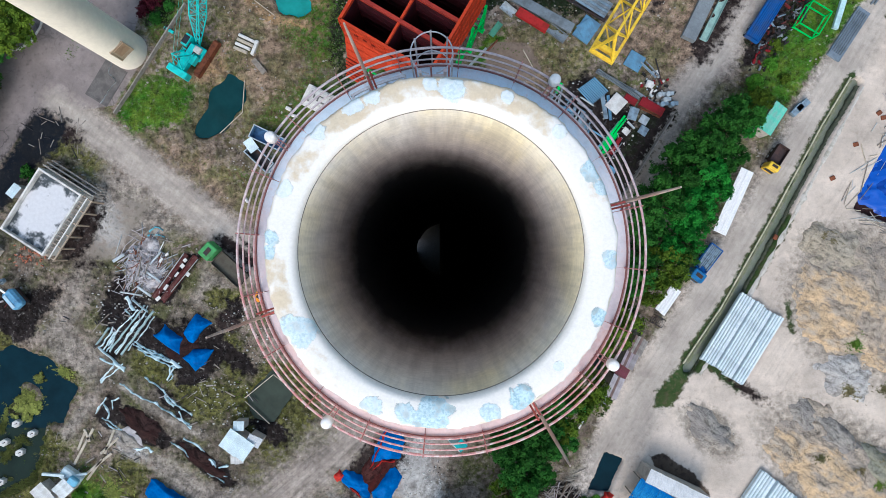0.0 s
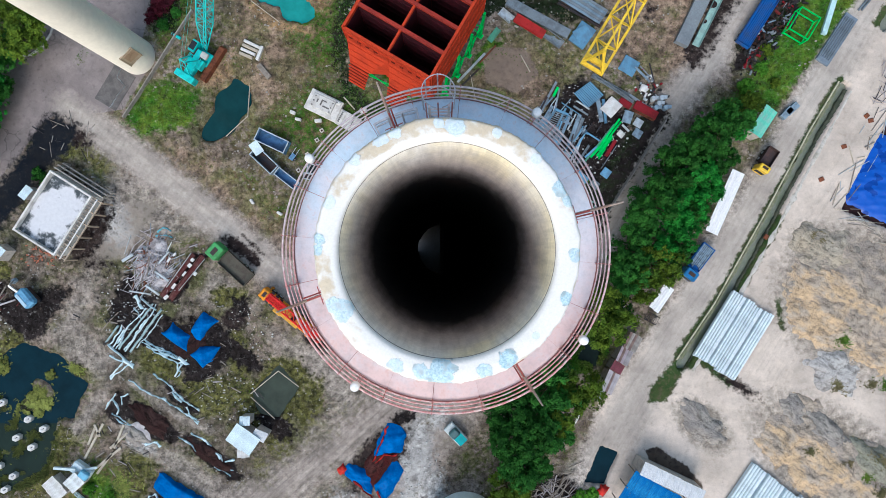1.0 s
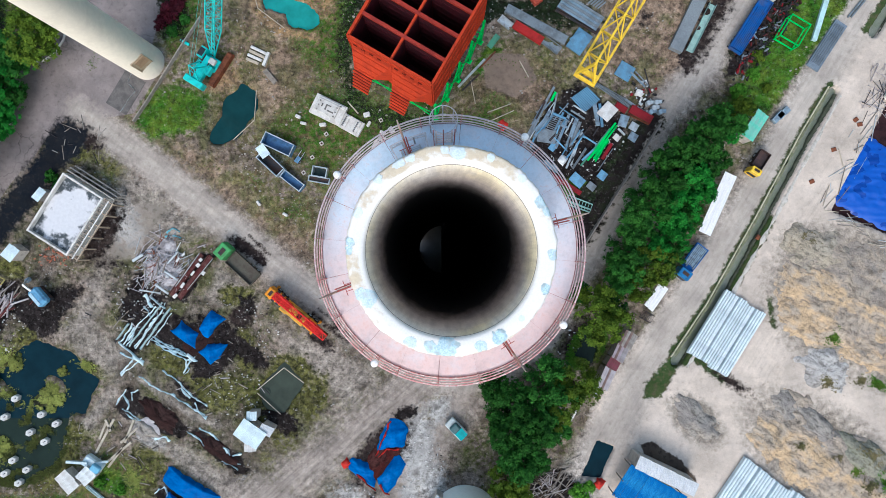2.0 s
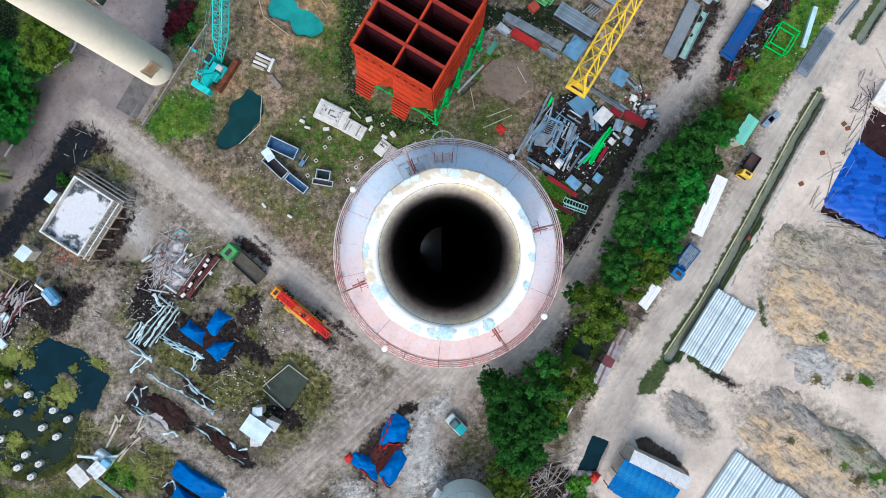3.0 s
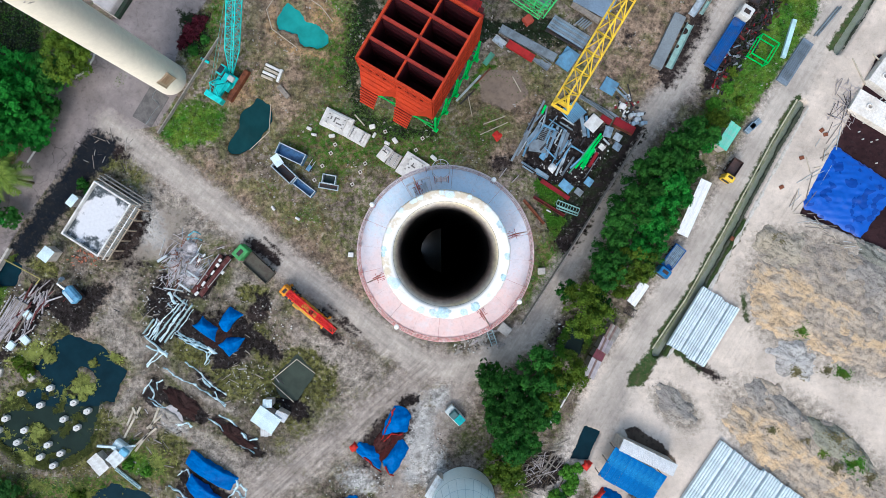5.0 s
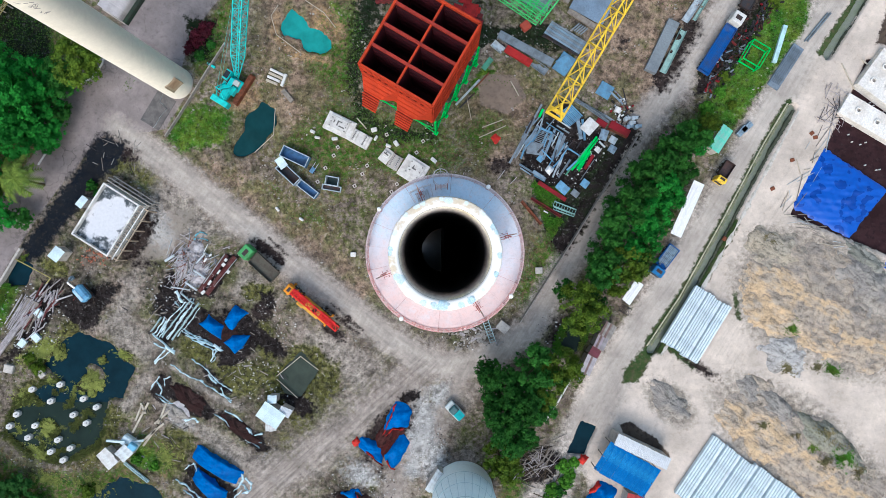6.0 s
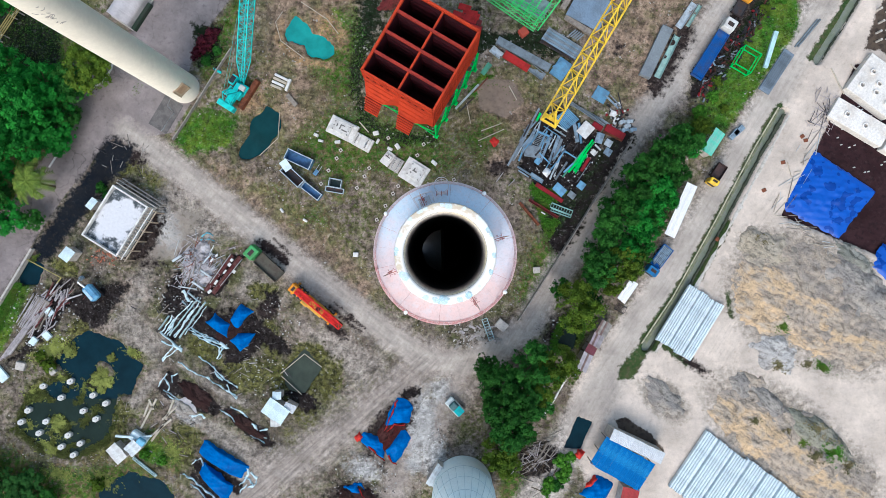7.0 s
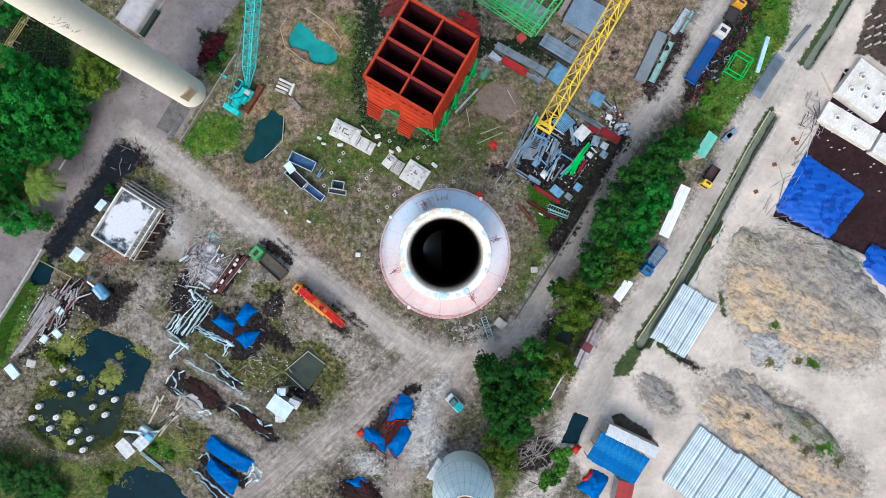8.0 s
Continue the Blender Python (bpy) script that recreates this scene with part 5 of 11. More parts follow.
def wall_panel(a, b, z0, z1, t, name, ribs=0, label=""):
    bm = bmesh.new()
    d = Vector((b[0] - a[0], b[1] - a[1], 0))
    bar(bm, (*a, (z0 + z1) / 2), (*b, (z0 + z1) / 2), t, z1 - z0)
    n = Vector((d.y, -d.x, 0)).normalized() * (t / 2 + 0.05)
    for k in range(ribs):
        z = z0 + (z1 - z0) * (k + 0.5) / ribs
        rb = bmesh.new()
        bar(rb, Vector((*a, z)) + n, Vector((*b, z)) + n, 0.1, 0.12)
        part("rib", rb, REDLEAD, hopper)
    made = part(name, bm, REDLEAD, hopper, label)
    if ribs:
        for k in range(7):
            bm = bmesh.new()
            p = Vector((*a, 0)).lerp(Vector((*b, 0)), k / 6)
            bar(bm, p + n * 1.1 + Vector((0, 0, z0)), p + n * 1.1 + Vector((0, 0, z1)), 0.09)
            part("stiffener", bm, REDLEAD, hopper)
    return made


X0, X1, Y0, Y1 = -LW / 2, LW / 2, -LD / 2, LD / 2
wall_panel((X0, Y0), (X1, Y0), FLOOR_Z, TOPZ, 0.22, "wall", 4)
wall_panel((X1, Y0), (X1, Y1), FLOOR_Z, TOPZ, 0.22, "wall", 4)
wall_panel((X1, Y1), (X0, Y1), FLOOR_Z, TOPZ, 0.22, "wall", 4)
wall_panel((X0, Y1), (X0, Y0), FLOOR_Z, TOPZ, 0.22, "wall", 4)
wall_panel((0, Y0), (0, Y1), FLOOR_Z, TOPZ - 0.1, 0.28, "partition")
for k in (1, 2, 3):
    y = Y0 + LD * k / 4
    wall_panel((X0, y), (X1, y), FLOOR_Z, TOPZ - 0.35, 0.25, "partition")
    bm = bmesh.new()
    bar(bm, (X0 + 0.1, y, TOPZ - 0.1), (X1 - 0.1, y, TOPZ - 0.1), 0.42, 0.3)
    part("cross_beam", bm, mat("faded red beam", (0.34, 0.045, 0.030), (0.20, 0.03, 0.025), 0.7), hopper, "faded red cross beam")
for a, b in (((X0, Y0), (X1, Y0)), ((X1, Y0), (X1, Y1)), ((X1, Y1), (X0, Y1)), ((X0, Y1), (X0, Y0))):
    bm = bmesh.new()
    bar(bm, (*a, TOPZ + 0.06), (*b, TOPZ + 0.06), 0.34, 0.12)
    part("rim", bm, REDLEAD, hopper)
for k in range(4):
    for a, b in ((X0, 0), (0, X1)):
        y = Y0 + LD * (k + 0.5) / 4
        bm = bmesh.new()
        xm = (a + b) / 2
        rx, ry = (b - a) / 2, LD / 8
        rings = []
        for f, z in ((1.0, FLOOR_Z), (0.8, 6.4), (0.6, 5.2), (0.4, 4.2)):
            rings.append([bm.verts.new((xm + sx * rx * f, y + sy * ry * f, z)) for sx, sy in ((-1, -1), (1, -1), (1, 1), (-1, 1))])
        for p, q in zip(rings, rings[1:]):
            for i in range(4):
                bm.faces.new((p[i], p[(i + 1) % 4], q[(i + 1) % 4], q[i]))
        bm.faces.new(rings[-1])
        part("hopper_cone", bm, REDLEAD, hopper)
        # dark maroon sheets stand in for the shade inside each cell
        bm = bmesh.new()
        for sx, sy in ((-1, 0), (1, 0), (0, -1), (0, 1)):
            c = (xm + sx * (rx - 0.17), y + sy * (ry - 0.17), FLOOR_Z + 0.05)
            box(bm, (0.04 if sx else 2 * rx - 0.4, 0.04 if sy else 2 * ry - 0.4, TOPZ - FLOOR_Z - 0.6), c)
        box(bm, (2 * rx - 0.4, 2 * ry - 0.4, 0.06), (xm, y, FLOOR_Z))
        part("cell_liner", bm, mat("maroon cell shade", (0.06, 0.011, 0.017), (0.024, 0.009, 0.012), 0.8, size=1.2, wear=0.7), hopper, "dark maroon sheet painted for the cell's shade")
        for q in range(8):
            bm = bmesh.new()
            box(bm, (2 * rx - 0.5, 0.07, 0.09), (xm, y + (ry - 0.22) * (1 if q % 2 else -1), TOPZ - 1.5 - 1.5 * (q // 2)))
            part("liner_rib", bm, mat("maroon cell shade", (0, 0, 0)), hopper)
for a, b in ((X0, 0.0), (0.0, X1)):
    # sloping front with a ribbed outlet chute
    bm = bmesh.new()
    y0, y1 = Y0 - 0.13, Y0 - 1.5
    c0, c1 = a + 0.3, a + 3.1
    tl, tr = (a + 0.06, y0, 13.6), (b - 0.06, y0, 13.6)
    bl, br = (c0, y1, 8.6), (c1, y1, 8.6)
    wl, wr = (a + 0.06, y0, 8.4), (b - 0.06, y0, 8.4)
    k0, k1 = (c0, y0, 8.0), (c1, y0, 8.0)
    V = {n: bm.verts.new(p) for n, p in (("tl", tl), ("tr", tr), ("bl", bl), ("br", br), ("wl", wl), ("wr", wr), ("k0", k0), ("k1", k1))}
    for q in (("tl", "tr", "br", "bl"), ("tr", "wr", "br"), ("tl", "bl", "wl"), ("wr", "k1", "br"), ("wl", "bl", "k0"), ("bl", "br", "k1", "k0")):
        bm.faces.new([V[n] for n in q])
    bmesh.ops.recalc_face_normals(bm, faces=bm.faces[:])
    part("hopper_front", bm, REDLEAD, hopper, "sloping red hopper front")
    for k in range(4):
        f = (k + 0.5) / 4
        bm = bmesh.new()
        bar(bm, Vector(tl).lerp(Vector(bl), f) + Vector((0, -0.06, 0)), Vector(tr).lerp(Vector(br), f) + Vector((0, -0.06, 0)), 0.09, 0.1)
        part("stiffener", bm, REDLEAD, hopper)
    # set-back sections take a darker red for the shade between the ribs
    for k in range(12):
        bm = bmesh.new()
        if k % 2:
            box(bm, (c1 - c0 + 0.2 - 0.05 * k, 0.2, 0.4), ((c0 + c1) / 2, y1 - 0.1 - 0.13 * k, 8.4 - 0.25 * k), bevel=0.03)
        else:
            box(bm, (c1 - c0 - 0.15 - 0.05 * k, 0.16, 0.3), ((c0 + c1) / 2, y1 - 0.02 - 0.13 * k, 8.2 - 0.25 * k))
        part("chute_section", bm, REDLEAD if k % 2 else mat("shaded red seam", (0.16, 0.02, 0.012), (0.10, 0.015, 0.01), 0.8), hopper)
    # dark slots of the front, drawn as blocks in the shaded red
    for k in range(4):
        p = Vector((a + 0.8 + 1.15 * k, Y0 - 0.2, 14.6))
        bm = bmesh.new()
        box(bm, (0.5, 0.1, 0.22), p, bevel=0.02)
        part("stiffener_bracket", bm, mat("shaded red seam", (0, 0, 0)), hopper, "small dark red slot mark on the hopper front")
    bm = bmesh.new()
    box(bm, (0.9, 0.05, 1.6), (b - 0.6, y0 - 0.03, 6.6))
    part("apron", bm, REDLEAD, hopper)
for x in (X0 - 0.35, 0, X1 + 0.35):
    for k in range(5):
        y = Y0 + LD * k / 4
        if x == 0 and k not in (0, 4):
            continue
        bm = bmesh.new()
        bar(bm, (x, y, 0), (x, y, FLOOR_Z + 0.4), 0.32)
        box(bm, (0.7, 0.7, 0.12), (x, y, 0))
        part("leg", bm, GREENPAINT, hopper)
        if k < 4 and x != 0:
            y2 = Y0 + LD * (k + 1) / 4
            bm = bmesh.new()
            bar(bm, (x, y, 0.4), (x, y2, FLOOR_Z - 0.5), 0.16)
            bar(bm, (x, y2, 0.4), (x, y, FLOOR_Z - 0.5), 0.16)
            bar(bm, (x, y, 3.8), (x, y2, 3.8), 0.18)
            part("brace", bm, GREENPAINT, hopper)
for y in (Y0 - 0.1, Y1 + 0.1):
    for a, b in ((X0, 0), (0, X1)):
        bm = bmesh.new()
        bar(bm, (a, y, 0.4), (b, y, 3.0), 0.14)
        bar(bm, (b, y, 0.4), (a, y, 3.0), 0.14)
        part("brace", bm, GREENPAINT, hopper)

# ribbed flue duct running up to the second chimney
duct = thing("duct", "pale grey ribbed sheet duct with a rounded top", "duct", (-51.4, 44.6), heading((-55.1, 39.0), (-47.7, 50.2)))
DUCTSHEET = mat("dusty lilac sheet", (0.56, 0.53, 0.53), (0.40, 0.37, 0.37), 0.6, size=1.5, grit=0.5)
for k in range(9):
    bm = bmesh.new()
    x0, x1 = -6.7 + 1.5 * k, -5.22 + 1.5 * k
    arc = [(2.1 * math.cos(radians(t)), 1.7 + 1.1 * math.sin(radians(t))) for t in range(0, 181, 15)]
    arc = [(2.1, 0.3)] + arc + [(-2.1, 0.3)]
    rows = [[bm.verts.new((x, y, z)) for y, z in arc] for x in (x0, x1)]
    for p in range(len(arc) - 1):
        bm.faces.new((rows[0][p], rows[1][p], rows[1][p + 1], rows[0][p + 1]))
    bm.faces.new(rows[0])
    bm.faces.new(rows[1][::-1])
    part("duct_section", bm, DUCTSHEET, duct)
    for x in (x0 + 0.05, x0 + 0.4, x0 + 0.78, x0 + 1.15):
        bm = bmesh.new()
        tube(bm, [(x, y * 1.012, z + 0.02) for y, z in arc], 0.045, 5)
        part("rib", bm, DUCTSHEET, duct)
bm = bmesh.new()
box(bm, (13.8, 4.6, 0.3), (0, 0, 0), bevel=0.04)
part("plinth", bm, CONCRETE, duct)

# yellow tower crane, its jib reaching in over the yard
jib_tip, jib_root = (9.45, 11.2, 46.0), (31.0, 47.2, 46.0)
tower = thing("tower_crane", "yellow lattice tower crane with a long three-chord jib", "crane", (31.0, 47.2, 0))
away = Vector(jib_tip) - Vector(jib_root)
JL = away.length
tower.rotation_euler = (0, 0, math.atan2(away.y, away.x))
bm = bmesh.new()
for s in (-0.72, 0.72):
    bar(bm, (-1, s, 45.4), (JL, s, 45.4), 0.16)
bar(bm, (-1, 0, 46.9), (JL - 0.6, 0, 46.9), 0.14)
bays = 24
for k in range(bays):
    x0, x1 = JL * k / bays, JL * (k + 1) / bays
    xm = (x0 + x1) / 2
    bar(bm, (x0, -0.72, 45.4), (x0, 0.72, 45.4), 0.08)
    bar(bm, (x0, -0.72, 45.4), (x1, 0.72, 45.4), 0.07)
    for s in (-0.72, 0.72):
        bar(bm, (x0, s, 45.4), (xm, 0, 46.9), 0.08)
        bar(bm, (xm, 0, 46.9), (x1, s, 45.4), 0.08)
bar(bm, (JL, -0.8, 45.4), (JL, 0.8, 45.4), 0.2)
bar(bm, (JL, -0.72, 45.4), (JL - 0.6, 0, 46.9), 0.12)
bar(bm, (JL, 0.72, 45.4), (JL - 0.6, 0, 46.9), 0.12)
bar(bm, (JL - 0.5, -0.72, 45.4), (JL - 0.5, 0.72, 45.4), 0.3)
part("jib", bm, YELLOWPAINT, tower)
bm = bmesh.new()
lattice(bm, (0, 0, 0), (0, 0, 50), 1.7, 1.7, 26, 0.2, 0.09, up=(1, 0, 0))
part("mast", bm, YELLOWPAINT, tower)
bm = bmesh.new()
lattice(bm, (-13, 0, 45.9), (0, 0, 45.9), 1.4, 1.0, 8, 0.14, 0.08)
part("counter_jib", bm, YELLOWPAINT, tower)
bm = bmesh.new()
box(bm, (2.6, 1.8, 2.2), (-12, 0, 43.4), bevel=0.06)
part("counterweight", bm, CONCRETE, tower)
bm = bmesh.new()
tube(bm, [(0, 0, 50), (JL * 0.55, 0, 47)], 0.035, 6)
tube(bm, [(0, 0, 50), (-12, 0, 46.4)], 0.035, 6)
part("tie_rope", bm, DARKSTEEL, tower)
bm = bmesh.new()
box(bm, (1.6, 1.3, 2.0), (1.4, 1.4, 43.2), bevel=0.08)
part("cab", bm, YELLOWPAINT, tower)

# turquoise crawler crane
crawler = thing("crawler_crane", "turquoise crawler crane with a raised lattice boom", "crane", (-34.5, 27.3))
hd = math.degrees(math.atan2(5.1, 3.2))
crawler.rotation_euler = (0, 0, radians(hd))
for s in (-1.55, 1.55):
    bm = bmesh.new()
    prof = [(-2.9, 0.25), (-2.6, 0.0), (2.6, 0.0), (2.9, 0.25), (2.9, 0.75), (2.6, 1.0), (-2.6, 1.0), (-2.9, 0.75)]
    lo = [bm.verts.new((x, s - 0.38, z)) for x, z in prof]
    hi = [bm.verts.new((x, s + 0.38, z)) for x, z in prof]
    bm.faces.new(lo), bm.faces.new(hi[::-1])
    for i in range(8):
        bm.faces.new((lo[i], hi[i], hi[(i + 1) % 8], lo[(i + 1) % 8]))
    for k in range(20):
        box(bm, (0.16, 0.84, 0.05), (-2.6 + 0.27 * k, s, 1.0))
    bmesh.ops.recalc_face_normals(bm, faces=bm.faces[:])
    part("track", bm, RUST, crawler, "brown muddy crawler track")
bm = bmesh.new()
box(bm, (2.0, 2.4, 0.9), (0, 0, 0.4), bevel=0.08)
part("carbody", bm, CYANPAINT, crawler)
bm = bmesh.new()
box(bm, (4.4, 1.1, 1.2), (-1.6, 0, 1.35), bevel=0.07)
box(bm, (1.4, 2.3, 1.0), (-1.2, 0, 1.35), bevel=0.06)
part("superstructure", bm, CYANPAINT, crawler)
bm = bmesh.new()
box(bm, (1.0, 3.0, 1.5), (-3.7, 0, 1.3), bevel=0.12)
part("counterweight", bm, CYANPAINT, crawler)
bm = bmesh.new()
box(bm, (1.7, 0.95, 1.5), (0.6, 1.15, 1.35), bevel=0.1)
part("cab", bm, CYANPAINT, crawler)
bm = bmesh.new()
box(bm, (1.2, 0.8, 0.04), (0.6, 1.15, 2.86))
part("cab_window", bm, GLASS, crawler)
bm = bmesh.new()
for s in (-0.5, 0.5):
    tube(bm, [(-0.9, s, 2.35), (0.6, s, 2.35)], 0.22, 10)
part("winch_drum", bm, DARKSTEEL, crawler)
el = Vector((1, 0, 1.24)).normalized()
foot = Vector((1.0, 0, 1.7))
bm = bmesh.new()
up = Vector((-el.z, 0, el.x))
seg0, seg1 = foot + el * 4.5, foot + el * 36
for s in (-0.3, 0.3):
    for t in (-1, 1):
        bar(bm, foot + Vector((0, s, 0)), seg0 + Vector((0, s * 2.5, 0)) + up * (0.75 * t), 0.11)
for k in range(5):
    f = k / 5
    p, q = foot + el * (4.5 * f), foot + el * (4.5 * (f + 0.2))
    w0, w1 = 0.3 + 0.45 * f, 0.3 + 0.45 * (f + 0.2)
    for t in (-1, 1):
        bar(bm, p + Vector((0, -w0, 0)) + up * (0.8 * f * t), q + Vector((0, w1, 0)) + up * (0.8 * (f + 0.2) * t), 0.06)
        bar(bm, q + Vector((0, -w1, 0)) + up * (0.8 * (f + 0.2) * t), q + Vector((0, w1, 0)) + up * (0.8 * (f + 0.2) * t), 0.06)
lattice(bm, seg0, seg1, 1.5, 1.5, 30, 0.13, 0.07, up=(0, 0, 1))
part("boom", bm, CYANPAINT, crawler)
bm = bmesh.new()
for s in (-0.7, 0.7):
    bar(bm, (-0.6, s, 2.4), (-2.2, s * 0.6, 5.0), 0.14)
    bar(bm, (-3.4, s, 2.4), (-2.2, s * 0.6, 5.0), 0.1)
bar(bm, (-2.2, -0.5, 5.0), (-2.2, 0.5, 5.0), 0.16)
for s in (-0.25, 0.25):
    tube(bm, [Vector((-2.2, s, 5.0)), foot + el * 18 + up * 0.9 + Vector((0, s, 0))], 0.012, 5)
part("gantry", bm, CYANPAINT, crawler)

bm = bmesh.new()
for z in (2.56, 2.9):
    for k in range(4):
        bar(bm, (-3.0 + 0.7 * k, -0.9, z), (-2.6 + 0.7 * k, 0.9, z), 0.07)
for s in (-0.9, 0.9):
    bar(bm, (-3.2, s, 2.95), (-0.4, s, 2.95), 0.06)
part("guard_frame", bm, CYANPAINT, crawler)
bm = bmesh.new()
box(bm, (0.9, 1.0, 0.5), (0.2, -0.9, 2.36), bevel=0.08)
part("engine_hood", bm, mat("light grey hood", (0.50, 0.52, 0.50), (0.3, 0.32, 0.31), 0.5), crawler)
hook = thing("hook_block", "turquoise crane hook block lying on the grass", "hook block", (-38.8, 30.7), -30)
bm = bmesh.new()
box(bm, (1.5, 0.42, 0.4), (0, 0, 0), bevel=0.08)
part("block", bm, CYANPAINT, hook)
bm = bmesh.new()
tube(bm, [(-0.5, -0.26, 0.24), (-0.5, 0.26, 0.24)], 0.2, 12)
part("sheave", bm, DARKSTEEL, hook)

# concrete tank on a frame, its water covered in white foam
tn, te, ts, tw = (-55.14, 10.85, 3), (-49.91, 7.36, 3), (-53.88, -1.36, 3), (-60.66, 2.13, 3)
TL, TW = (dist(tn, tw) + dist(te, ts)) / 2, (dist(tn, te) + dist(tw, ts)) / 2
tank = thing("water_tank", "open concrete settling tank on columns, filled with foamy water", "tank", mid(tn, te, ts, tw), heading(tw, tn))
for (sx, sy, px, py) in ((TL, 0.28, 0, TW / 2 - 0.14), (TL, 0.28, 0, -TW / 2 + 0.14), (0.28, TW - 0.57, TL / 2 - 0.14, 0), (0.28, TW - 0.57, -TL / 2 + 0.14, 0)):
    bm = bmesh.new()
    box(bm, (sx, sy, 2.9), (px, py, 0.1), bevel=0.03)
    part("wall", bm, mat("white tank concrete", (0.70, 0.69, 0.66), (0.42, 0.40, 0.38), 0.8), tank)
bm = bmesh.new()
box(bm, (TL - 0.5, TW - 0.5, 0.2), (0, 0, 0.3))
part("tank_floor", bm, CONCRETE, tank)
foam = bpy.data.materials.new("foam on dark water")
foam.use_nodes = True
nt = foam.node_tree
bsdf = nt.nodes["Principled BSDF"]
tc = nt.nodes.new("ShaderNodeTexCoord").outputs["Object"]
ln = nt.nodes.new("ShaderNodeVectorMath")
ln.operation = "LENGTH"
nt.links.new(tc, ln.inputs[0])
shape = maths(nt, "SUBTRACT", maths(nt, "MULTIPLY", noise_at(nt, tc, 0.45, 5.0), 2.2), maths(nt, "MULTIPLY", ln.outputs["Value"], 0.145))
nt.links.new(mixed(nt, ramp(nt, shape, [(0.38, 0.0), (0.62, 1.0)]), (0.05, 0.06, 0.065), mixed(nt, noise_at(nt, tc, 2.0), (0.74, 0.74, 0.76), (0.50, 0.50, 0.52))), bsdf.inputs["Base Color"])
bsdf.inputs["Roughness"].default_value = 0.4
bm = bmesh.new()
bmesh.ops.create_grid(bm, x_segments=1, y_segments=1, size=0.5)
for v in bm.verts:
    v.co.x, v.co.y = v.co.x * (TL - 0.57), v.co.y * (TW - 0.57)
part("foam", bm, foam, tank, "white foam on dark water").location = (0.0, 0, 2.3)
for k in range(6):
    x = -TL / 2 + 0.2 + (TL - 0.4) * k / 5
    bm = bmesh.new()
    box(bm, (0.2, 0.2, 2.6), (x, -TW / 2 - 1.5, 0))
    part("column", bm, mat("tan formwork timber", (0.42, 0.35, 0.27), (0.26, 0.21, 0.16), 0.85, size=0.6), tank)
    bm = bmesh.new()
    box(bm, (0.16, 1.5, 0.2), (x, -TW / 2 - 0.77, 2.4))
    part("beam", bm, mat("tan formwork timber", (0.42, 0.35, 0.27), (0.26, 0.21, 0.16), 0.85, size=0.6), tank)
for y, z in ((-1.5, 2.6), (-0.8, 2.62)):
    bm = bmesh.new()
    box(bm, (TL, 0.16, 0.2), (0, -TW / 2 + y, z))
    part("beam", bm, WHITE if y > -1 else mat("tan formwork timber", (0.42, 0.35, 0.27), (0.26, 0.21, 0.16), 0.85, size=0.6), tank)
for k in range(16):
    bm = bmesh.new()
    box(bm, (0.16, 0.75, 0.08), (-TL / 2 + 0.4 + (TL - 0.8) * k / 15, -TW / 2 - 0.42, 2.62))
    part("walkway_slat", bm, WOOD, tank)
for k in range(3):
    bm = bmesh.new()
    box(bm, (0.18, TW + 1.2, 0.2), (TL / 2 + 0.5 + 0.45 * k, -0.6, 2.3 - 0.5 * k))
    part("beam", bm, STONE, tank)
    for y in (-TW / 2 - 1.0, TW / 2 - 0.1):
        bm = bmesh.new()
        box(bm, (0.2, 0.2, 2.3 - 0.5 * k), (TL / 2 + 0.5 + 0.45 * k, y, 0))
        part("column", bm, CONCRETE, tank)

# ribbed steel silo with a domed top
SILO = mat("pale aqua silo steel", (0.84, 0.95, 0.97), (0.74, 0.89, 0.93), 0.6, size=2.5, wear=0.3, grit=0.3, vary=0.04)
silo = thing("silo", "pale aqua sheet steel silo with a domed roof and open crown", "silo", (3.35, -40.8))
bm = bmesh.new()
lathe(bm, [(5.1, -0.2), (5.1, 5.2)], 48)
part("wall", bm, SILO, silo, smooth=True)
dome = [(5.22, 5.1), (5.12, 5.6), (4.85, 6.9), (4.45, 8.2), (3.95, 9.5), (3.3, 10.7), (2.5, 11.8)]
for k in range(24):
    bm = bmesh.new()
    rows = []
    for r, z in dome:
        rows.append([bm.verts.new(polar(r, 15 * k + a, z)) for a in (0.25, 5, 10, 14.75)])
    for p, q in zip(rows, rows[1:]):
        for i in range(3):
            bm.faces.new((p[i], p[i + 1], q[i + 1], q[i]))
    part("roof_sheet", bm, SILO, silo, smooth=True)
    bm = bmesh.new()
    for (r0, z0), (r1, z1) in zip(dome, dome[1:]):
        bar(bm, polar(r0, 15 * k, z0 + 0.02), polar(r1, 15 * k, z1 + 0.02), 0.05)
    part("rib", bm, mat("aqua rib steel", (0.52, 0.68, 0.74), (0.42, 0.56, 0.62), 0.6), silo)
for r, z in ((5.18, 4.6), (4.68, 7.55), (3.68, 10.05)):
    bm = bmesh.new()
    ring(bm, r, z, 0.03, 48)
    part("hoop", bm, mat("aqua rib steel", (0, 0, 0)), silo)
bm = bmesh.new()
lathe(bm, [(2.52, 11.7), (2.58, 12.05), (2.4, 12.05), (2.35, 11.0), (2.0, 8.0)], 48)
part("crown_ring", bm, WHITE, silo)
bm = bmesh.new()
bmesh.ops.create_circle(bm, cap_ends=True, segments=40, radius=2.4)
part("crown_floor", bm, RUST, silo).location = (0, 0, 10.8)
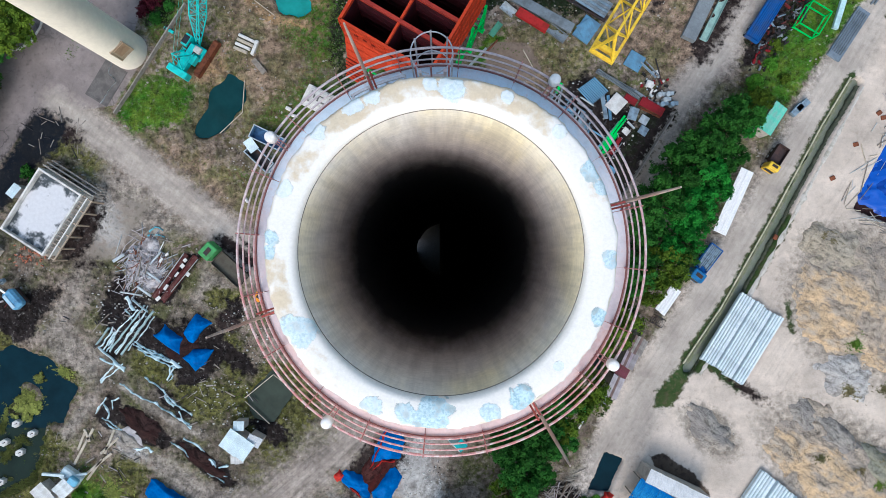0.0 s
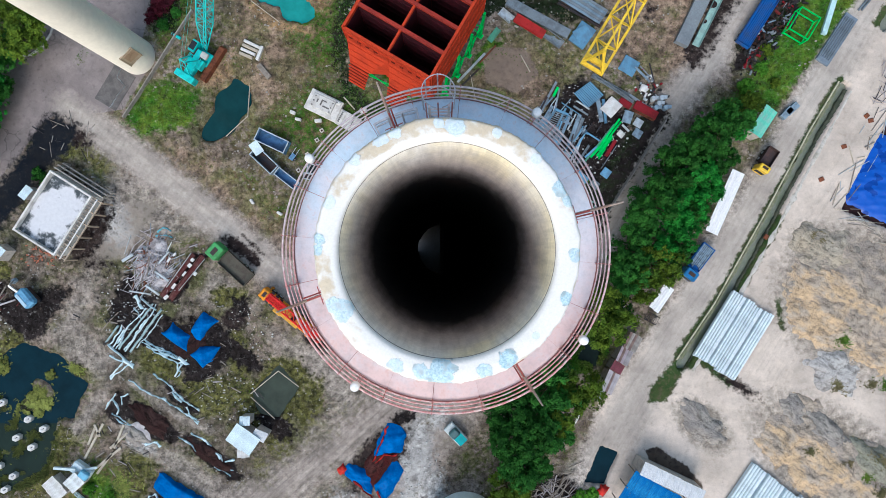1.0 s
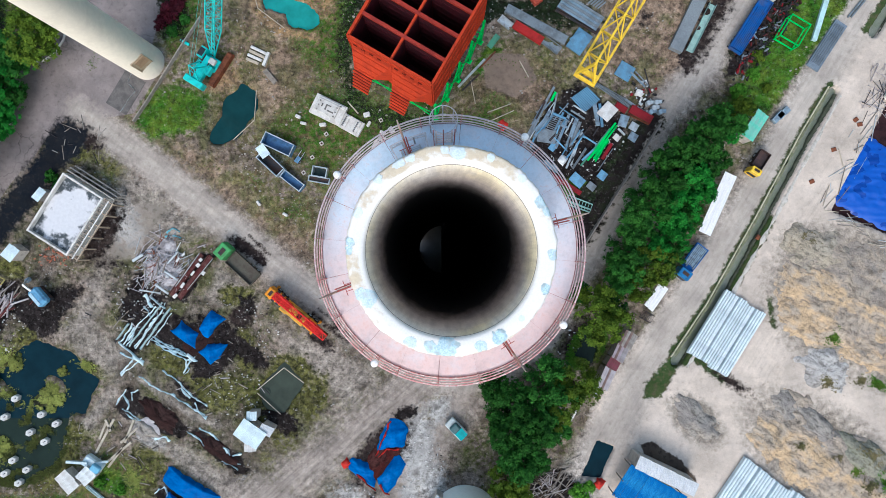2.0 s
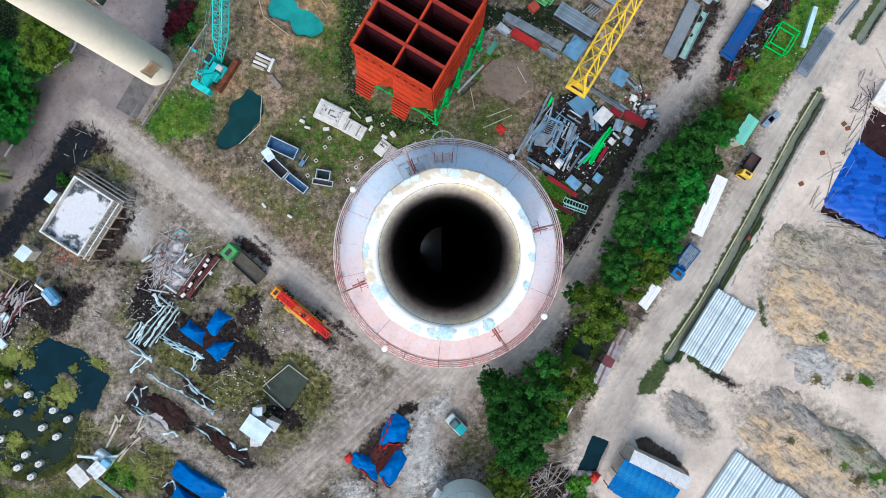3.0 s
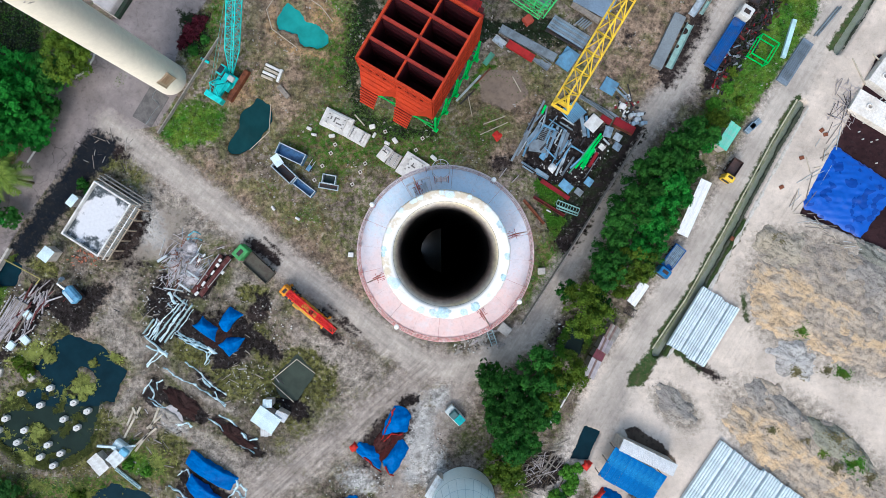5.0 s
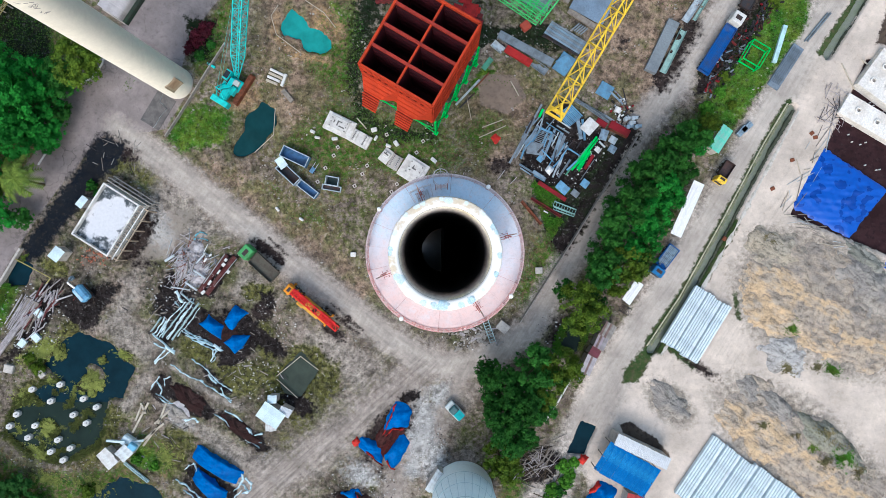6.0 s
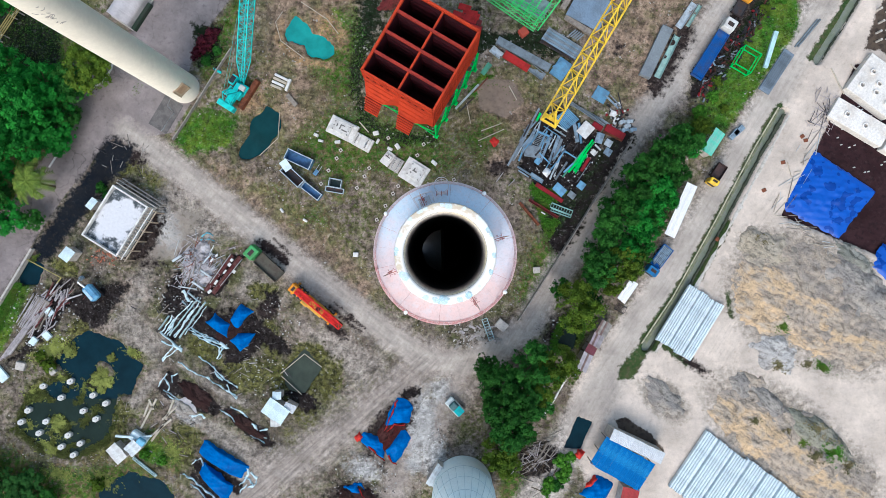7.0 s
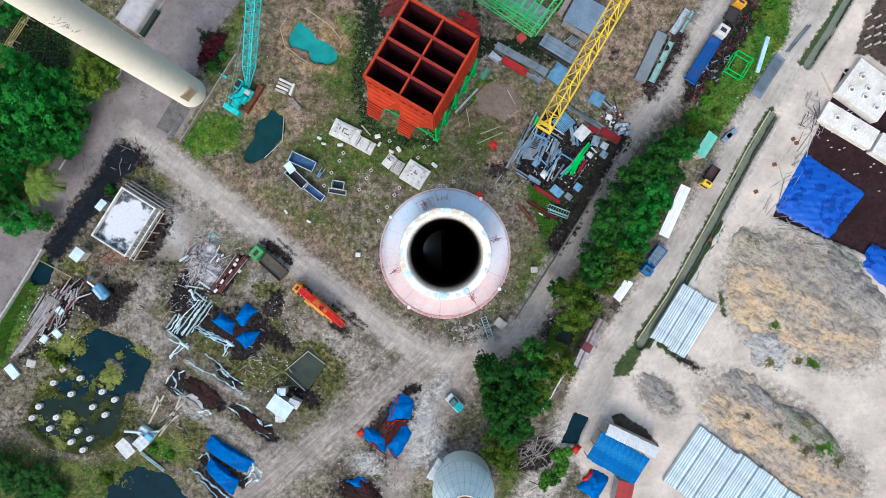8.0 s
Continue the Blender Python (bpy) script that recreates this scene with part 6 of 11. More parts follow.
for k in range(16):
    bm = bmesh.new()
    bar(bm, polar(2.5, 22.5 * k, 12.0), polar(3.2, 22.5 * k, 12.1), 0.04)
    part("pin", bm, DARKSTEEL, silo)


# ---- sheds with corrugated roofs ----
def corrugated(bm, w, l, pitch, amp, z=0.0, tilt=0.0):
    """A ribbed sheet, ribs running along y, w wide; tilt: rise over its length."""
    n = max(4, int(w / pitch * 4))
    rows = []
    for y in (-l / 2, l / 2):
        rows.append([bm.verts.new((-w / 2 + w * i / n, y, z + tilt * (y / l + 0.5) + (amp * (pitch / 0.25) ** 1.5 if (i % 4) in (1, 2) else 0.0))) for i in range(n + 1)])
    for i in range(n):
        bm.faces.new((rows[0][i], rows[0][i + 1], rows[1][i + 1], rows[1][i]))
    lo = [[bm.verts.new(v.co - Vector((0, 0, 0.05))) for v in row] for row in rows]
    for i in range(n):
        bm.faces.new((lo[0][i + 1], lo[0][i], lo[1][i], lo[1][i + 1]))
        bm.faces.new((rows[0][i + 1], rows[0][i], lo[0][i], lo[0][i + 1]))
        bm.faces.new((rows[1][i], rows[1][i + 1], lo[1][i + 1], lo[1][i]))
    return bm


def shed(name, label, category, corners, z, roof, wall=CONCRETE, sheets=4, pitch=0.25, tilt=0.3, group="", posts=False):
    """A low building under one ribbed roof; corners run round its plan, ribs along the first side."""
    a, b, c, d = corners
    along, across = (dist(a, b) + dist(c, d)) / 2, (dist(b, c) + dist(d, a)) / 2
    e = thing(name, label, category, mid(*corners), heading(a, b) - 90, group)
    for k in range(sheets):
        bm = bmesh.new()
        corrugated(bm, across / sheets - 0.01, along + random.uniform(0, 0.25), pitch, 0.022, tilt=tilt)
        part("roof_sheet", bm, random.choice(roof) if isinstance(roof, tuple) else roof, e).location = (-across / 2 + across * (k + 0.5) / sheets, random.uniform(-0.06, 0.06), z + random.uniform(0, 0.03))
    if posts:
        for x in (-across / 2 + 0.2, across / 2 - 0.2):
            for k in range(3):
                bm = bmesh.new()
                box(bm, (0.12, 0.12, z - 0.02), (x, (k - 1) * (along / 2 - 0.2), 0))
                part("post", bm, WOOD, e)
    else:
        for sx, sy, x, y in ((across - 0.2, 0.15, 0, along / 2 - 0.15), (across - 0.2, 0.15, 0, -along / 2 + 0.15), (0.15, along - 0.46, across / 2 - 0.18, 0), (0.15, along - 0.46, -across / 2 + 0.18, 0)):
            bm = bmesh.new()
            box(bm, (sx, sy, z - 0.03), (x, y, 0))
            part("wall", bm, wall, e)
    return e


AWNING = mat("white awning cloth", (0.84, 0.85, 0.86), (0.74, 0.75, 0.76), 0.6, wear=0.2)
shed("shed", "workshop shed with a weathered blue ribbed roof", "shed", ((27.42, -31.2, 3), (24.81, -35.76, 3), (32.66, -40.99, 3), (35.27, -36.44, 3)), 3.0, mat("faded blue sheet roof", (0.012, 0.13, 0.40), (0.04, 0.24, 0.52), 0.5, size=2.0), sheets=9, pitch=0.28, tilt=-0.5, posts=True)
shed("shed", "narrow lean-to with a white sheet roof", "shed", ((28.68, -29.46, 3), (27.91, -31.11, 3), (35.66, -36.15, 3), (36.73, -34.69, 3)), 3.6, WHITESHEET, sheets=5, pitch=0.3, tilt=0.1)
shed("awning", "long white awning sheet on posts by the trees", "awning", ((40.89, 11.14, 3), (37.02, 2.62, 3), (38.57, 1.65, 3), (42.44, 9.98, 3)), 3.0, AWNING, sheets=2, pitch=0.4, tilt=0.2, posts=True)
shed("awning", "white awning sheet on posts beside the lane", "awning", ((31.3, -5.14, 3), (29.07, -8.24, 3), (30.33, -9.21, 3), (32.75, -5.81, 3)), 3.0, AWNING, sheets=2, pitch=0.4, tilt=0.2, posts=True)
shed("shed", "green painted cabin roof with worn patches", "cabin", ((45.93, 20.28, 2.4), (43.5, 16.68, 2.4), (44.96, 15.51, 2.4), (47.59, 19.11, 2.4)), 2.4, mat("green sheet roof", (0.18, 0.60, 0.45), (0.30, 0.48, 0.42), 0.55), sheets=3, pitch=0.25)
shed("shed", "shed with a dull red sheet roof", "shed", ((30.3, -39.84, 2.5), (29.32, -43.74, 2.5), (31.95, -44.72, 2.5), (32.93, -41.01, 2.5)), 2.5, mat("dull red sheet", (0.40, 0.06, 0.06), (0.28, 0.06, 0.05), 0.55), sheets=3)
for cs, zz, m, lab in (
    (((26.8, -11.9), (25.6, -13.9), (27.2, -14.9), (28.4, -13.1)), 2.4, STONE, "shanty hut under a grey patched sheet roof"),
    (((25.6, -14), (24.6, -15.9), (26.2, -16.8), (27.2, -15)), 2.2, mat("mauve sheet", (0.42, 0.36, 0.40), (0.3, 0.26, 0.28), 0.7), "shanty hut under a faded mauve sheet roof"),
    (((24.6, -16), (23.8, -17.2), (25.2, -18.1), (26.1, -16.9)), 2.1, mat("maroon sheet", (0.22, 0.07, 0.09), (0.16, 0.07, 0.07), 0.7), "small shanty roof of maroon sheet"),
    (((23.7, -17.3), (22.4, -19.9), (23.8, -20.9), (25.2, -18.2)), 2.5, mat("lilac grey sheet", (0.48, 0.45, 0.47), (0.34, 0.31, 0.32), 0.7), "shanty hut under a pale grey sheet roof"),
    (((22.2, -20.1), (21.6, -21.5), (22.6, -22.1), (23.4, -21)), 2.0, WHITESHEET, "low kiosk under a white sheet roof"),
):
    shed("hut", lab, "hut", cs, zz, (m, m, mat("grey patched sheet", (0.36, 0.34, 0.35), (0.22, 0.2, 0.2), 0.7), mat("brown rusted sheet", (0.24, 0.17, 0.15), (0.14, 0.1, 0.09), 0.7)), WOOD, sheets=5, pitch=0.2, tilt=0.35, group="huts along the lane")
for cs, zz, m, lab in (
    (((-29.03, -24.94, 2.5), (-30.49, -27.08, 2.5), (-27.38, -29.52, 2.5), (-25.72, -27.47, 2.5)), 2.5, BLUESHEET, "white sheet-roofed site hut"),
    (((-26.41, -25.63, 2.1), (-27, -26.71, 2.1), (-25.44, -27.98, 2.1), (-24.85, -26.9, 2.1)), 2.1, WHITESHEET, "low annexe with a white sheet roof"),
    (((-28.79, -23.99, 2), (-28.79, -25.07, 2), (-27.42, -25.66, 2), (-27.32, -24.39, 2)), 2.0, BLUESHEET, "small annexe with a pale blue roof"),
    (((-29.06, -28.08, 2.1), (-28.96, -29.45, 2.1), (-27.59, -30.23, 2.1), (-27.3, -29.06, 2.1)), 2.1, WHITE, "small porch roof of white sheet"),
    (((-63.52, 0.49, 2.2), (-64.7, -1.08, 2.2), (-63.13, -2.15, 2.2), (-62.06, -0.59, 2.2)), 2.2, BLUESHEET, "small hut with a pale blue roof"),
    (((-59.35, 8.72, 2), (-60.33, 7.35, 2), (-59.35, 6.56, 2), (-58.37, 8.03, 2)), 2.0, BLUESHEET, "tiny pump house with a pale blue roof"),
    (((-55.73, -32.81, 2), (-57.19, -34.18, 2), (-54.55, -36.33, 2), (-53.67, -34.96, 2)), 1.8, WHITE, "flat white-roofed pontoon cabin"),
    (((-52.59, -32.22, 2), (-54.06, -33.69, 2), (-52.49, -35.16, 2), (-51.12, -33.69, 2)), 1.7, PALESTEEL, "flat grey-roofed pump cabin"),
    (((-0.97, -36.14, 2.5), (-2.92, -39.26, 2.5), (-1.75, -40.04, 2.5), (0.1, -36.92, 2.5)), 2.5, PALESTEEL, "narrow grey-roofed control cabin beside the silo"),
):
    shed("hut", lab, "hut", cs, zz, m, CONCRETE, sheets=3, pitch=0.22, tilt=0.2)


# ---- concrete pile caps in the excavation ----
def pile_cap(corners, z, holes, label):
    a, b, c, d = corners
    L, W = (dist(a, b) + dist(c, d)) / 2, (dist(b, c) + dist(d, a)) / 2
    e = thing("foundation_block", label, "foundation", mid(*corners), heading(a, b), "pile caps")
    bm = bmesh.new()
    box(bm, (L, W, z + 0.7), (0, 0, -0.7), bevel=0.06)
    part("block", bm, mat("fresh pale concrete", (0.76, 0.73, 0.68), (0.56, 0.50, 0.43), 0.85, size=2.6, wear=0.4), e)
    for hx, hy in holes:
        bm = bmesh.new()
        lathe(bm, [(0.55, 0.0), (0.52, 0.28), (0.36, 0.30), (0.34, -0.02)], 16)
        part("sleeve", bm, mat("fresh pale concrete", (0, 0, 0)), e).location = (hx * L / 2, hy * W / 2, z)
        bm = bmesh.new()
        bmesh.ops.create_circle(bm, cap_ends=True, segments=14, radius=0.35)
        part("bore", bm, STONE, e).location = (hx * L / 2, hy * W / 2, z + 0.02)


pile_cap(((68.78, 27.02, 1), (73.14, 32.96, 1), (80.76, 28.6, 1), (76.5, 22.37, 1)), 1.0, ((-0.5, 0.6), (0.3, 0.55), (0.0, 0.1), (-0.4, 0.0), (0.2, -0.5), (-0.5, -0.6)), "raised pale concrete pile cap with bored holes")
pile_cap(((66.01, 22.66, 1), (67.89, 25.83, 1), (77, 20.68, 1), (75.12, 17.32, 1)), 0.7, ((0.0, 0.5), (-0.1, -0.2)), "rough pale concrete pile cap with broken edges")
pile_cap(((75.31, 16.92, 1), (77.39, 20.29, 1), (84.72, 15.93, 1), (82.74, 12.47, 1)), 0.8, ((0.2, 0.3),), "pale concrete pile cap beside the brown pit")
rnd = random.Random(8)
for k in range(46):
    u, v = rnd.random(), rnd.random()
    x, y = 66.5 + 16 * u + 6 * v, 20.5 - 22 * u + 9 * v
    if x > 92:
        continue
    bm = bmesh.new()
    tube(bm, [(0, 0, -0.2), (0.02, 0, 0.35)], 0.11, 8)
    ob = obj("concrete_stake", bm, WHITE)
    ob.location = (x, y, -0.72)
    tagged(ob, "small white pile head standing out of brown soil", "pile", "pile heads in the pit")
for k in range(14):
    x, y = (75.1, 35.6)[0] + (k % 4) * 1.5 + rnd.uniform(-0.3, 0.3), (75.1, 35.6)[1] + (k // 4) * 1.7 + rnd.uniform(-0.3, 0.3) + (k % 4) * 0.3
    bm = bmesh.new()
    tube(bm, [(0, 0, -0.7), (0, 0, 1.2)], 0.2, 10)
    bmesh.ops.recalc_face_normals(bm, faces=bm.faces[:])
    ob = obj("concrete_stake", bm, CONCRETE)
    ob.location = (x, y, 0)
    tagged(ob, "round concrete pile head standing above the pit", "pile", "round pile heads")


# ---- walls, kerbs and fences ----
def low_wall(points, h, t, material, label, name="wall_low"):
    bm = bmesh.new()
    for a, b in zip(points, points[1:]):
        bar(bm, (*a, h / 2 - 0.1), (*b, h / 2 - 0.1), t, h + 0.2)
    return tagged(obj(name, bm, material), label, "wall", kind="structure")


low_wall([(32.3, 18.4), (27.8, 11.1), (20.9, 0.2), (12.8, -12.4)], 1.3, 0.16, STONE, "low grey boundary wall along the dirt lane", "wall_yard")
low_wall([(-42.2, 25.3), (-44.2, 22.1), (-46.4, 18.8)], 0.7, 0.16, STONE, "pale low wall beside the asphalt yard", "wall_verge")
low_wall([(-36.4, 34.4), (-39.4, 29.8), (-42.2, 25.3)], 0.7, 0.16, STONE, "pale low wall beside the asphalt yard", "wall_verge")
low_wall([(-70.5, 0.1), (-74.4, -6.4), (-78.4, -12.7), (-82.4, -19.9)], 0.8, 0.35, CONCRETE, "worn concrete wall along the asphalt road", "wall_road")
DRAINKERB = mat("weathered drain kerb", (0.50, 0.47, 0.34), (0.26, 0.27, 0.16), 0.85, size=0.7, wear=0.5)
low_wall([(57.9, 24.3), (53.7, 17.3), (46.7, 4.3), (39.7, -8.2), (34.2, -16.4)], 0.22, 0.2, DRAINKERB, "thin mossy concrete edge of the drain", "kerb_drain")


def ragged_bank(points, width, height, material, label, seed, name="drain_bank"):
    """A crumbling edge along a line: its inner side wanders over the water, its outer side dies out on the ground."""
    line = []
    for a, b in zip(points, points[1:]):
        n = max(2, int(dist((*a, 0), (*b, 0)) / 0.3))
        line += [Vector((*a, 0)).lerp(Vector((*b, 0)), k / n) for k in range(n)]
    o = sum(line, Vector()) / len(line)
    bm = bmesh.new()
    rows = []
    for i, p in enumerate(line):
        d = (line[min(i + 1, len(line) - 1)] - line[max(i - 1, 0)]).normalized()
        side = Vector((d.y, -d.x, 0))
        w = width * (1.0 + 0.9 * noise.noise((p.x * 0.35, p.y * 0.35, seed)) + 0.7 * noise.noise((p.x * 1.3, p.y * 1.3, seed + 3)))
        lump = height * (1.0 + 0.8 * noise.noise((p.x * 1.7, p.y * 1.7, seed + 6)))
        q = p - o
        rows.append([bm.verts.new(q + side * (max(0.05, w) * t) + Vector((0, 0, z))) for t, z in ((-0.55, -0.95), (-0.5, -0.25), (-0.2, lump), (0.25, lump * 0.6), (0.7, -0.12))])
    for p, q in zip(rows, rows[1:]):
        for i in range(4):
            bm.faces.new((p[i], p[i + 1], q[i + 1], q[i]))
    bmesh.ops.recalc_face_normals(bm, faces=bm.faces[:])
    ob = obj(name, bm, material, smooth=True)
    ob.location = o
    return tagged(ob, label, "bank", kind="structure")


ragged_bank([(59.9, 23.2), (56.0, 16.0), (49.0, 3.0), (42.0, -9.6), (36.6, -18.0)][::-1], 0.75, 0.10, mat("crumbling pale bank", (0.56, 0.53, 0.48), (0.28, 0.27, 0.20), 0.9, size=0.9, wear=0.45), "crumbling pale earth bank of the drain", 4.0)
# dark strips on the drain's right side, painted for the bank's shadow
ragged_bank([(59.3, 23.5), (55.4, 16.4), (48.4, 3.4), (41.4, -9.2), (36.0, -17.6)][::-1], 0.5, -0.3, mat("shadow-dark bank", (0.06, 0.068, 0.047), (0.12, 0.125, 0.09), 0.9, size=0.8, wear=0.5), "damp bank strip darkened for the shadow at the drain's waterline", 9.0)
ragged_bank([(65.6, 32.1), (69.4, 37.9), (75.4, 47.9)], 0.5, -0.3, mat("shadow-dark bank", (0, 0, 0)), "damp bank strip darkened for the shadow at the drain's waterline", 19.0)
ragged_bank([(58.2, 23.9), (54.2, 17.1), (47.2, 4.1), (40.2, -8.4), (34.8, -16.6)], 0.34, -0.05, mat("mossy bank", (0.17, 0.19, 0.11), (0.30, 0.285, 0.22), 0.9, size=0.9, wear=0.5), "green moss on the drain's kerb side", 13.0)
for pts in ([(-62.6, 27.8), (-60.2, 27.9), (-58.4, 29.1), (-57.1, 31.1), (-56.8, 32.3)], [(-64.9, 21.6), (-65.2, 18.6), (-66.6, 16.1), (-67.9, 14.1)]):
    low_wall(pts, 0.2, 0.22, WHITE, "pale kerb round the planted verge", "kerb")
low_wall([(21.6, -21.5), (19.1, -25.9), (17.1, -28.9)], 0.6, 0.25, WHITE, "pale low wall under the trees", "wall_lane")


# ---- trees and bushes ----
def leaf_cloud(bm, lobes, count, size, rnd):
    """Leaves in sprays over the tops of the lobes, with gaps between them."""
    sprays = []
    for _ in range(max(24, count // 20)):
        c, r = rnd.choice(lobes)
        th, u = rnd.uniform(0, 2 * math.pi), rnd.uniform(-0.45, 1.0)
        s = math.sqrt(max(0.0, 1 - u * u))
        n = Vector((s * math.cos(th), s * math.sin(th), u))
        sprays.append((c + n * r * rnd.uniform(0.82, 1.08), n, rnd.uniform(0.8, 2.1) * size))
    for _ in range(count):
        c, n, r = rnd.choice(sprays)
        p = c + Vector((rnd.gauss(0, 0.5), rnd.gauss(0, 0.5), rnd.gauss(0, 0.3))) * r
        n = (n + Vector((rnd.uniform(-.7, .7), rnd.uniform(-.7, .7), rnd.uniform(-0.2, .7)))).normalized()
        t = n.cross(Vector((rnd.uniform(-1, 1), rnd.uniform(-1, 1), 0.2))).normalized()
        b = n.cross(t)
        k = size * rnd.uniform(0.6, 1.3)
        vs = [bm.verts.new(p + t * (k * i) + b * (k * 0.6 * j) - n * (0.15 * k * abs(i))) for i, j in ((-0.8, 0), (0, -0.8), (0.8, 0), (0, 0.8))]
        bm.faces.new(vs)


def tree_parts(e, rnd, leaves, radius=3.4, height=9.0, count=12500):
    trunk = bmesh.new()
    top = height - radius * 0.8
    tube(trunk, [(0, 0, -0.1), (0.08, 0.05, top * 0.45), (0.0, 0.12, top)], [0.26, 0.19, 0.10], 8)
    lobes = []
    for k in range(46):
        a, d = rnd.uniform(0, 2 * math.pi), radius * math.sqrt(rnd.random()) * 0.84
        z = top + rnd.uniform(-0.75, 0.75) * radius * (1 - 0.6 * (d / radius) ** 2)
        lobes.append((Vector((d * math.cos(a), d * math.sin(a), z)), radius * rnd.choice((0.13, 0.17, 0.21, 0.27))))
    for c, r in lobes[:10]:
        m0 = Vector((0.04, 0.08, top * rnd.uniform(0.5, 0.8)))
        tube(trunk, [m0, m0.lerp(c, 0.55) + Vector((0, 0, -0.15)), c], [0.10, 0.06, 0.03], 6)
    part("trunk", trunk, BARK, e)
    crown = bmesh.new()
    leaf_cloud(crown, lobes, count, 0.19, rnd)
    part("crown", crown, leaves, e)


KINDS = {}
for kind, leaves in (("dark", LEAF), ("olive", LEAFOLIVE), ("lime", LEAFLIME), ("deep", LEAFDEEP)):
    KINDS[kind] = []
    for v in range({"dark": 3, "deep": 1}.get(kind, 2)):
        e = thing("tree", {"dark": "broad tree with dense dark green foliage", "olive": "round tree with yellow-green foliage", "lime": "young tree with fresh bright green foliage", "deep": "low shady tree with very dark green foliage"}[kind], "tree", (0, 0, 0), 0, "trees")
        tree_parts(e, random.Random(20 + 7 * v + len(kind)), leaves)
        KINDS[kind].append([e, False])


def plant(kind, at, radius, rnd):
    slot = KINDS[kind][rnd.randrange(len(KINDS[kind]))]
    s = radius * 1.12 / 3.4
    m = pose(at[0], at[1], 0, 0, 0, rnd.uniform(0, 360))
    ob = slot[0] if not slot[1] else copy_thing(slot[0], m)
    slot[1] = True
    ob.matrix_basis = m @ Matrix.Diagonal((s, s, at[2] / 8.0 * (0.35 + 0.65 * s), 1))
    return ob


rnd = random.Random(3)
# the row between the lane and the drain
for at, r, kind in (
    ((39.08, 17.34, 8), 2.6, "dark"), ((36.33, 15.23, 8), 2.9, "dark"), ((33.58, 12.94, 8), 3.0, "dark"), ((37.25, 11.83, 8), 2.5, "dark"),
    ((30.64, 9.91, 8), 3.3, "dark"), ((34.5, 8.62, 8), 2.9, "lime"), ((28.26, 6.06, 8), 3.3, "dark"), ((32.66, 4.86, 8), 3.0, "lime"),
    ((26.97, 2.66, 8), 2.6, "dark"), ((31.01, 1.19, 8), 2.9, "lime"), ((25.78, -0.37, 8), 2.9, "dark"), ((29.17, -2.48, 8), 2.9, "olive"),
    ((24.86, -3.58, 8), 2.8, "dark"), ((27.61, -5.41, 8), 2.2, "olive"), ((21.65, -9.27, 8), 3.8, "olive"), ((19.58, -6.59, 7), 1.6, "dark"),
    ((23.95, -8.17, 8), 2.2, "dark"), ((36.33, 8.35, 8), 2.3, "lime"), ((34.5, 4.22, 8), 2.2, "dark"), ((31.74, -0.83, 8), 2.2, "dark"),
    ((14.77, -18.72, 8), 3.6, "dark"), ((18.44, -19.17, 8), 3.2, "olive"), ((8.62, -21.47, 8), 3.2, "dark"), ((12.29, -24.22, 8), 3.6, "dark"),
    ((8.81, -25.78, 8), 3.2, "dark"), ((15.23, -25.14, 8), 2.8, "dark"), ((11.1, -29.45, 8), 3.2, "dark"), ((9.09, -33.31, 7), 2.8, "olive"),
    ((7.24, -19.39, 7), 1.9, "dark"), ((15.69, -22.84, 8), 2.6, "olive"), ((41.65, 16.79, 6), 1.8, "lime"), ((43.25, 20.01, 5), 1.8, "olive"),
    ((10.88, -36.3, 6), 2.0, "olive"), ((13.23, -31.05, 6), 2.0, "dark"),
):
    plant(kind, at, r, rnd)
# the wood beyond the asphalt
for at, r, kind in (
    ((-72.42, 28.99, 6), 4.0, "lime"), ((-65.67, 26.83, 6), 3.4, "lime"), ((-68.26, 23.03, 8), 4.2, "lime"), ((-64.11, 23.8, 5), 2.8, "lime"),
    ((-68.1, 19.06, 5), 4.2, "lime"), ((-71.07, 18.65, 7), 4.2, "lime"), ((-64.46, 19.36, 4.5), 2.6, "lime"), ((-74.16, 12.9, 5), 2.6, "lime"), ((-64.81, 17.16, 4), 1.6, "lime"),
    ((-72.66, 5.34, 4.5), 3.0, "lime"), ((-58.0, 29.9, 5.5), 3.8, "olive"), ((-69.22, 5.08, 4), 1.8, "dark"),
    ((-73.76, 25.78, 8), 4.0, "lime"), ((-74.54, 41.07, 5), 2.6, "lime"), ((-75.06, 8.44, 7), 3.4, "dark"),
    ((-61.84, 27.6, 5), 3.0, "dark"), ((-68.86, 27.3, 6), 2.6, "lime"), ((-62.84, 22.5, 4.5), 2.4, "dark"),
    ((-70.34, -39.84, 2.5), 2.4, "deep"), ((-74.62, -39.84, 2.5), 2.8, "deep"), ((-77.43, -37.7, 3), 2.6, "deep"), ((-67.41, -42.77, 2.5), 2.0, "dark"), ((-71.99, -43.25, 2.5), 2.4, "deep"), ((-74.97, 9.2, 4), 2.6, "deep"), ((-74.3, 22.14, 6), 2.6, "deep"), ((-66.37, 22.5, 4.5), 2.0, "deep"),
    ((-75.42, 16.04, 6), 3.5, "dark"),
):
    plant(kind, at, r, rnd)
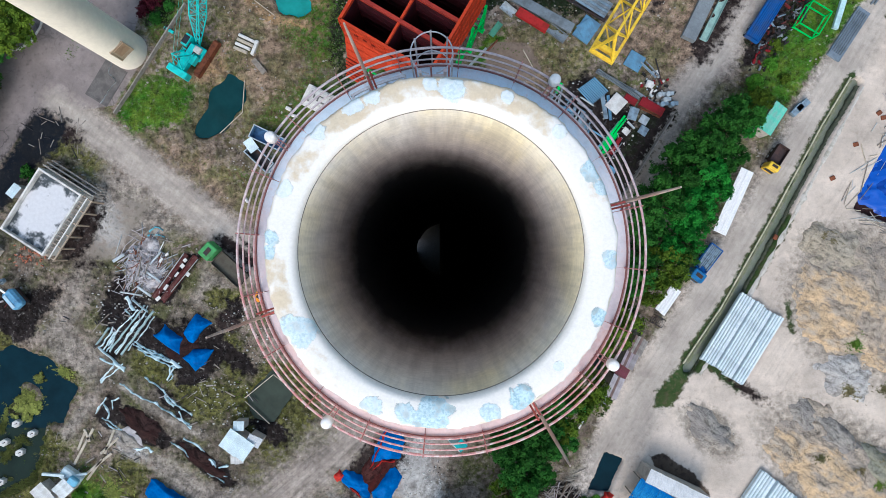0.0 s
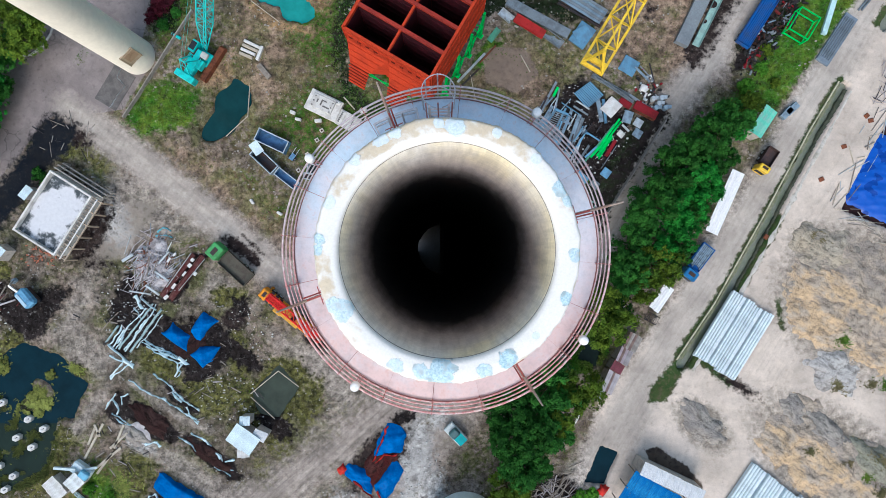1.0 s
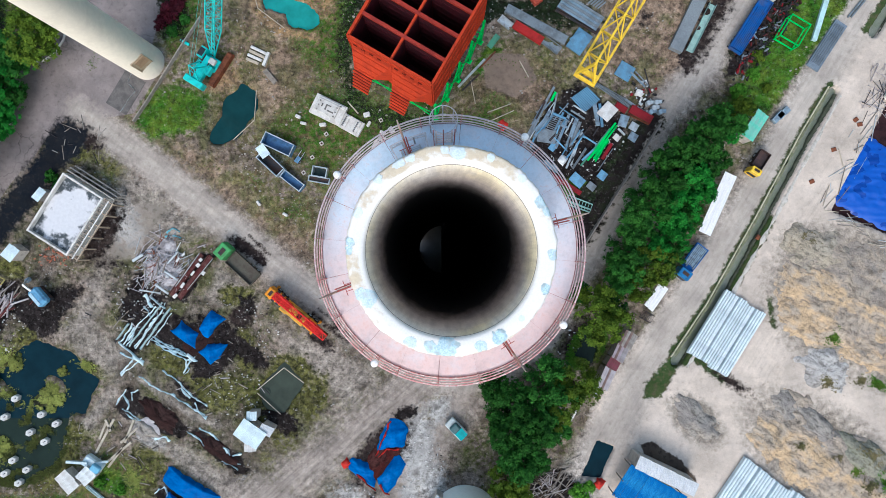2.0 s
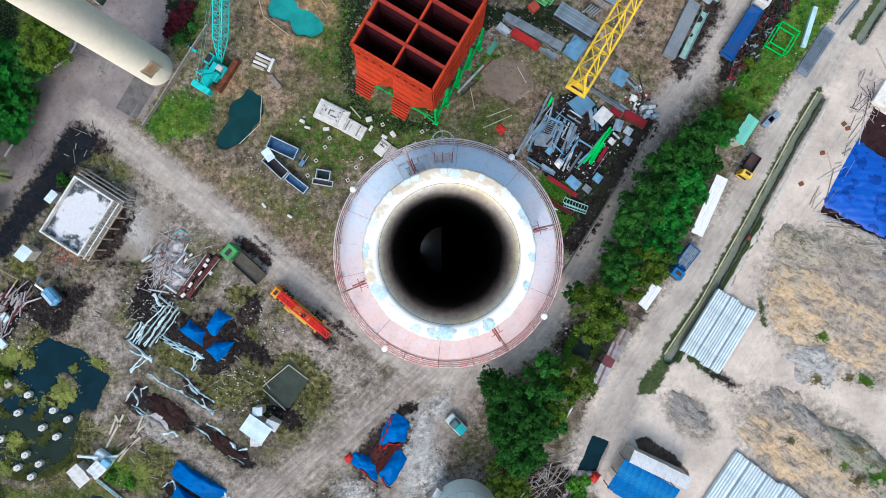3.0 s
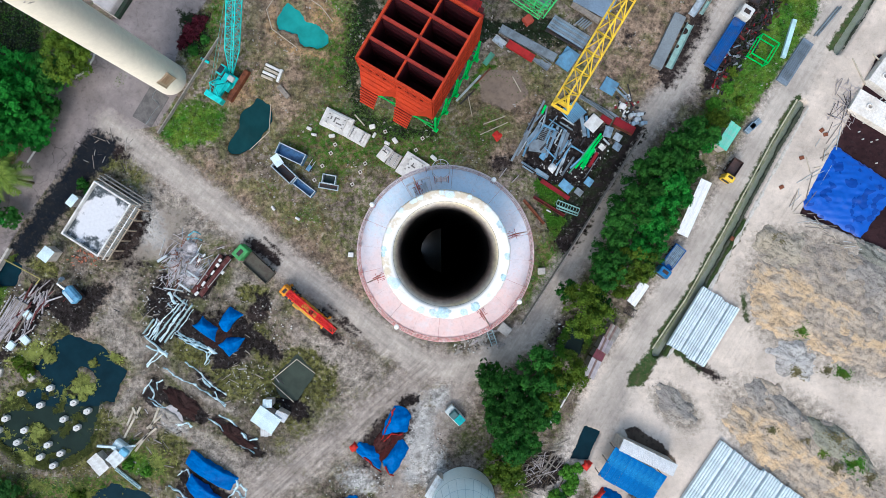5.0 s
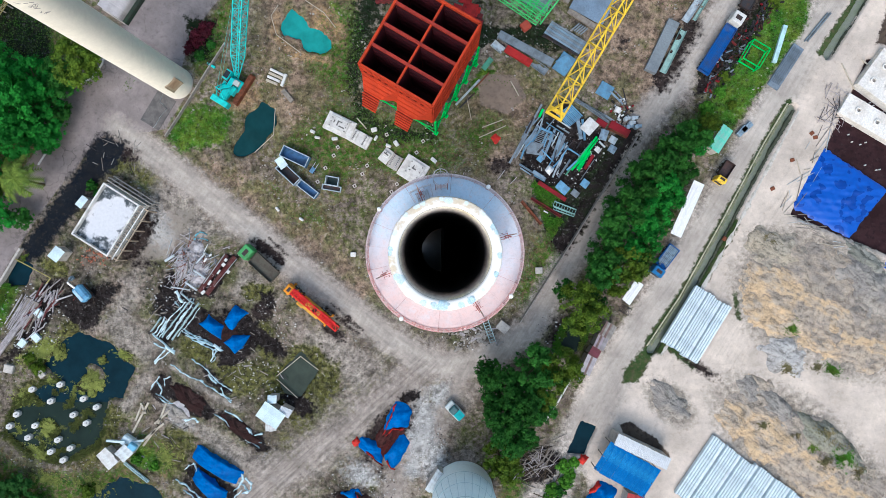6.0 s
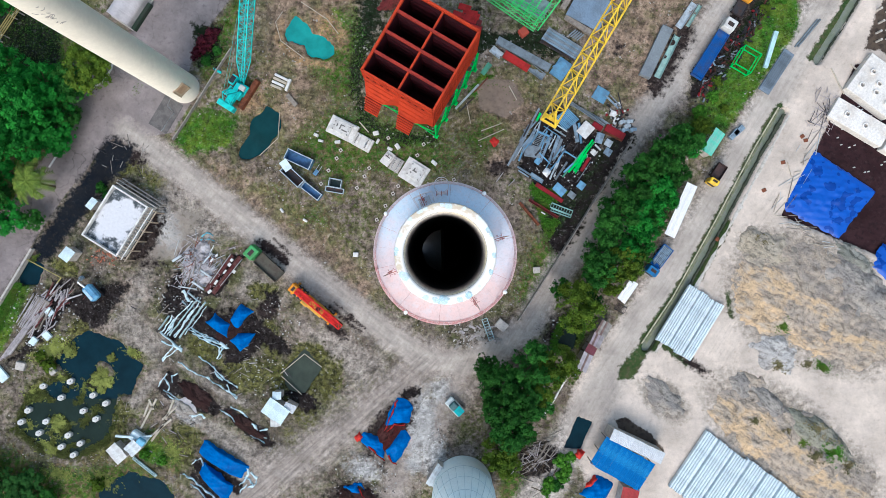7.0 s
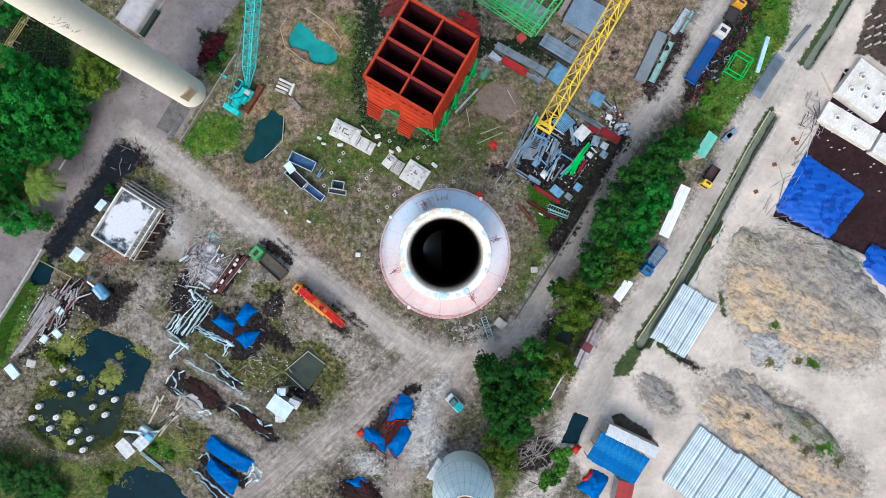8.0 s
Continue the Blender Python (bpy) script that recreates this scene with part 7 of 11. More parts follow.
# bushes
SHRUBS = {}
for kind, leaves in (("dark", LEAF), ("olive", LEAFOLIVE), ("lime", mat("bright bush leaves", (0.095, 0.25, 0.02), (0.045, 0.13, 0.015), 0.75, size=1.6, vary=0.5, bump=0.1)), ("marsh", mat("marsh bush leaves", (0.25, 0.28, 0.065), (0.12, 0.14, 0.035), 0.75, size=1.6, vary=0.5, bump=0.1)), ("red", mat("maroon leaves", (0.10, 0.018, 0.03), (0.05, 0.015, 0.02), 0.7, vary=0.35))):
    e = thing("bush", {"dark": "dense dark green bush on the ground", "olive": "low yellow-green bush on the ground", "lime": "low fresh green bush on the ground", "marsh": "dull olive bush standing in flooded ground", "red": "maroon-leaved bush beside the wall"}[kind], "bush", (0, 0, 0), 0, "bushes")
    r_ = random.Random(len(kind) * 5)
    stems, crown = bmesh.new(), bmesh.new()
    lobes = []
    for k in range(14):
        a, d = r_.uniform(0, 2 * math.pi), math.sqrt(r_.random()) * 0.75
        c = Vector((d * math.cos(a), d * math.sin(a), r_.uniform(0.15, 0.55) * (1.2 - d)))
        lobes.append((c, r_.uniform(0.16, 0.34)))
        tube(stems, [(0, 0, -0.05), c], [0.03, 0.012], 5)
    leaf_cloud(crown, lobes, 2600, 0.10, r_)
    part("stem", stems, BARK, e)
    part("crown", crown, leaves, e)
    SHRUBS[kind] = [e, False]


def shrub(kind, at, radius, rnd, z=0.0):
    slot = SHRUBS[kind]
    m = pose(at[0], at[1], z, 0, 0, rnd.uniform(0, 360))
    ob = slot[0] if not slot[1] else copy_thing(slot[0], m)
    slot[1] = True
    ob.matrix_basis = m @ Matrix.Diagonal((radius, radius, radius * (0.45 if kind == "marsh" else 1.0), 1))


for at, r, kind in (
    ((22, -35.9), 1.2, "lime"), ((20.6, -38.9), 1.6, "lime"), ((19.4, -40.9), 1.4, "dark"), ((20.1, -36.4), 1.5, "lime"), ((21.4, -37.9), 1.2, "lime"), ((18.4, -40.4), 1.5, "lime"), ((17.6, -41.9), 1.1, "lime"),
    ((44.1, 23.6), 1.5, "lime"), ((46.6, 26.1), 1.3, "lime"), ((42.1, 20.1), 1.5, "lime"), ((48.4, 24.1), 1.0, "olive"),
    ((58.1, 43.1), 1.5, "lime"), ((55.6, 41.1), 1.2, "olive"), ((-67.9, -19.9), 1.5, "olive"), ((-69.4, -18.4), 1.2, "olive"),
    ((-59.4, -40.4), 1.5, "olive"), ((-67.9, -42.9), 1.6, "lime"),
    ((-41.2, 35.6), 2.0, "red"), ((-40, 37.1), 1.6, "red"), ((-42.2, 33.6), 1.3, "red"), ((-38.9, 34.1), 1.0, "dark"), ((-40.6, 32.3), 1.1, "dark"), ((-58.9, 10.6), 1.2, "dark"), ((-57.9, 9.1), 0.9, "dark"), ((47.1, 28.6), 1.2, "olive"), ((-51.4, -35.4), 1.2, "lime"), ((-48.4, -36.4), 1.0, "lime"),
):
    shrub(kind, at, r, rnd)

# low bushes standing in the flooded ground
for at, r, kind in (
    ((-59.5, -21.9), 1.5, "marsh"),
    ((-58.4, -22.8), 1.6, "marsh"),
    ((-60.7, -23.3), 1.4, "marsh"),
    ((-59.1, -24), 1.2, "marsh"),
    ((-64.6, -17.4), 1.6, "marsh"),
    ((-66.6, -15.8), 1.9, "marsh"),
    ((-66.8, -30.1), 1.8, "marsh"),
    ((-57.3, -18.8), 1.0, "marsh"),
    ((-60.2, -35.8), 1.2, "marsh"),
    ((-67.7, -34.9), 1.6, "marsh"),
):
    shrub(kind, at, r, rnd, -0.4)

# coconut palm at the roadside
palm = thing("palm_tree", "coconut palm with long yellow-green fronds", "palm", (-66.98, 10.76, 7)[:2])
bm = bmesh.new()
tube(bm, [(0, 0, -0.1), (0.15, 0.1, 3), (0.05, 0.2, 6.6)], [0.22, 0.16, 0.13], 8)
part("trunk", bm, BARK, palm)
rnd = random.Random(12)
FROND = mat("palm frond", (0.14, 0.20, 0.03), (0.06, 0.11, 0.02), 0.6, vary=0.4)
for k in range(14):
    a = 25.7 * k + rnd.uniform(-7, 7)
    lift, reach = rnd.uniform(-0.2, 0.7), rnd.uniform(3.0, 4.2)
    bm = bmesh.new()
    spine = [Vector((0.05, 0.2, 6.6)) + Vector((math.cos(radians(a)) * reach * f, math.sin(radians(a)) * reach * f, lift * math.sin(f * 2.2) * 1.4 - rnd.uniform(1.0, 2.2) * f * f)) for f in (0, 0.2, 0.4, 0.6, 0.8, 1.0)]
    tube(bm, spine, [0.05, 0.04, 0.035, 0.03, 0.02, 0.01], 4)
    side = Vector((-math.sin(radians(a)), math.cos(radians(a)), 0))
    for i in range(5):
        for j in range(4):
            p = spine[i].lerp(spine[i + 1], j / 4)
            d = (spine[i + 1] - spine[i]).normalized()
            ln_ = 0.95 * (1 - abs((i + j / 4) / 5 - 0.45))
            for s in (-1, 1):
                tip = p + side * (s * ln_) + d * (ln_ * 0.6) - Vector((0, 0, 0.18))
                bm.faces.new([bm.verts.new(q) for q in (p - d * 0.12, p + d * 0.13, tip)])
    part("frond", bm, FROND, palm)


# ---- weeds and grass tufts, stones: too many to count ----
def scatter_tufts(name, zone_mask, count, size, material, label, seed, kind="grass"):
    rnd = np.random.RandomState(seed)
    flat = np.where((zone_mask.ravel() > 0.55) & inner.ravel() & (ponds.ravel() < 0.3) & (drain.ravel() < 0.2) & (black.ravel() < 0.45))[0]
    pick = flat[rnd.randint(0, len(flat), count)]
    verts, faces = [], []
    X, Y, Z = GX.ravel()[pick], GY.ravel()[pick], GZ.ravel()[pick]
    for x, y, z in zip(X, Y, Z):
        if math.hypot(x, y) < 3.5:
            continue
        x, y = x + rnd.uniform(-0.3, 0.3), y + rnd.uniform(-0.3, 0.3)
        for _ in range(4):
            a, k = rnd.uniform(0, 2 * math.pi), size * rnd.uniform(0.5, 1.3)
            c, s = math.cos(a), math.sin(a)
            n = len(verts)
            verts += [(x - s * k * 0.22, y + c * k * 0.22, z - 0.02), (x + s * k * 0.22, y - c * k * 0.22, z - 0.02), (x + c * k * 0.9, y + s * k * 0.9, z + k * 0.7)]
            faces.append((n, n + 1, n + 2))
    me = bpy.data.meshes.new(name)
    me.from_pydata(verts, [], faces)
    me.materials.append(material)
    return tagged(new(name, me), label, kind, kind="stuff")


patchy = np.array([1.0 if noise.noise((x * 0.16, y * 0.16, 17.0)) + 0.6 * noise.noise((x * 0.7, y * 0.7, 12.0)) > 0.22 else 0.0 for x, y in zip(GX.ravel(), GY.ravel())]).reshape(GX.shape)
GRASS = mat("grass blades", (0.06, 0.16, 0.013), (0.13, 0.145, 0.03), 0.7, size=4.0, vary=0.4, bump=0.05)
DRYGRASS = mat("dry grass blades", (0.20, 0.165, 0.085), (0.11, 0.12, 0.045), 0.8, size=4.0, vary=0.4, bump=0.05)
scatter_tufts("grass", grass, 26000, 0.15, GRASS, "short green grass and weeds over the yard", 1)
open_soil = np.clip(1 - union(asphalt, sand, dirt_road, mud, black, wet, packed * 0.7, grass * 0.5, ponds), 0, 1)
scatter_tufts("weeds", np.clip(banks - 0.5 * sand, 0, 1), 5000, 0.3, GRASS, "green weeds along the banks of the drain", 21, "weeds")
weedy = open_soil * np.array([1.0 if noise.noise((x * 0.09, y * 0.09, 7.0)) + 0.5 * noise.noise((x * 0.4, y * 0.4, 2.0)) > 0.08 else 0.0 for x, y in zip(GX.ravel(), GY.ravel())]).reshape(GX.shape)
scatter_tufts("weeds", np.clip(marsh * 2 * (marsh_depth < 0.4) * (wander > -0.05), 0, 1), 7000, 0.2, MARSHWEED, "olive marsh weeds between footings", 8, "weeds")
scatter_tufts("weeds", weedy * patchy, 9000, 0.16, DRYGRASS, "dry weeds scattered over bare soil", 2, "weeds")
scatter_tufts("weeds", union(islands, weedy * 0.56), 5000, 0.2, LEAFOLIVE, "yellow-green weeds on wet ground", 4, "weeds")


def scatter_stones(name, zone_mask, count, size, material, label, seed):
    rnd = np.random.RandomState(seed)
    flat = np.where((zone_mask.ravel() > 0.55) & inner.ravel() & (ponds.ravel() < 0.2) & (drain.ravel() < 0.1))[0]
    pick = flat[rnd.randint(0, len(flat), count)]
    verts, faces = [], []
    for x, y, z in zip(GX.ravel()[pick], GY.ravel()[pick], GZ.ravel()[pick]):
        x, y = x + rnd.uniform(-0.3, 0.3), y + rnd.uniform(-0.3, 0.3)
        k = size * rnd.uniform(0.3, 1.0) ** 2 + 0.04
        a = rnd.uniform(0, 6.28)
        n = len(verts)
        sx, sy = k * rnd.uniform(0.6, 1.5), k * rnd.uniform(0.6, 1.2)
        for i in range(5):
            b = a + i * 1.2566
            verts.append((x + sx * math.cos(b), y + sy * math.sin(b), z - 0.02))
        for i in range(5):
            b = a + i * 1.2566 + 0.2
            verts.append((x + sx * 0.65 * math.cos(b), y + sy * 0.65 * math.sin(b), z + k * rnd.uniform(0.5, 0.8)))
        faces += [(n + i, n + (i + 1) % 5, n + 5 + (i + 1) % 5, n + 5 + i) for i in range(5)] + [tuple(n + 5 + i for i in range(5))]
    me = bpy.data.meshes.new(name)
    me.from_pydata(verts, [], faces)
    me.materials.append(material)
    return tagged(new(name, me), label, "stones", kind="stuff")


scatter_stones("stones", open_soil * patchy, 3600, 0.17, STONE, "loose grey stones and rubble on the yard", 5)
scatter_stones("stones", np.clip(mounds * 2 - 1, 0, 1), 1200, 0.16, STONE, "loose stones on sandy ground", 6)

litter = np.clip(union(blob((-3.9, -32.9), 4.0, 6.0, 0, 2.0), blob((-13.4, -39.9), 6.0, 4.0, 0, 2.0), blob((-30.4, -22.4), 6.0, 4.0, -30, 2.0), blob((-28.4, -11.9), 4.0, 3.0, 0, 2.0), blob((-45.4, -7.9), 5.0, 6.0, 0, 2.0), blob((4.1, -14.9), 5.0, 2.0, 0, 1.0), blob((18.6, -13.4), 2.5, 3.0, 0, 1.0), blob((57.6, -18.1), 4.0, 3.0, 0, 1.0), blob((-69.4, -11.9), 7.0, 6.0, 0, 2.0), blob((20.6, 17.1), 7.0, 7.0, 0, 2.0)) - asphalt, 0, 1)
scatter_stones("debris_bits", litter, 1000, 0.14, mat("broken pale plaster", (0.62, 0.62, 0.60), (0.4, 0.39, 0.37), 0.8, vary=0.3), "scattered pale bits of plaster and plastic", 15)
scatter_stones("debris_bits", litter * (pale < 0.4), 800, 0.11, mat("dark oily lumps", (0.035, 0.03, 0.03), (0.07, 0.06, 0.055), 0.8, vary=0.3), "scattered dark oily lumps of soil", 16)


# ---- vehicles ----
def wheel(parent, x, y, r=0.45, w=0.3):
    bm = bmesh.new()
    tube(bm, [(x, y - w / 2, r), (x, y + w / 2, r)], r, 14)
    tyre = part("wheel", bm, RUBBER, parent)
    bm = bmesh.new()
    tube(bm, [(x, y - w / 2 - 0.02, r), (x, y + w / 2 + 0.02, r)], r * 0.5, 10)
    part("rim", bm, PALESTEEL, tyre)


def cab(parent, x, w, length, h, material):
    bm = bmesh.new()
    box(bm, (length, w, h), (x, 0, 0.55), bevel=0.12, taper=0.94)
    c = part("cab", bm, material, parent)
    bm = bmesh.new()
    bar(bm, (x + length / 2 + 0.02, 0, 1.1), (x + length / 2 - 0.10, 0, 0.55 + h - 0.1), w * 0.8, 0.04, up=(1, 0, 0))
    part("windscreen", bm, GLASS, c)
    bm = bmesh.new()
    box(bm, (length * 0.35, w * 0.5, 0.05), (x - 0.05, 0, 0.55 + h - 0.02))
    part("roof_vent", bm, DARKSTEEL, c)
    return c


def truck(label, at, turn, length, width, paint, bed, load=None, boards=0.5, name="truck", sided=True):
    e = thing(name, label, "truck", at, turn)
    bm = bmesh.new()
    for s in (-0.45, 0.45):
        bar(bm, (-length / 2, s, 0.75), (length / 2 - 0.4, s, 0.75), 0.12, 0.25)
    part("chassis", bm, DARKSTEEL, e)
    cl = min(2.0, length * 0.26)
    cab(e, length / 2 - cl / 2, width, cl, 1.9, paint)
    bl = length - cl - 0.25
    bx = -length / 2 + bl / 2
    bm = bmesh.new()
    box(bm, (bl, width, 0.14), (bx, 0, 0.95))
    part("bed", bm, bed, e)
    if sided:
        for sx, sy, px, py in ((bl, 0.07, bx, width / 2 - 0.035), (bl, 0.07, bx, -width / 2 + 0.035), (0.07, width - 0.16, bx - bl / 2 + 0.035, 0), (0.07, width - 0.16, bx + bl / 2 - 0.035, 0)):
            bm = bmesh.new()
            box(bm, (sx, sy, boards), (px, py, 1.09))
            part("side_board", bm, bed, e)
    if load:
        r = random.Random(int(length * 100))
        for k in range(7):
            bm = bmesh.new()
            y = -width / 2 + 0.25 + (width - 0.5) * k / 6
            bar(bm, (bx - bl * 0.46, y, 1.25 + r.uniform(0, 0.12)), (bx + bl * r.uniform(0.3, 0.46), y + r.uniform(-0.05, 0.05), 1.25 + r.uniform(0, 0.15)), (width - 0.5) / 7 - 0.03, 0.22)
            part("load_bar", bm, load, e)
    for x in (length / 2 - cl * 0.6, -length / 2 + 0.9, -length / 2 + 1.9):
        for y in (-width / 2 + 0.2, width / 2 - 0.2):
            wheel(e, x, y)
    return e


DEEPBLUE = mat("deep blue paint", (0.02, 0.11, 0.38), (0.06, 0.08, 0.16), 0.5, size=1.5)
truck("long flatbed truck with a blue bed and white cab", (46.1, 33.9), heading((43, 28.6), (49.9, 39.5)), 11.2, 2.1, WHITE, DEEPBLUE, DEEPBLUE, 0.45)
truck("small yellow tractor unit parked ahead of the flatbed", (51, 41.4), 60, 3.8, 2.0, mat("amber paint", (0.75, 0.36, 0.03), (0.5, 0.25, 0.03), 0.5), DARKSTEEL, None, 0.2)
truck("yellow dump truck with a dark empty body", (46.6, 12.5), heading((47.8, 14.3), (45.6, 10.9)), 4.0, 1.7, YELLOWPAINT, mat("dark dump body", (0.06, 0.045, 0.045), (0.1, 0.06, 0.05), 0.7), None, 0.6)
truck("blue flatbed truck loaded with scrap beside the awning", (36.7, -2.1), heading((38.4, 0.1), (34.9, -4.5)), 5.8, 2.0, BLUEPAINT, mat("bright blue bed", (0.03, 0.15, 0.50), (0.05, 0.08, 0.2), 0.5), STEEL, 0.4)
truck("old green lorry with an empty mud-stained bed", (-30.4, -2.4), heading((-27.9, -4.7), (-32.8, -0.2)), 7.2, 2.3, mat("lorry green", (0.10, 0.36, 0.12), (0.08, 0.2, 0.08), 0.55), mat("muddy bed", (0.10, 0.095, 0.075), (0.07, 0.05, 0.045), 0.8), None, 0.5)

rig = thing("mobile_crane", "orange truck crane with its red lattice boom folded down", "crane", (-22.3, -9.3), heading((-17.8, -13.1), (-26.7, -5.6)))
bm = bmesh.new()
box(bm, (8.6, 1.6, 0.8), (0.2, 0, 0.6), bevel=0.08)
part("carrier", bm, ORANGEPAINT, rig)
cab(rig, 4.0, 1.6, 1.3, 1.5, ORANGEPAINT)
for k in range(3):
    bm = bmesh.new()
    box(bm, (0.5, 1.86, 0.06), (3.2 - k * 0.8, 0, 1.41))
    part("deck_plate", bm, DARKSTEEL, rig)
bm = bmesh.new()
box(bm, (3.0, 1.7, 1.2), (-1.2, -0.1, 1.4), bevel=0.1)
part("turret", bm, mat("ochre paint", (0.62, 0.36, 0.05), (0.2, 0.13, 0.05), 0.6), rig)
bm = bmesh.new()
lattice(bm, (3.2, -0.4, 2.95), (-6.4, -0.4, 2.75), 0.9, 0.8, 13, 0.15, 0.09)
box(bm, (9.4, 0.6, 0.1), (-1.6, -0.4, 2.45))
part("boom", bm, mat("bright red boom", (0.72, 0.035, 0.03), (0.45, 0.03, 0.025), 0.5), rig)
bm = bmesh.new()
box(bm, (1.3, 0.7, 1.2), (0.9, 0.55, 1.41), bevel=0.08)
part("operator_cab", bm, mat("ochre paint", (0, 0, 0)), rig)
bm = bmesh.new()
tube(bm, [(-1.6, -0.8, 2.75), (-1.6, 0.0, 2.75)], 0.35, 12)
part("winch_drum", bm, DARKSTEEL, rig)
bm = bmesh.new()
box(bm, (0.9, 1.2, 0.7), (-6.0, -0.4, 2.3), bevel=0.06)
part("boom_head", bm, RUST, rig)
for x in (3.4, 2.2, -2.4, -3.6):
    for y in (-0.78, 0.78):
        wheel(rig, x, y, 0.5, 0.35)
for x in (3.9, -4.2):
    for s in (-1, 1):
        bm = bmesh.new()
        bar(bm, (x, s * 0.8, 0.7), (x, s * 1.05, 0.7), 0.2)
        box(bm, (0.35, 0.3, 0.7), (x, s * 1.05, 0.0))
        part("outrigger", bm, ORANGEPAINT, rig)

loader = thing("excavator", "blue site excavator standing on oily ground", "excavator", (-59.8, -7.4), heading((-58.6, -8.9), (-61.2, -5.9)))
bm = bmesh.new()
box(bm, (2.9, 1.75, 1.2), (0, 0, 0.7), bevel=0.3)
part("body", bm, mat("washed blue paint", (0.16, 0.36, 0.56), (0.08, 0.16, 0.28), 0.5), loader)
for s in (-0.65, 0.65):
    bm = bmesh.new()
    box(bm, (2.9, 0.45, 0.75), (0, s, 0.0), bevel=0.2)
    part("track", bm, DARKSTEEL, loader)
bm = bmesh.new()
bar(bm, (1.1, 0.1, 1.6), (2.5, 0.1, 2.2), 0.28)
bar(bm, (2.5, 0.1, 2.2), (3.3, 0.1, 0.8), 0.24)
part("arm", bm, PALESTEEL, loader)
bm = bmesh.new()
box(bm, (0.7, 1.0, 0.7), (3.3, 0.1, 0.3), bevel=0.15, taper=0.7)
part("bucket", bm, STEEL, loader)
bm = bmesh.new()
box(bm, (2.2, 0.5, 0.1), (-0.1, 0.4, 1.89), bevel=0.03)
part("hood", bm, mat("pale hood", (0.42, 0.58, 0.70), (0.3, 0.4, 0.5), 0.5), loader)

pick = thing("pickup", "small dusty white pickup with a teal bed cover on pale spoil", "pickup", (2, -27), heading((3.1, -28.1), (1, -25.9)))
bm = bmesh.new()
box(bm, (3.4, 1.7, 0.7), (0, 0, 0.4), bevel=0.12)
part("body", bm, mat("dusty white paint", (0.50, 0.56, 0.56), (0.30, 0.34, 0.34), 0.5), pick)
bm = bmesh.new()
box(bm, (1.3, 1.5, 0.65), (0.3, 0, 1.1), bevel=0.15, taper=0.85)
part("cabin", bm, mat("dull teal paint", (0.05, 0.13, 0.14), (0.03, 0.07, 0.08), 0.4), pick)
bm = bmesh.new()
box(bm, (1.5, 1.35, 0.12), (-0.95, 0, 1.08))
part("bed_cover", bm, mat("teal cloth", (0.05, 0.44, 0.46), (0.04, 0.28, 0.30), 0.5), pick)
for x in (-1.1, 1.1):
    for y in (-0.75, 0.75):
        wheel(pick, x, y, 0.34, 0.22)

pump = thing("dredge_pump", "pale blue pump rig with a jib among planks", "machine", (-52.2, -32.4), -35)
bm = bmesh.new()
box(bm, (3.0, 1.8, 1.1), (0, 0, 0), bevel=0.2)
part("body", bm, BLUESHEET, pump)
bm = bmesh.new()
box(bm, (1.4, 1.1, 0.7), (0.9, 0.2, 1.1), bevel=0.15)
part("engine_hood", bm, mat("light blue paint", (0.22, 0.50, 0.70), (0.2, 0.35, 0.5), 0.5), pump)
bm = bmesh.new()
bar(bm, (-0.6, 0, 1.2), (-3.2, -1.4, 1.5), 0.35)
bar(bm, (0.2, 0.6, 1.2), (1.6, 1.6, 0.6), 0.3)
part("jib", bm, BLUESHEET, pump)


# ---- open steel skips ----
def plate(corners, z, t, material, label="steel plate lying on scrap", name="steel_plate", group="scrap plates", tilt=0.0):
    a, b, c, d = corners
    L, W = (dist(a, b) + dist(c, d)) / 2, (dist(b, c) + dist(d, a)) / 2
    bm = bmesh.new()
    box(bm, (L, W, t), (0, 0, 0), bevel=min(0.02, t / 3))
    for s in (-0.45, 0.45):
        box(bm, (L * 0.98, 0.08, 0.05), (0, s * W, t))
    ob = obj(name, bm, material)
    m = mid(*corners)
    ob.matrix_basis = pose(m[0], m[1], z, tilt, 0, heading(a, b))
    return tagged(ob, label, "steel plate", group)


SKIPRIM = mat("worn pale rim", (0.42, 0.50, 0.56), (0.26, 0.30, 0.33), 0.5, size=0.4)


def skip(label, at, turn, L, W, H, paint, inside=DARKSTEEL):
    e = thing("skip", label, "skip", at, turn, "steel skips on the grass")
    for sx, sy, px, py in ((L, 0.1, 0, W / 2 - 0.05), (L, 0.1, 0, -W / 2 + 0.05), (0.1, W - 0.22, L / 2 - 0.05, 0), (0.1, W - 0.22, -L / 2 + 0.05, 0)):
        bm = bmesh.new()
        box(bm, (sx, sy, H), (px, py, 0))
        side_ = part("side", bm, paint, e)
        bm = bmesh.new()
        box(bm, (sx + 0.05, sy + 0.05, 0.08), (px, py, H + 0.003), bevel=0.02)
        part("rim", bm, SKIPRIM, side_)
    bm = bmesh.new()
    box(bm, (L - 0.22, W - 0.22, 0.15), (0, 0, 0.05))
    part("base", bm, inside, e)
    for k in (-1, 1):
        bm = bmesh.new()
        box(bm, (0.08, W + 0.1, H * 0.9), (k * L * 0.25, 0, 0.0))
        part("strap", bm, paint, e) if H < 0.4 else bm.free()
    return e


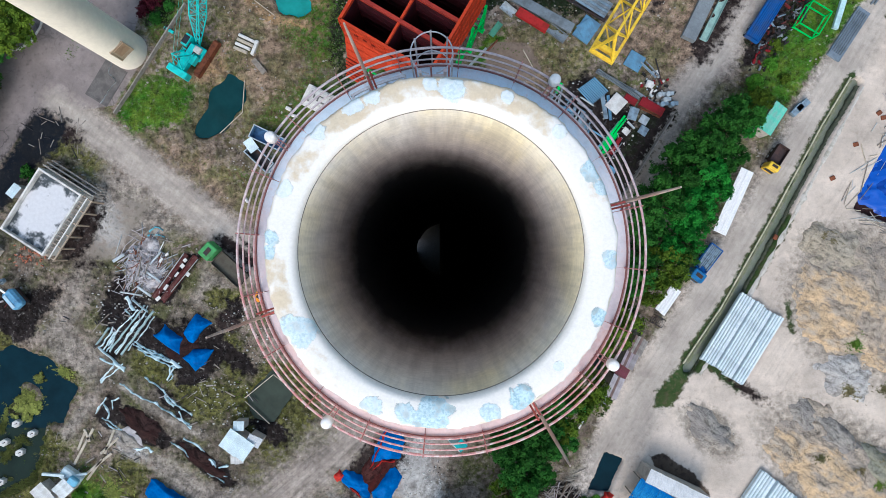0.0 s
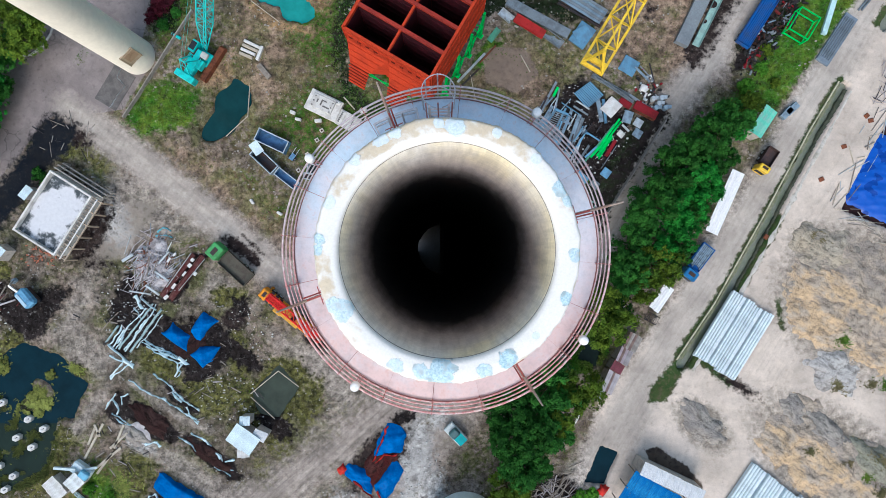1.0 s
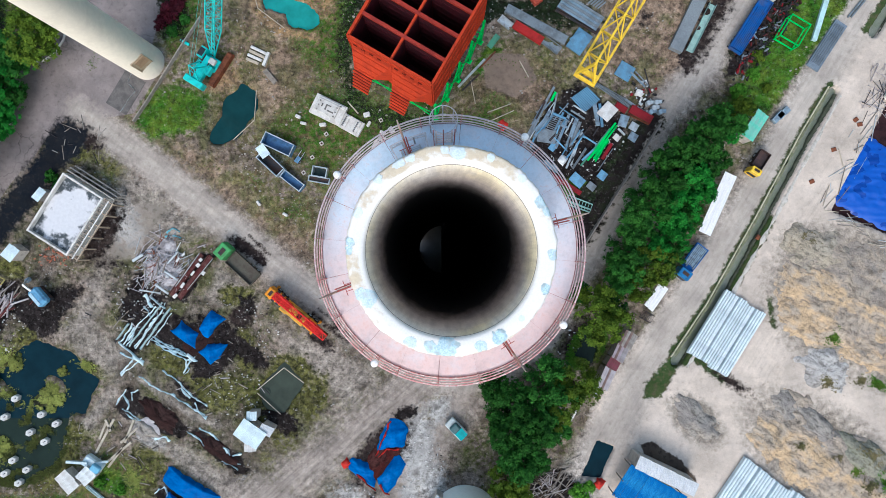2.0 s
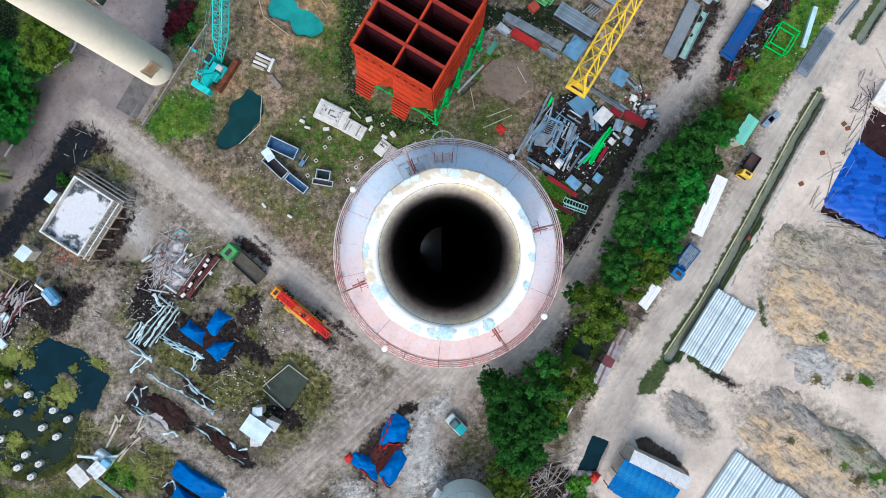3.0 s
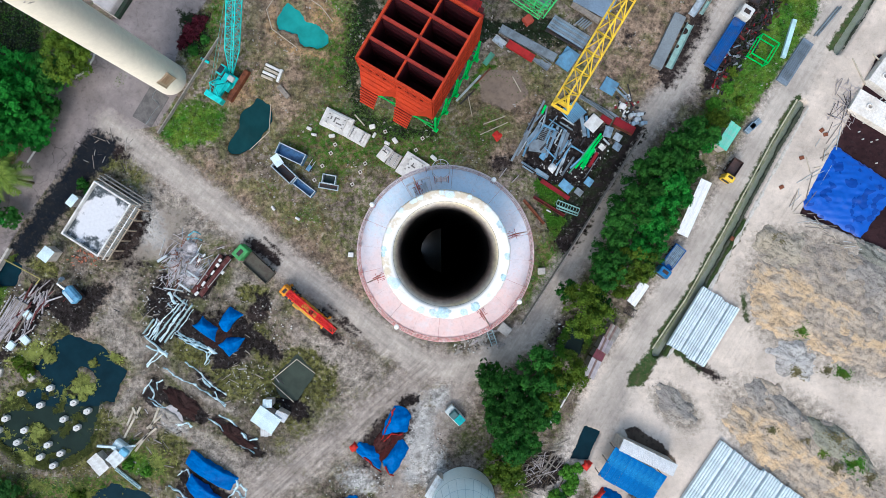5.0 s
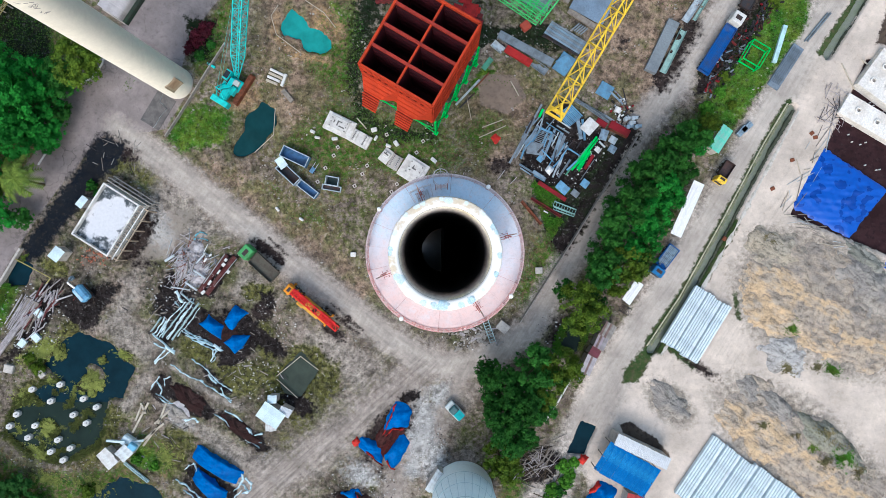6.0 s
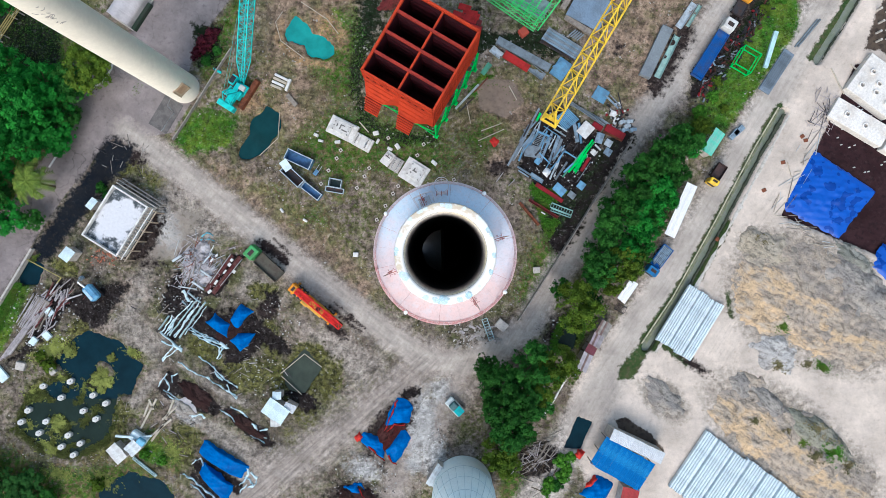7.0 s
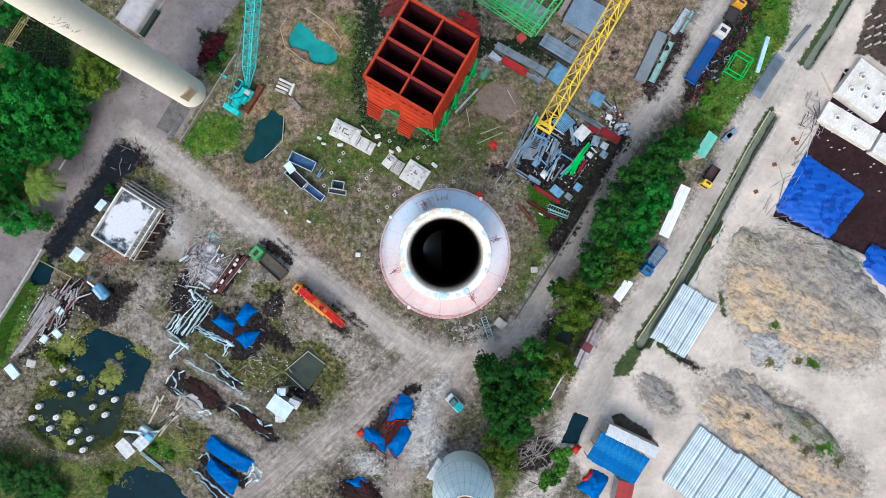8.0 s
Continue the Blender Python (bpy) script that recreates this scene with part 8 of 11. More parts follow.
SKIPBLUE = mat("dull blue skip paint", (0.13, 0.25, 0.40), (0.07, 0.11, 0.16), 0.6, size=0.6)
SKIPIN = mat("wet skip floor", (0.07, 0.17, 0.34), (0.03, 0.06, 0.11), 0.4)
skip("open blue steel skip holding rainwater", (-24.6, 15.3), heading((-26.9, 16.3), (-22.2, 14.1)), 4.7, 1.9, 1.3, SKIPBLUE, SKIPIN)
skip("dented blue-grey steel skip with scrap inside", (-25.7, 12.5), heading((-28.1, 14.4), (-24.6, 11.1)), 4.2, 1.7, 1.2, mat("pale skip paint", (0.36, 0.44, 0.5), (0.2, 0.22, 0.24), 0.6))
plate(((-28.0, 14.5), (-26.9, 15.3), (-25.5, 14.0), (-26.6, 13.1)), 1.29, 0.06, BLUESHEET, "pale blue sheet laid across a skip", "loose_sheet", "loose sheets")
cart = thing("hand_cart", "small two-wheeled blue-grey cart on the grass", "cart", (-21.8, 13.1), 55)
bm = bmesh.new()
box(bm, (1.0, 0.7, 0.12), (0, 0, 0.4), bevel=0.03)
part("tray", bm, SKIPBLUE, cart)
bm = bmesh.new()
for y in (-0.28, 0.28):
    bar(bm, (0.4, y, 0.5), (1.5, y, 0.62), 0.06)
part("handle", bm, PALESTEEL, cart)
for y in (-0.42, 0.42):
    wheel(cart, -0.1, y, 0.3, 0.1)
skip("long blue steel tank lying on the grass", (-22.5, 9.9), heading((-24.1, 11.3), (-20.9, 8.8)), 3.7, 1.3, 1.0, SKIPBLUE, SKIPIN)
skip("pale-rimmed open steel bin with a dark inside", (-18.4, 11.2), 80, 1.5, 2.2, 1.2, PALESTEEL, mat("dark bin floor", (0.03, 0.05, 0.05), (0.05, 0.06, 0.06), 0.5))
skip("low pale-rimmed tray beside the bin", (-18.6, 10.1), 80, 0.9, 3.2, 0.5, PALESTEEL)


# ---- tarpaulins over heaps ----
def tarp(label, corners, h, material, seed, folds=1.0, n=22, name="tarpaulin", group="", long=False, pinch=0.0):
    """Draped cloth over a heap; corners run round the plan; pinch: how far its edges are drawn in between them."""
    a, b, c, d = [Vector((*p, 0)) for p in corners]
    o = (a + b + c + d) / 4
    bm = bmesh.new()
    grid = []
    for j in range(n + 1):
        row = []
        for i in range(n + 1):
            u, v = i / n, j / n
            p = a.lerp(b, u).lerp(d.lerp(c, u), v)
            for along, across, side in ((u, 1 - v, 0), (u, v, 1), (v, 1 - u, 2), (v, u, 3)):
                p -= (p - o) * (pinch * (-0.25 + 1.5 * math.sin(seed * 5.1 + side * 2.4)) * 4 * along * (1 - along) * max(0.0, 2 * across - 1) ** 2)
            edge = (min(v, 1 - v, u * 6, (1 - u) * 6) if long else min(u, 1 - u, v, 1 - v)) * 2
            w = noise.noise((p.x * 0.9 + seed, p.y * 0.9, seed))
            f = noise.noise((p.x * 0.35 + seed, p.y * 2.2, seed * 2))
            z = h * (math.sin(min(1.0, edge * 1.25) * math.pi / 2) ** 0.8) * (0.85 + (0.06 if long else 0.25) * w) + 0.09 * folds * f + 0.05 * folds * noise.noise((p.x * 3.1, p.y * 3.1, seed)) - 0.22 * folds * max(0.0, 0.25 - abs(noise.noise((p.x * 0.8, p.y * 0.8, seed + 1)))) * min(1.0, edge * 3)
            if edge < 0.02:
                z = -0.08
                p += Vector((noise.noise((p.x * 1.3, p.y * 1.3, seed + 3)), noise.noise((p.x * 1.3, p.y * 1.3, seed + 9)), 0)) * 0.35
            row.append(bm.verts.new(p - o + Vector((0, 0, max(z, -0.08)))))
        grid.append(row)
    for j in range(n):
        for i in range(n):
            bm.faces.new((grid[j][i], grid[j][i + 1], grid[j + 1][i + 1], grid[j + 1][i]))
    bmesh.ops.recalc_face_normals(bm, faces=bm.faces[:])
    ob = obj(name, bm, material, smooth=True)
    ob.location = o
    return tagged(ob, label, "tarpaulin", group)


WETTARP = bpy.data.materials.new("bright blue tarpaulin with puddles")
WETTARP.use_nodes = True
nt = WETTARP.node_tree
bsdf = nt.nodes["Principled BSDF"]
tc = nt.nodes.new("ShaderNodeTexCoord").outputs["Object"]
pud = ramp(nt, noise_at(nt, tc, 0.62, 2.5, 0.4), [(0.56, 0.0), (0.60, 1.0)])
nt.links.new(mixed(nt, pud, mixed(nt, noise_at(nt, tc, 1.5, 4.0), (0.003, 0.058, 0.40), (0.006, 0.10, 0.51)), (0.004, 0.045, 0.30)), bsdf.inputs["Base Color"])
nt.links.new(maths(nt, "SUBTRACT", 0.5, maths(nt, "MULTIPLY", pud, 0.3)), bsdf.inputs["Roughness"])
b = node(nt, "ShaderNodeBump", Strength=0.5, Distance=0.06)
nt.links.new(noise_at(nt, tc, 2.5, 5.0, 0.6), b.inputs["Height"])
nt.links.new(b.outputs[0], bsdf.inputs["Normal"])
big = tarp("large bright blue tarpaulin with puddles, spread over the pit", ((57.8, 7.4), (64.2, 17.1), (75.1, 9.8), (68.6, 1.6)), 0.8, WETTARP, 2.0, 1.6, 40)
big.location.z = -0.3
big = tarp("bright blue tarpaulin heaped at the pit's edge", ((73.6, -3.1), (76.1, 0.9), (83.6, -2.9), (80.6, -9.9)), 0.9, WETTARP, 5.0, 1.6)
big.location.z = -0.2
TARPS = (
    ("blue tarpaulin over a brown heap", ((-36.7, -12.2), (-34.9, -9.4), (-32.6, -10.7), (-35.3, -13.8)), 1.0, 11.0),
    ("blue tarpaulin over a brown heap", ((-41.1, -12.6), (-39.4, -11.0), (-36.6, -12.9), (-37.1, -15.4)), 1.1, 12.5),
    ("crumpled blue tarpaulin on dark soil", ((-37.0, -15.7), (-35.4, -14.5), (-32.3, -14.5), (-35.0, -17.8)), 0.9, 14.0),
    ("blue tarpaulin stretched over a red-brown heap", ((-10.4, -31.1), (-8, -25.6), (-5.2, -27.1), (-6, -30.1)), 1.0, 15.5),
    ("blue tarpaulin on the flank of a brown heap", ((-14.2, -33.3), (-13.7, -31.6), (-9.4, -33.1), (-10.2, -36.2)), 0.9, 17.0),
    ("blue tarpaulin on the flank of a brown heap", ((-7.2, -30.9), (-5.6, -32.7), (-8.4, -37.1), (-10.2, -34.7)), 0.9, 18.0),
    ("long blue tarpaulin over stacked goods", ((-42.2, -35.1), (-41.2, -32.7), (-33.4, -37.5), (-34.8, -39.7)), 1.3, 20.0),
    ("long blue tarpaulin over stacked goods", ((-42.2, -38.5), (-41.2, -36.7), (-36, -40.9), (-37.2, -43.7)), 1.2, 22.0),
    ("blue tarpaulin beside a red heap", ((23.5, -42.5), (26.2, -39.1), (29.3, -40.7), (26.6, -44.9)), 1.4, 24.0),
    ("blue tarpaulin crumpled on a heap of scrap", ((-16.9, -40.9), (-15, -40.5), (-13.9, -42.3), (-15.9, -42.1)), 0.6, 26.0),
)
for lab, cs, h, seed in TARPS:
    tarp(lab, cs, h, BLUETARP, seed, 0.7 if "long" in lab else 0.9, 28, long="long" in lab, pinch=0.0 if "long" in lab else 0.12)
REDCLOTH = mat("red sheet", (0.50, 0.035, 0.025), (0.30, 0.03, 0.025), 0.5)
for lab, cs, h, seed in (
    ("crumpled red sheet at the end of a heap", ((-15.3, -32.4), (-14.4, -31.4), (-13.6, -32.3), (-14.8, -33.4)), 0.6, 31.0),
    ("red sheet peeling from a tarpaulin", ((24.6, -40.7), (26.2, -38.9), (26.9, -39.3), (25.2, -41.2)), 1.0, 32.0),
    ("red sheet lying on the ground", ((-14.1, -42.1), (-13.2, -41.7), (-12.2, -43.5), (-12.9, -44.3)), 0.4, 33.0),
    ("crumpled red sheet on the soil", ((8, 18.5), (8.8, 19.3), (9.8, 18.3), (8.7, 17.3)), 0.4, 34.0),
    ("crumpled red sheet by the gallery foot", ((5.4, 9.9), (6.6, 10.3), (7.4, 9.1), (6.4, 8.5)), 0.3, 35.0),
    ("red bundle beside the basin", ((22.5, -35.4), (23.3, -34.5), (24.5, -35.1), (23.4, -36.5)), 0.8, 36.0),
):
    tarp(lab, cs, h, REDCLOTH, seed, 1.4, 12, "plastic_sheet", pinch=0.2)


# ---- heaps of earth ----
def heap(label, at, rx, ry, turn, h, material, seed, n=None, name="earth_mound"):
    n = n or int(max(rx, ry) * 7)
    bm = bmesh.new()
    grid = []
    for j in range(n + 1):
        row = []
        for i in range(n + 1):
            u, v = 2 * i / n - 1, 2 * j / n - 1
            r = math.hypot(u, v)
            x, y = u * rx * 1.1, v * ry * 1.1
            wob = noise.noise((u * 2.2 + seed, v * 2.2, seed)) * 0.35 + noise.noise((x * 1.1, y * 1.1, seed)) * 0.10 + noise.noise((x * 3.0, y * 3.0, seed)) * 0.06
            k = max(0.0, 1 - (r * 1.1 + wob) ** 2)
            fine = 0.04 * noise.noise((x * 1.73, y * 1.61, seed)) + 0.03 * noise.noise((x * 2.47, y * 2.63, seed + 4))
            z = fine * min(1, k * 3) + h * k ** 1.15 * (0.75 + 0.5 * noise.noise((x * 0.22 + seed, y * 0.22, seed))) + (0.45 * noise.noise((x * 0.45, y * 0.35, seed)) + 0.14 * noise.noise((x * 1.1, y * 0.9, seed))) * min(1, k * 4)
            row.append(bm.verts.new((x, y, z if k > 0 else -0.12)))
        grid.append(row)
    for j in range(n):
        for i in range(n):
            q = (grid[j][i], grid[j][i + 1], grid[j + 1][i + 1], grid[j + 1][i])
            if max(v.co.z for v in q) > -0.1:
                bm.faces.new(q)
    bmesh.ops.delete(bm, geom=[v for v in bm.verts if not v.link_faces], context="VERTS")
    ob = obj(name, bm, material, smooth=True)
    ob.matrix_basis = pose(*at, -0.03, 0, 0, turn)
    HEAPS.append((ob.matrix_basis.copy(), BVHTree.FromPolygons([tuple(v.co) for v in ob.data.vertices], [tuple(p.vertices) for p in ob.data.polygons])))
    return tagged(ob, label, "mound")


def turf(label, at, rx, ry, turn, count, material, seed):
    """A patch of low weeds growing over whatever earth lies under it, thinning outwards."""
    r_ = random.Random(seed)
    verts, faces = [], []
    for _ in range(count):
        a, d = r_.uniform(0, 2 * math.pi), abs(r_.gauss(0, 0.5))
        u, v = d * rx * math.cos(a), d * ry * math.sin(a)
        c, s_ = math.cos(radians(turn)), math.sin(radians(turn))
        x, y, z = at[0] + u * c - v * s_, at[1] + u * s_ + v * c, 0.0
        if noise.noise((x * 0.9, y * 0.9, seed)) < -0.15:
            continue
        z = max(-0.41, float(GZ[min(ny - 1, int(np.searchsorted(ys, y))), min(nx - 1, int(np.searchsorted(xs, x)))]))
        for m, tree in HEAPS:
            hit = tree.ray_cast(m.inverted() @ Vector((x, y, 20)), Vector((0, 0, -1)))[0]
            if hit is not None:
                z = max(z, (m @ hit).z)
        for _k in range(4):
            b, k = r_.uniform(0, 2 * math.pi), r_.uniform(0.12, 0.34)
            n = len(verts)
            cb, sb = math.cos(b), math.sin(b)
            verts += [(x - sb * k * 0.3, y + cb * k * 0.3, z - 0.03), (x + sb * k * 0.3, y - cb * k * 0.3, z - 0.03), (x + cb * k, y + sb * k, z + k * 0.45)]
            faces.append((n, n + 1, n + 2))
    me = bpy.data.meshes.new("weed_patch")
    me.from_pydata(verts, [], faces)
    me.materials.append(material)
    return tagged(new("weed_patch", me), label, "weeds", kind="stuff")


HEAPS = []


def spoil_mat(name, a, b, c, d, lean=0.0):
    """Dumped earth: a over b in broad beds along the heap, c in loose patches, d in roots and gullies."""
    m = bpy.data.materials.new(name)
    m.use_nodes = True
    nt = m.node_tree
    bsdf = nt.nodes["Principled BSDF"]
    tc = nt.nodes.new("ShaderNodeTexCoord").outputs["Object"]
    bent = nt.nodes.new("ShaderNodeTexNoise")
    bent.inputs["Scale"].default_value, bent.inputs["Detail"].default_value = 0.3, 3.0
    nt.links.new(tc, bent.inputs["Vector"])
    push = nt.nodes.new("ShaderNodeVectorMath")
    push.operation = "SCALE"
    push.inputs["Scale"].default_value = 1.5
    nt.links.new(bent.outputs["Color"], push.inputs[0])
    add = nt.nodes.new("ShaderNodeVectorMath")
    add.operation = "ADD"
    nt.links.new(tc, add.inputs[0])
    nt.links.new(push.outputs[0], add.inputs[1])

    def along(sx, sy, scale, detail=4.0, rough=0.6):
        mp = nt.nodes.new("ShaderNodeMapping")
        mp.inputs["Scale"].default_value = (sx, sy, 1.0)
        nt.links.new(add.outputs[0], mp.inputs[0])
        return noise_at(nt, mp.outputs[0], scale, detail, rough)

    beds, loose, roots, gully, fine = along(0.45, 1.3, 0.17), along(0.8, 1.2, 0.5), along(0.75, 1.5, 1.0, 5.0, 0.66), along(1.3, 0.7, 0.65, 3.0), noise_at(nt, tc, 4.0, 4.0, 0.65)
    away = nt.nodes.new("ShaderNodeSeparateXYZ")
    nt.links.new(tc, away.inputs[0])
    beds = maths(nt, "ADD", beds, maths(nt, "MULTIPLY", away.outputs["Y"], lean))
    beds = maths(nt, "ADD", beds, maths(nt, "MULTIPLY", maths(nt, "SUBTRACT", roots, 0.5), 0.22))
    col = mixed(nt, ramp(nt, beds, [(0.44, 0.0), (0.54, 1.0)]), a, b)
    col = mixed(nt, ramp(nt, loose, [(0.46, 0.0), (0.60, 1.0)]), col, c)
    col = mixed(nt, maths(nt, "MULTIPLY", ramp(nt, roots, [(0.50, 0.0), (0.64, 1.0)]), 0.72), col, d)
    # gully lines are shaded in the colour as well as in the bump
    crease = ramp(nt, maths(nt, "ABSOLUTE", maths(nt, "SUBTRACT", gully, 0.5)), [(0.0, 0.74), (0.03, 1.0)])
    col = mixed(nt, 1.0, col, crease, "MULTIPLY")
    col = mixed(nt, 1.0, col, ramp(nt, roots, [(0.3, 1.14), (0.5, 1.0), (0.7, 0.88)]), "MULTIPLY")
    col = mixed(nt, 1.0, col, ramp(nt, fine, [(0.3, 0.88), (0.7, 1.12)]), "MULTIPLY")
    bsdf.inputs["Specular IOR Level"].default_value = 0.03
    nt.links.new(col, bsdf.inputs["Base Color"])
    bsdf.inputs["Roughness"].default_value = 0.95
    bp = node(nt, "ShaderNodeBump", Strength=0.8, Distance=0.35)
    nt.links.new(maths(nt, "SUBTRACT", maths(nt, "MULTIPLY", crease, 0.5), roots), bp.inputs["Height"])
    nt.links.new(bp.outputs[0], bsdf.inputs["Normal"])
    return m


OCHRE = spoil_mat("ochre and grey spoil", (0.54, 0.40, 0.245), (0.33, 0.285, 0.24), (0.43, 0.36, 0.28), (0.20, 0.165, 0.13), 0.012)
GREYSPOIL = spoil_mat("grey spoil", (0.29, 0.265, 0.24), (0.23, 0.21, 0.19), (0.35, 0.32, 0.28), (0.13, 0.115, 0.10))
DARKHEAP = spoil_mat("red-brown heap", (0.032, 0.017, 0.016), (0.022, 0.015, 0.015), (0.05, 0.029, 0.026), (0.012, 0.009, 0.009))
heap("wide low spoil mound with ochre bands", (61.1, -7.9), 11.5, 9.5, -30, 1.3, OCHRE, 3.0)
heap("spoil mound running down to the road", (68.6, -14.9), 9.0, 5.5, -20, 1.0, OCHRE, 9.0)
heap("grey spoil ridge along the pit road", (71.6, -6.8), 9.5, 3.8, -36, 1.2, GREYSPOIL, 4.0)
heap("grey shoulder of the spoil mound", (56.4, -0.9), 6.0, 4.0, -28, 0.9, spoil_mat("tan-grey spoil", (0.40, 0.345, 0.26), (0.28, 0.25, 0.21), (0.42, 0.37, 0.29), (0.15, 0.135, 0.10)), 33.0)
heap("dark rubble strip along the pit", (71.2, -1.6), 4.6, 1.5, -36, 0.6, spoil_mat("grubby rubble", (0.20, 0.20, 0.17), (0.13, 0.14, 0.12), (0.32, 0.31, 0.27), (0.06, 0.06, 0.05)), 37.0, name="debris_mound")
heap("grey-green weedy spoil ridge", (64.2, -32.6), 9.5, 3.0, -37, 1.5, spoil_mat("weedy grey spoil", (0.27, 0.265, 0.205), (0.22, 0.21, 0.175), (0.33, 0.31, 0.24), (0.12, 0.125, 0.075)), 41.0)
heap("grey spoil ridge behind the pipes", (55.4, -27.6), 8.5, 3.0, -40, 0.9, GREYSPOIL, 23.0)
heap("long spoil mound of ochre and grey earth", (59.1, -33.4), 15.0, 6.5, -38, 1.3, OCHRE, 5.0)
heap("long spoil mound of ochre and grey earth", (66.6, -39.9), 8.0, 6.0, -30, 1.0, OCHRE, 7.0)
heap("small grey gravel heap on the sand", (38.1, -25.7), 4.6, 2.4, -42, 1.0, GREYSPOIL, 6.0)
heap("low heap of broken pale limestone", (57.6, -18.1), 4.6, 3.2, -25, 0.7, spoil_mat("limestone rubble", (0.44, 0.42, 0.40), (0.36, 0.34, 0.32), (0.5, 0.48, 0.45), (0.22, 0.2, 0.18)), 8.0)
heap("red-brown heap between tarpaulins", (-8.9, -31.7), 3.9, 2.2, 55, 0.9, spoil_mat("dark red heap", (0.055, 0.014, 0.013), (0.03, 0.013, 0.013), (0.075, 0.03, 0.027), (0.015, 0.009, 0.009)), 12.0)
heap("dark heap of scrap earth", (-14.4, -43.4), 4.0, 2.4, -20, 0.8, DARKHEAP, 13.0)
heap("dark heap under the tarpaulins", (-36.9, -14.1), 2.6, 2.4, 20, 0.5, DARKHEAP, 14.0)
heap("dark maroon scrap heap by the hopper", (-8.6, 43.3), 3.0, 2.2, 30, 0.8, spoil_mat("maroon scrap", (0.14, 0.03, 0.03), (0.09, 0.04, 0.03), (0.2, 0.05, 0.04), (0.03, 0.02, 0.02)), 15.0)
heap("pale cement spill heap", (-44.4, -28.3), 2.8, 1.4, -40, 0.5, GREYSPOIL, 16.0)
heap("dark brown strip heap", (-42.2, -25.5), 4.0, 1.5, -40, 0.6, DARKHEAP, 17.0)
heap("dark brown strip heap", (-33.8, -30.5), 4.6, 1.2, -37, 0.5, DARKHEAP, 18.0)
for k, (at, rx, ry, turn, count, fresh) in enumerate((
    ((58.4, -13.4), 1.3, 1.2, 0, 420, True), ((65.5, -20.3), 1.5, 1.2, -20, 520, True), ((57.8, -20.3), 1.8, 1.2, -30, 260, False), ((63.0, -20.0), 1.3, 0.9, 0, 160, False), ((66.8, -35.0), 2.2, 1.6, -35, 700, True), ((61.7, -33.4), 0.9, 0.8, 0, 200, True),
    ((63.6, -35.6), 1.6, 1.2, -30, 320, False), ((58.6, -31.1), 0.9, 0.7, 0, 160, False), ((53.4, -29.6), 0.8, 0.6, 0, 120, False), ((69.8, -37.6), 1.8, 1.6, -40, 240, False), ((55.0, 1.6), 2.0, 1.0, -20, 140, False), ((64.0, -31.0), 4.0, 1.4, -37, 300, False),
)):
    turf("fresh green weeds growing on spoil" if fresh else "sparse olive weeds growing on spoil", at, rx, ry, turn, count, GRASS if fresh else DRYGRASS, 70 + k)
MARSHLEAF = mat("marsh bush leaves", (0, 0, 0))
for k, (at, rx, ry, turn, count) in enumerate((
    ((-67.4, -17.4), 4.2, 2.2, 20, 1300), ((-62.2, -24.0), 1.6, 1.2, -30, 340), ((-65.7, -22.0), 1.4, 1.0, 0, 260), ((-70.7, -25.1), 2.0, 2.0, 0, 420), ((-66.6, -31.0), 2.2, 2.4, 0, 560), ((-71.8, -30.6), 1.2, 1.0, 0, 200),
    ((-69.2, -34.0), 1.9, 1.2, -20, 320), ((-59.3, -39.8), 4.0, 1.5, -25, 1100), ((-66.3, -38.7), 3.2, 1.4, -15, 560), ((-53.6, -17.8), 2.2, 0.9, -25, 260), ((-46.5, -35.0), 3.0, 2.4, -30, 420), ((-58.2, -21.4), 1.8, 1.2, -30, 300),
)):
    turf("yellow-green marsh weeds in wet ground", at, rx, ry, turn, count, MARSHLEAF, 90 + k)


# ---- concrete slabs, footings ----
def slab(label, corners, z, holes=(), material=None):
    a, b, c, d = corners
    L, W = (dist(a, b) + dist(c, d)) / 2, (dist(b, c) + dist(d, a)) / 2
    e = thing("machine_foundation", label, "foundation", mid(*corners), heading(a, b), "machine foundations")
    bm = bmesh.new()
    box(bm, (L, W, z + 0.2), (0, 0, -0.2), bevel=0.04)
    part("block", bm, material or mat("white concrete base", (0.66, 0.65, 0.62), (0.45, 0.43, 0.40), 0.85, size=0.9), e)
    for nx_, ny_ in holes:
        for i in range(nx_):
            for j in range(ny_):
                bm = bmesh.new()
                lathe(bm, [(0.12, 0.0), (0.12, 0.05), (0.07, 0.05), (0.07, 0.0)], 8)
                part("bolt_sleeve", bm, DARKSTEEL, e).location = (L * ((i + 0.5) / nx_ - 0.5), W * ((j + 0.5) / ny_ - 0.5), z)
    return e


def plinth(e, size, at, z, rows=(), pits=()):
    """A raised step on a base, with rows of bolt sleeves and sunk slots."""
    bm = bmesh.new()
    box(bm, size, (*at, z), bevel=0.05)
    part("plinth", bm, mat("white concrete base", (0, 0, 0)), e)
    for x0, x1, y, n in rows:
        for k in range(n):
            bm = bmesh.new()
            lathe(bm, [(0.11, 0.0), (0.11, 0.06), (0.06, 0.06), (0.06, 0.0)], 8)
            part("bolt_sleeve", bm, DARKSTEEL, e).location = (x0 + (x1 - x0) * k / (n - 1), y, z + size[2])
    for x, y, w, l in pits:
        bm = bmesh.new()
        box(bm, (w, l, 0.03), (x, y, z + size[2]))
        part("slot", bm, mat("grey slot mud", (0.16, 0.15, 0.14), (0.08, 0.08, 0.08), 0.8), e)


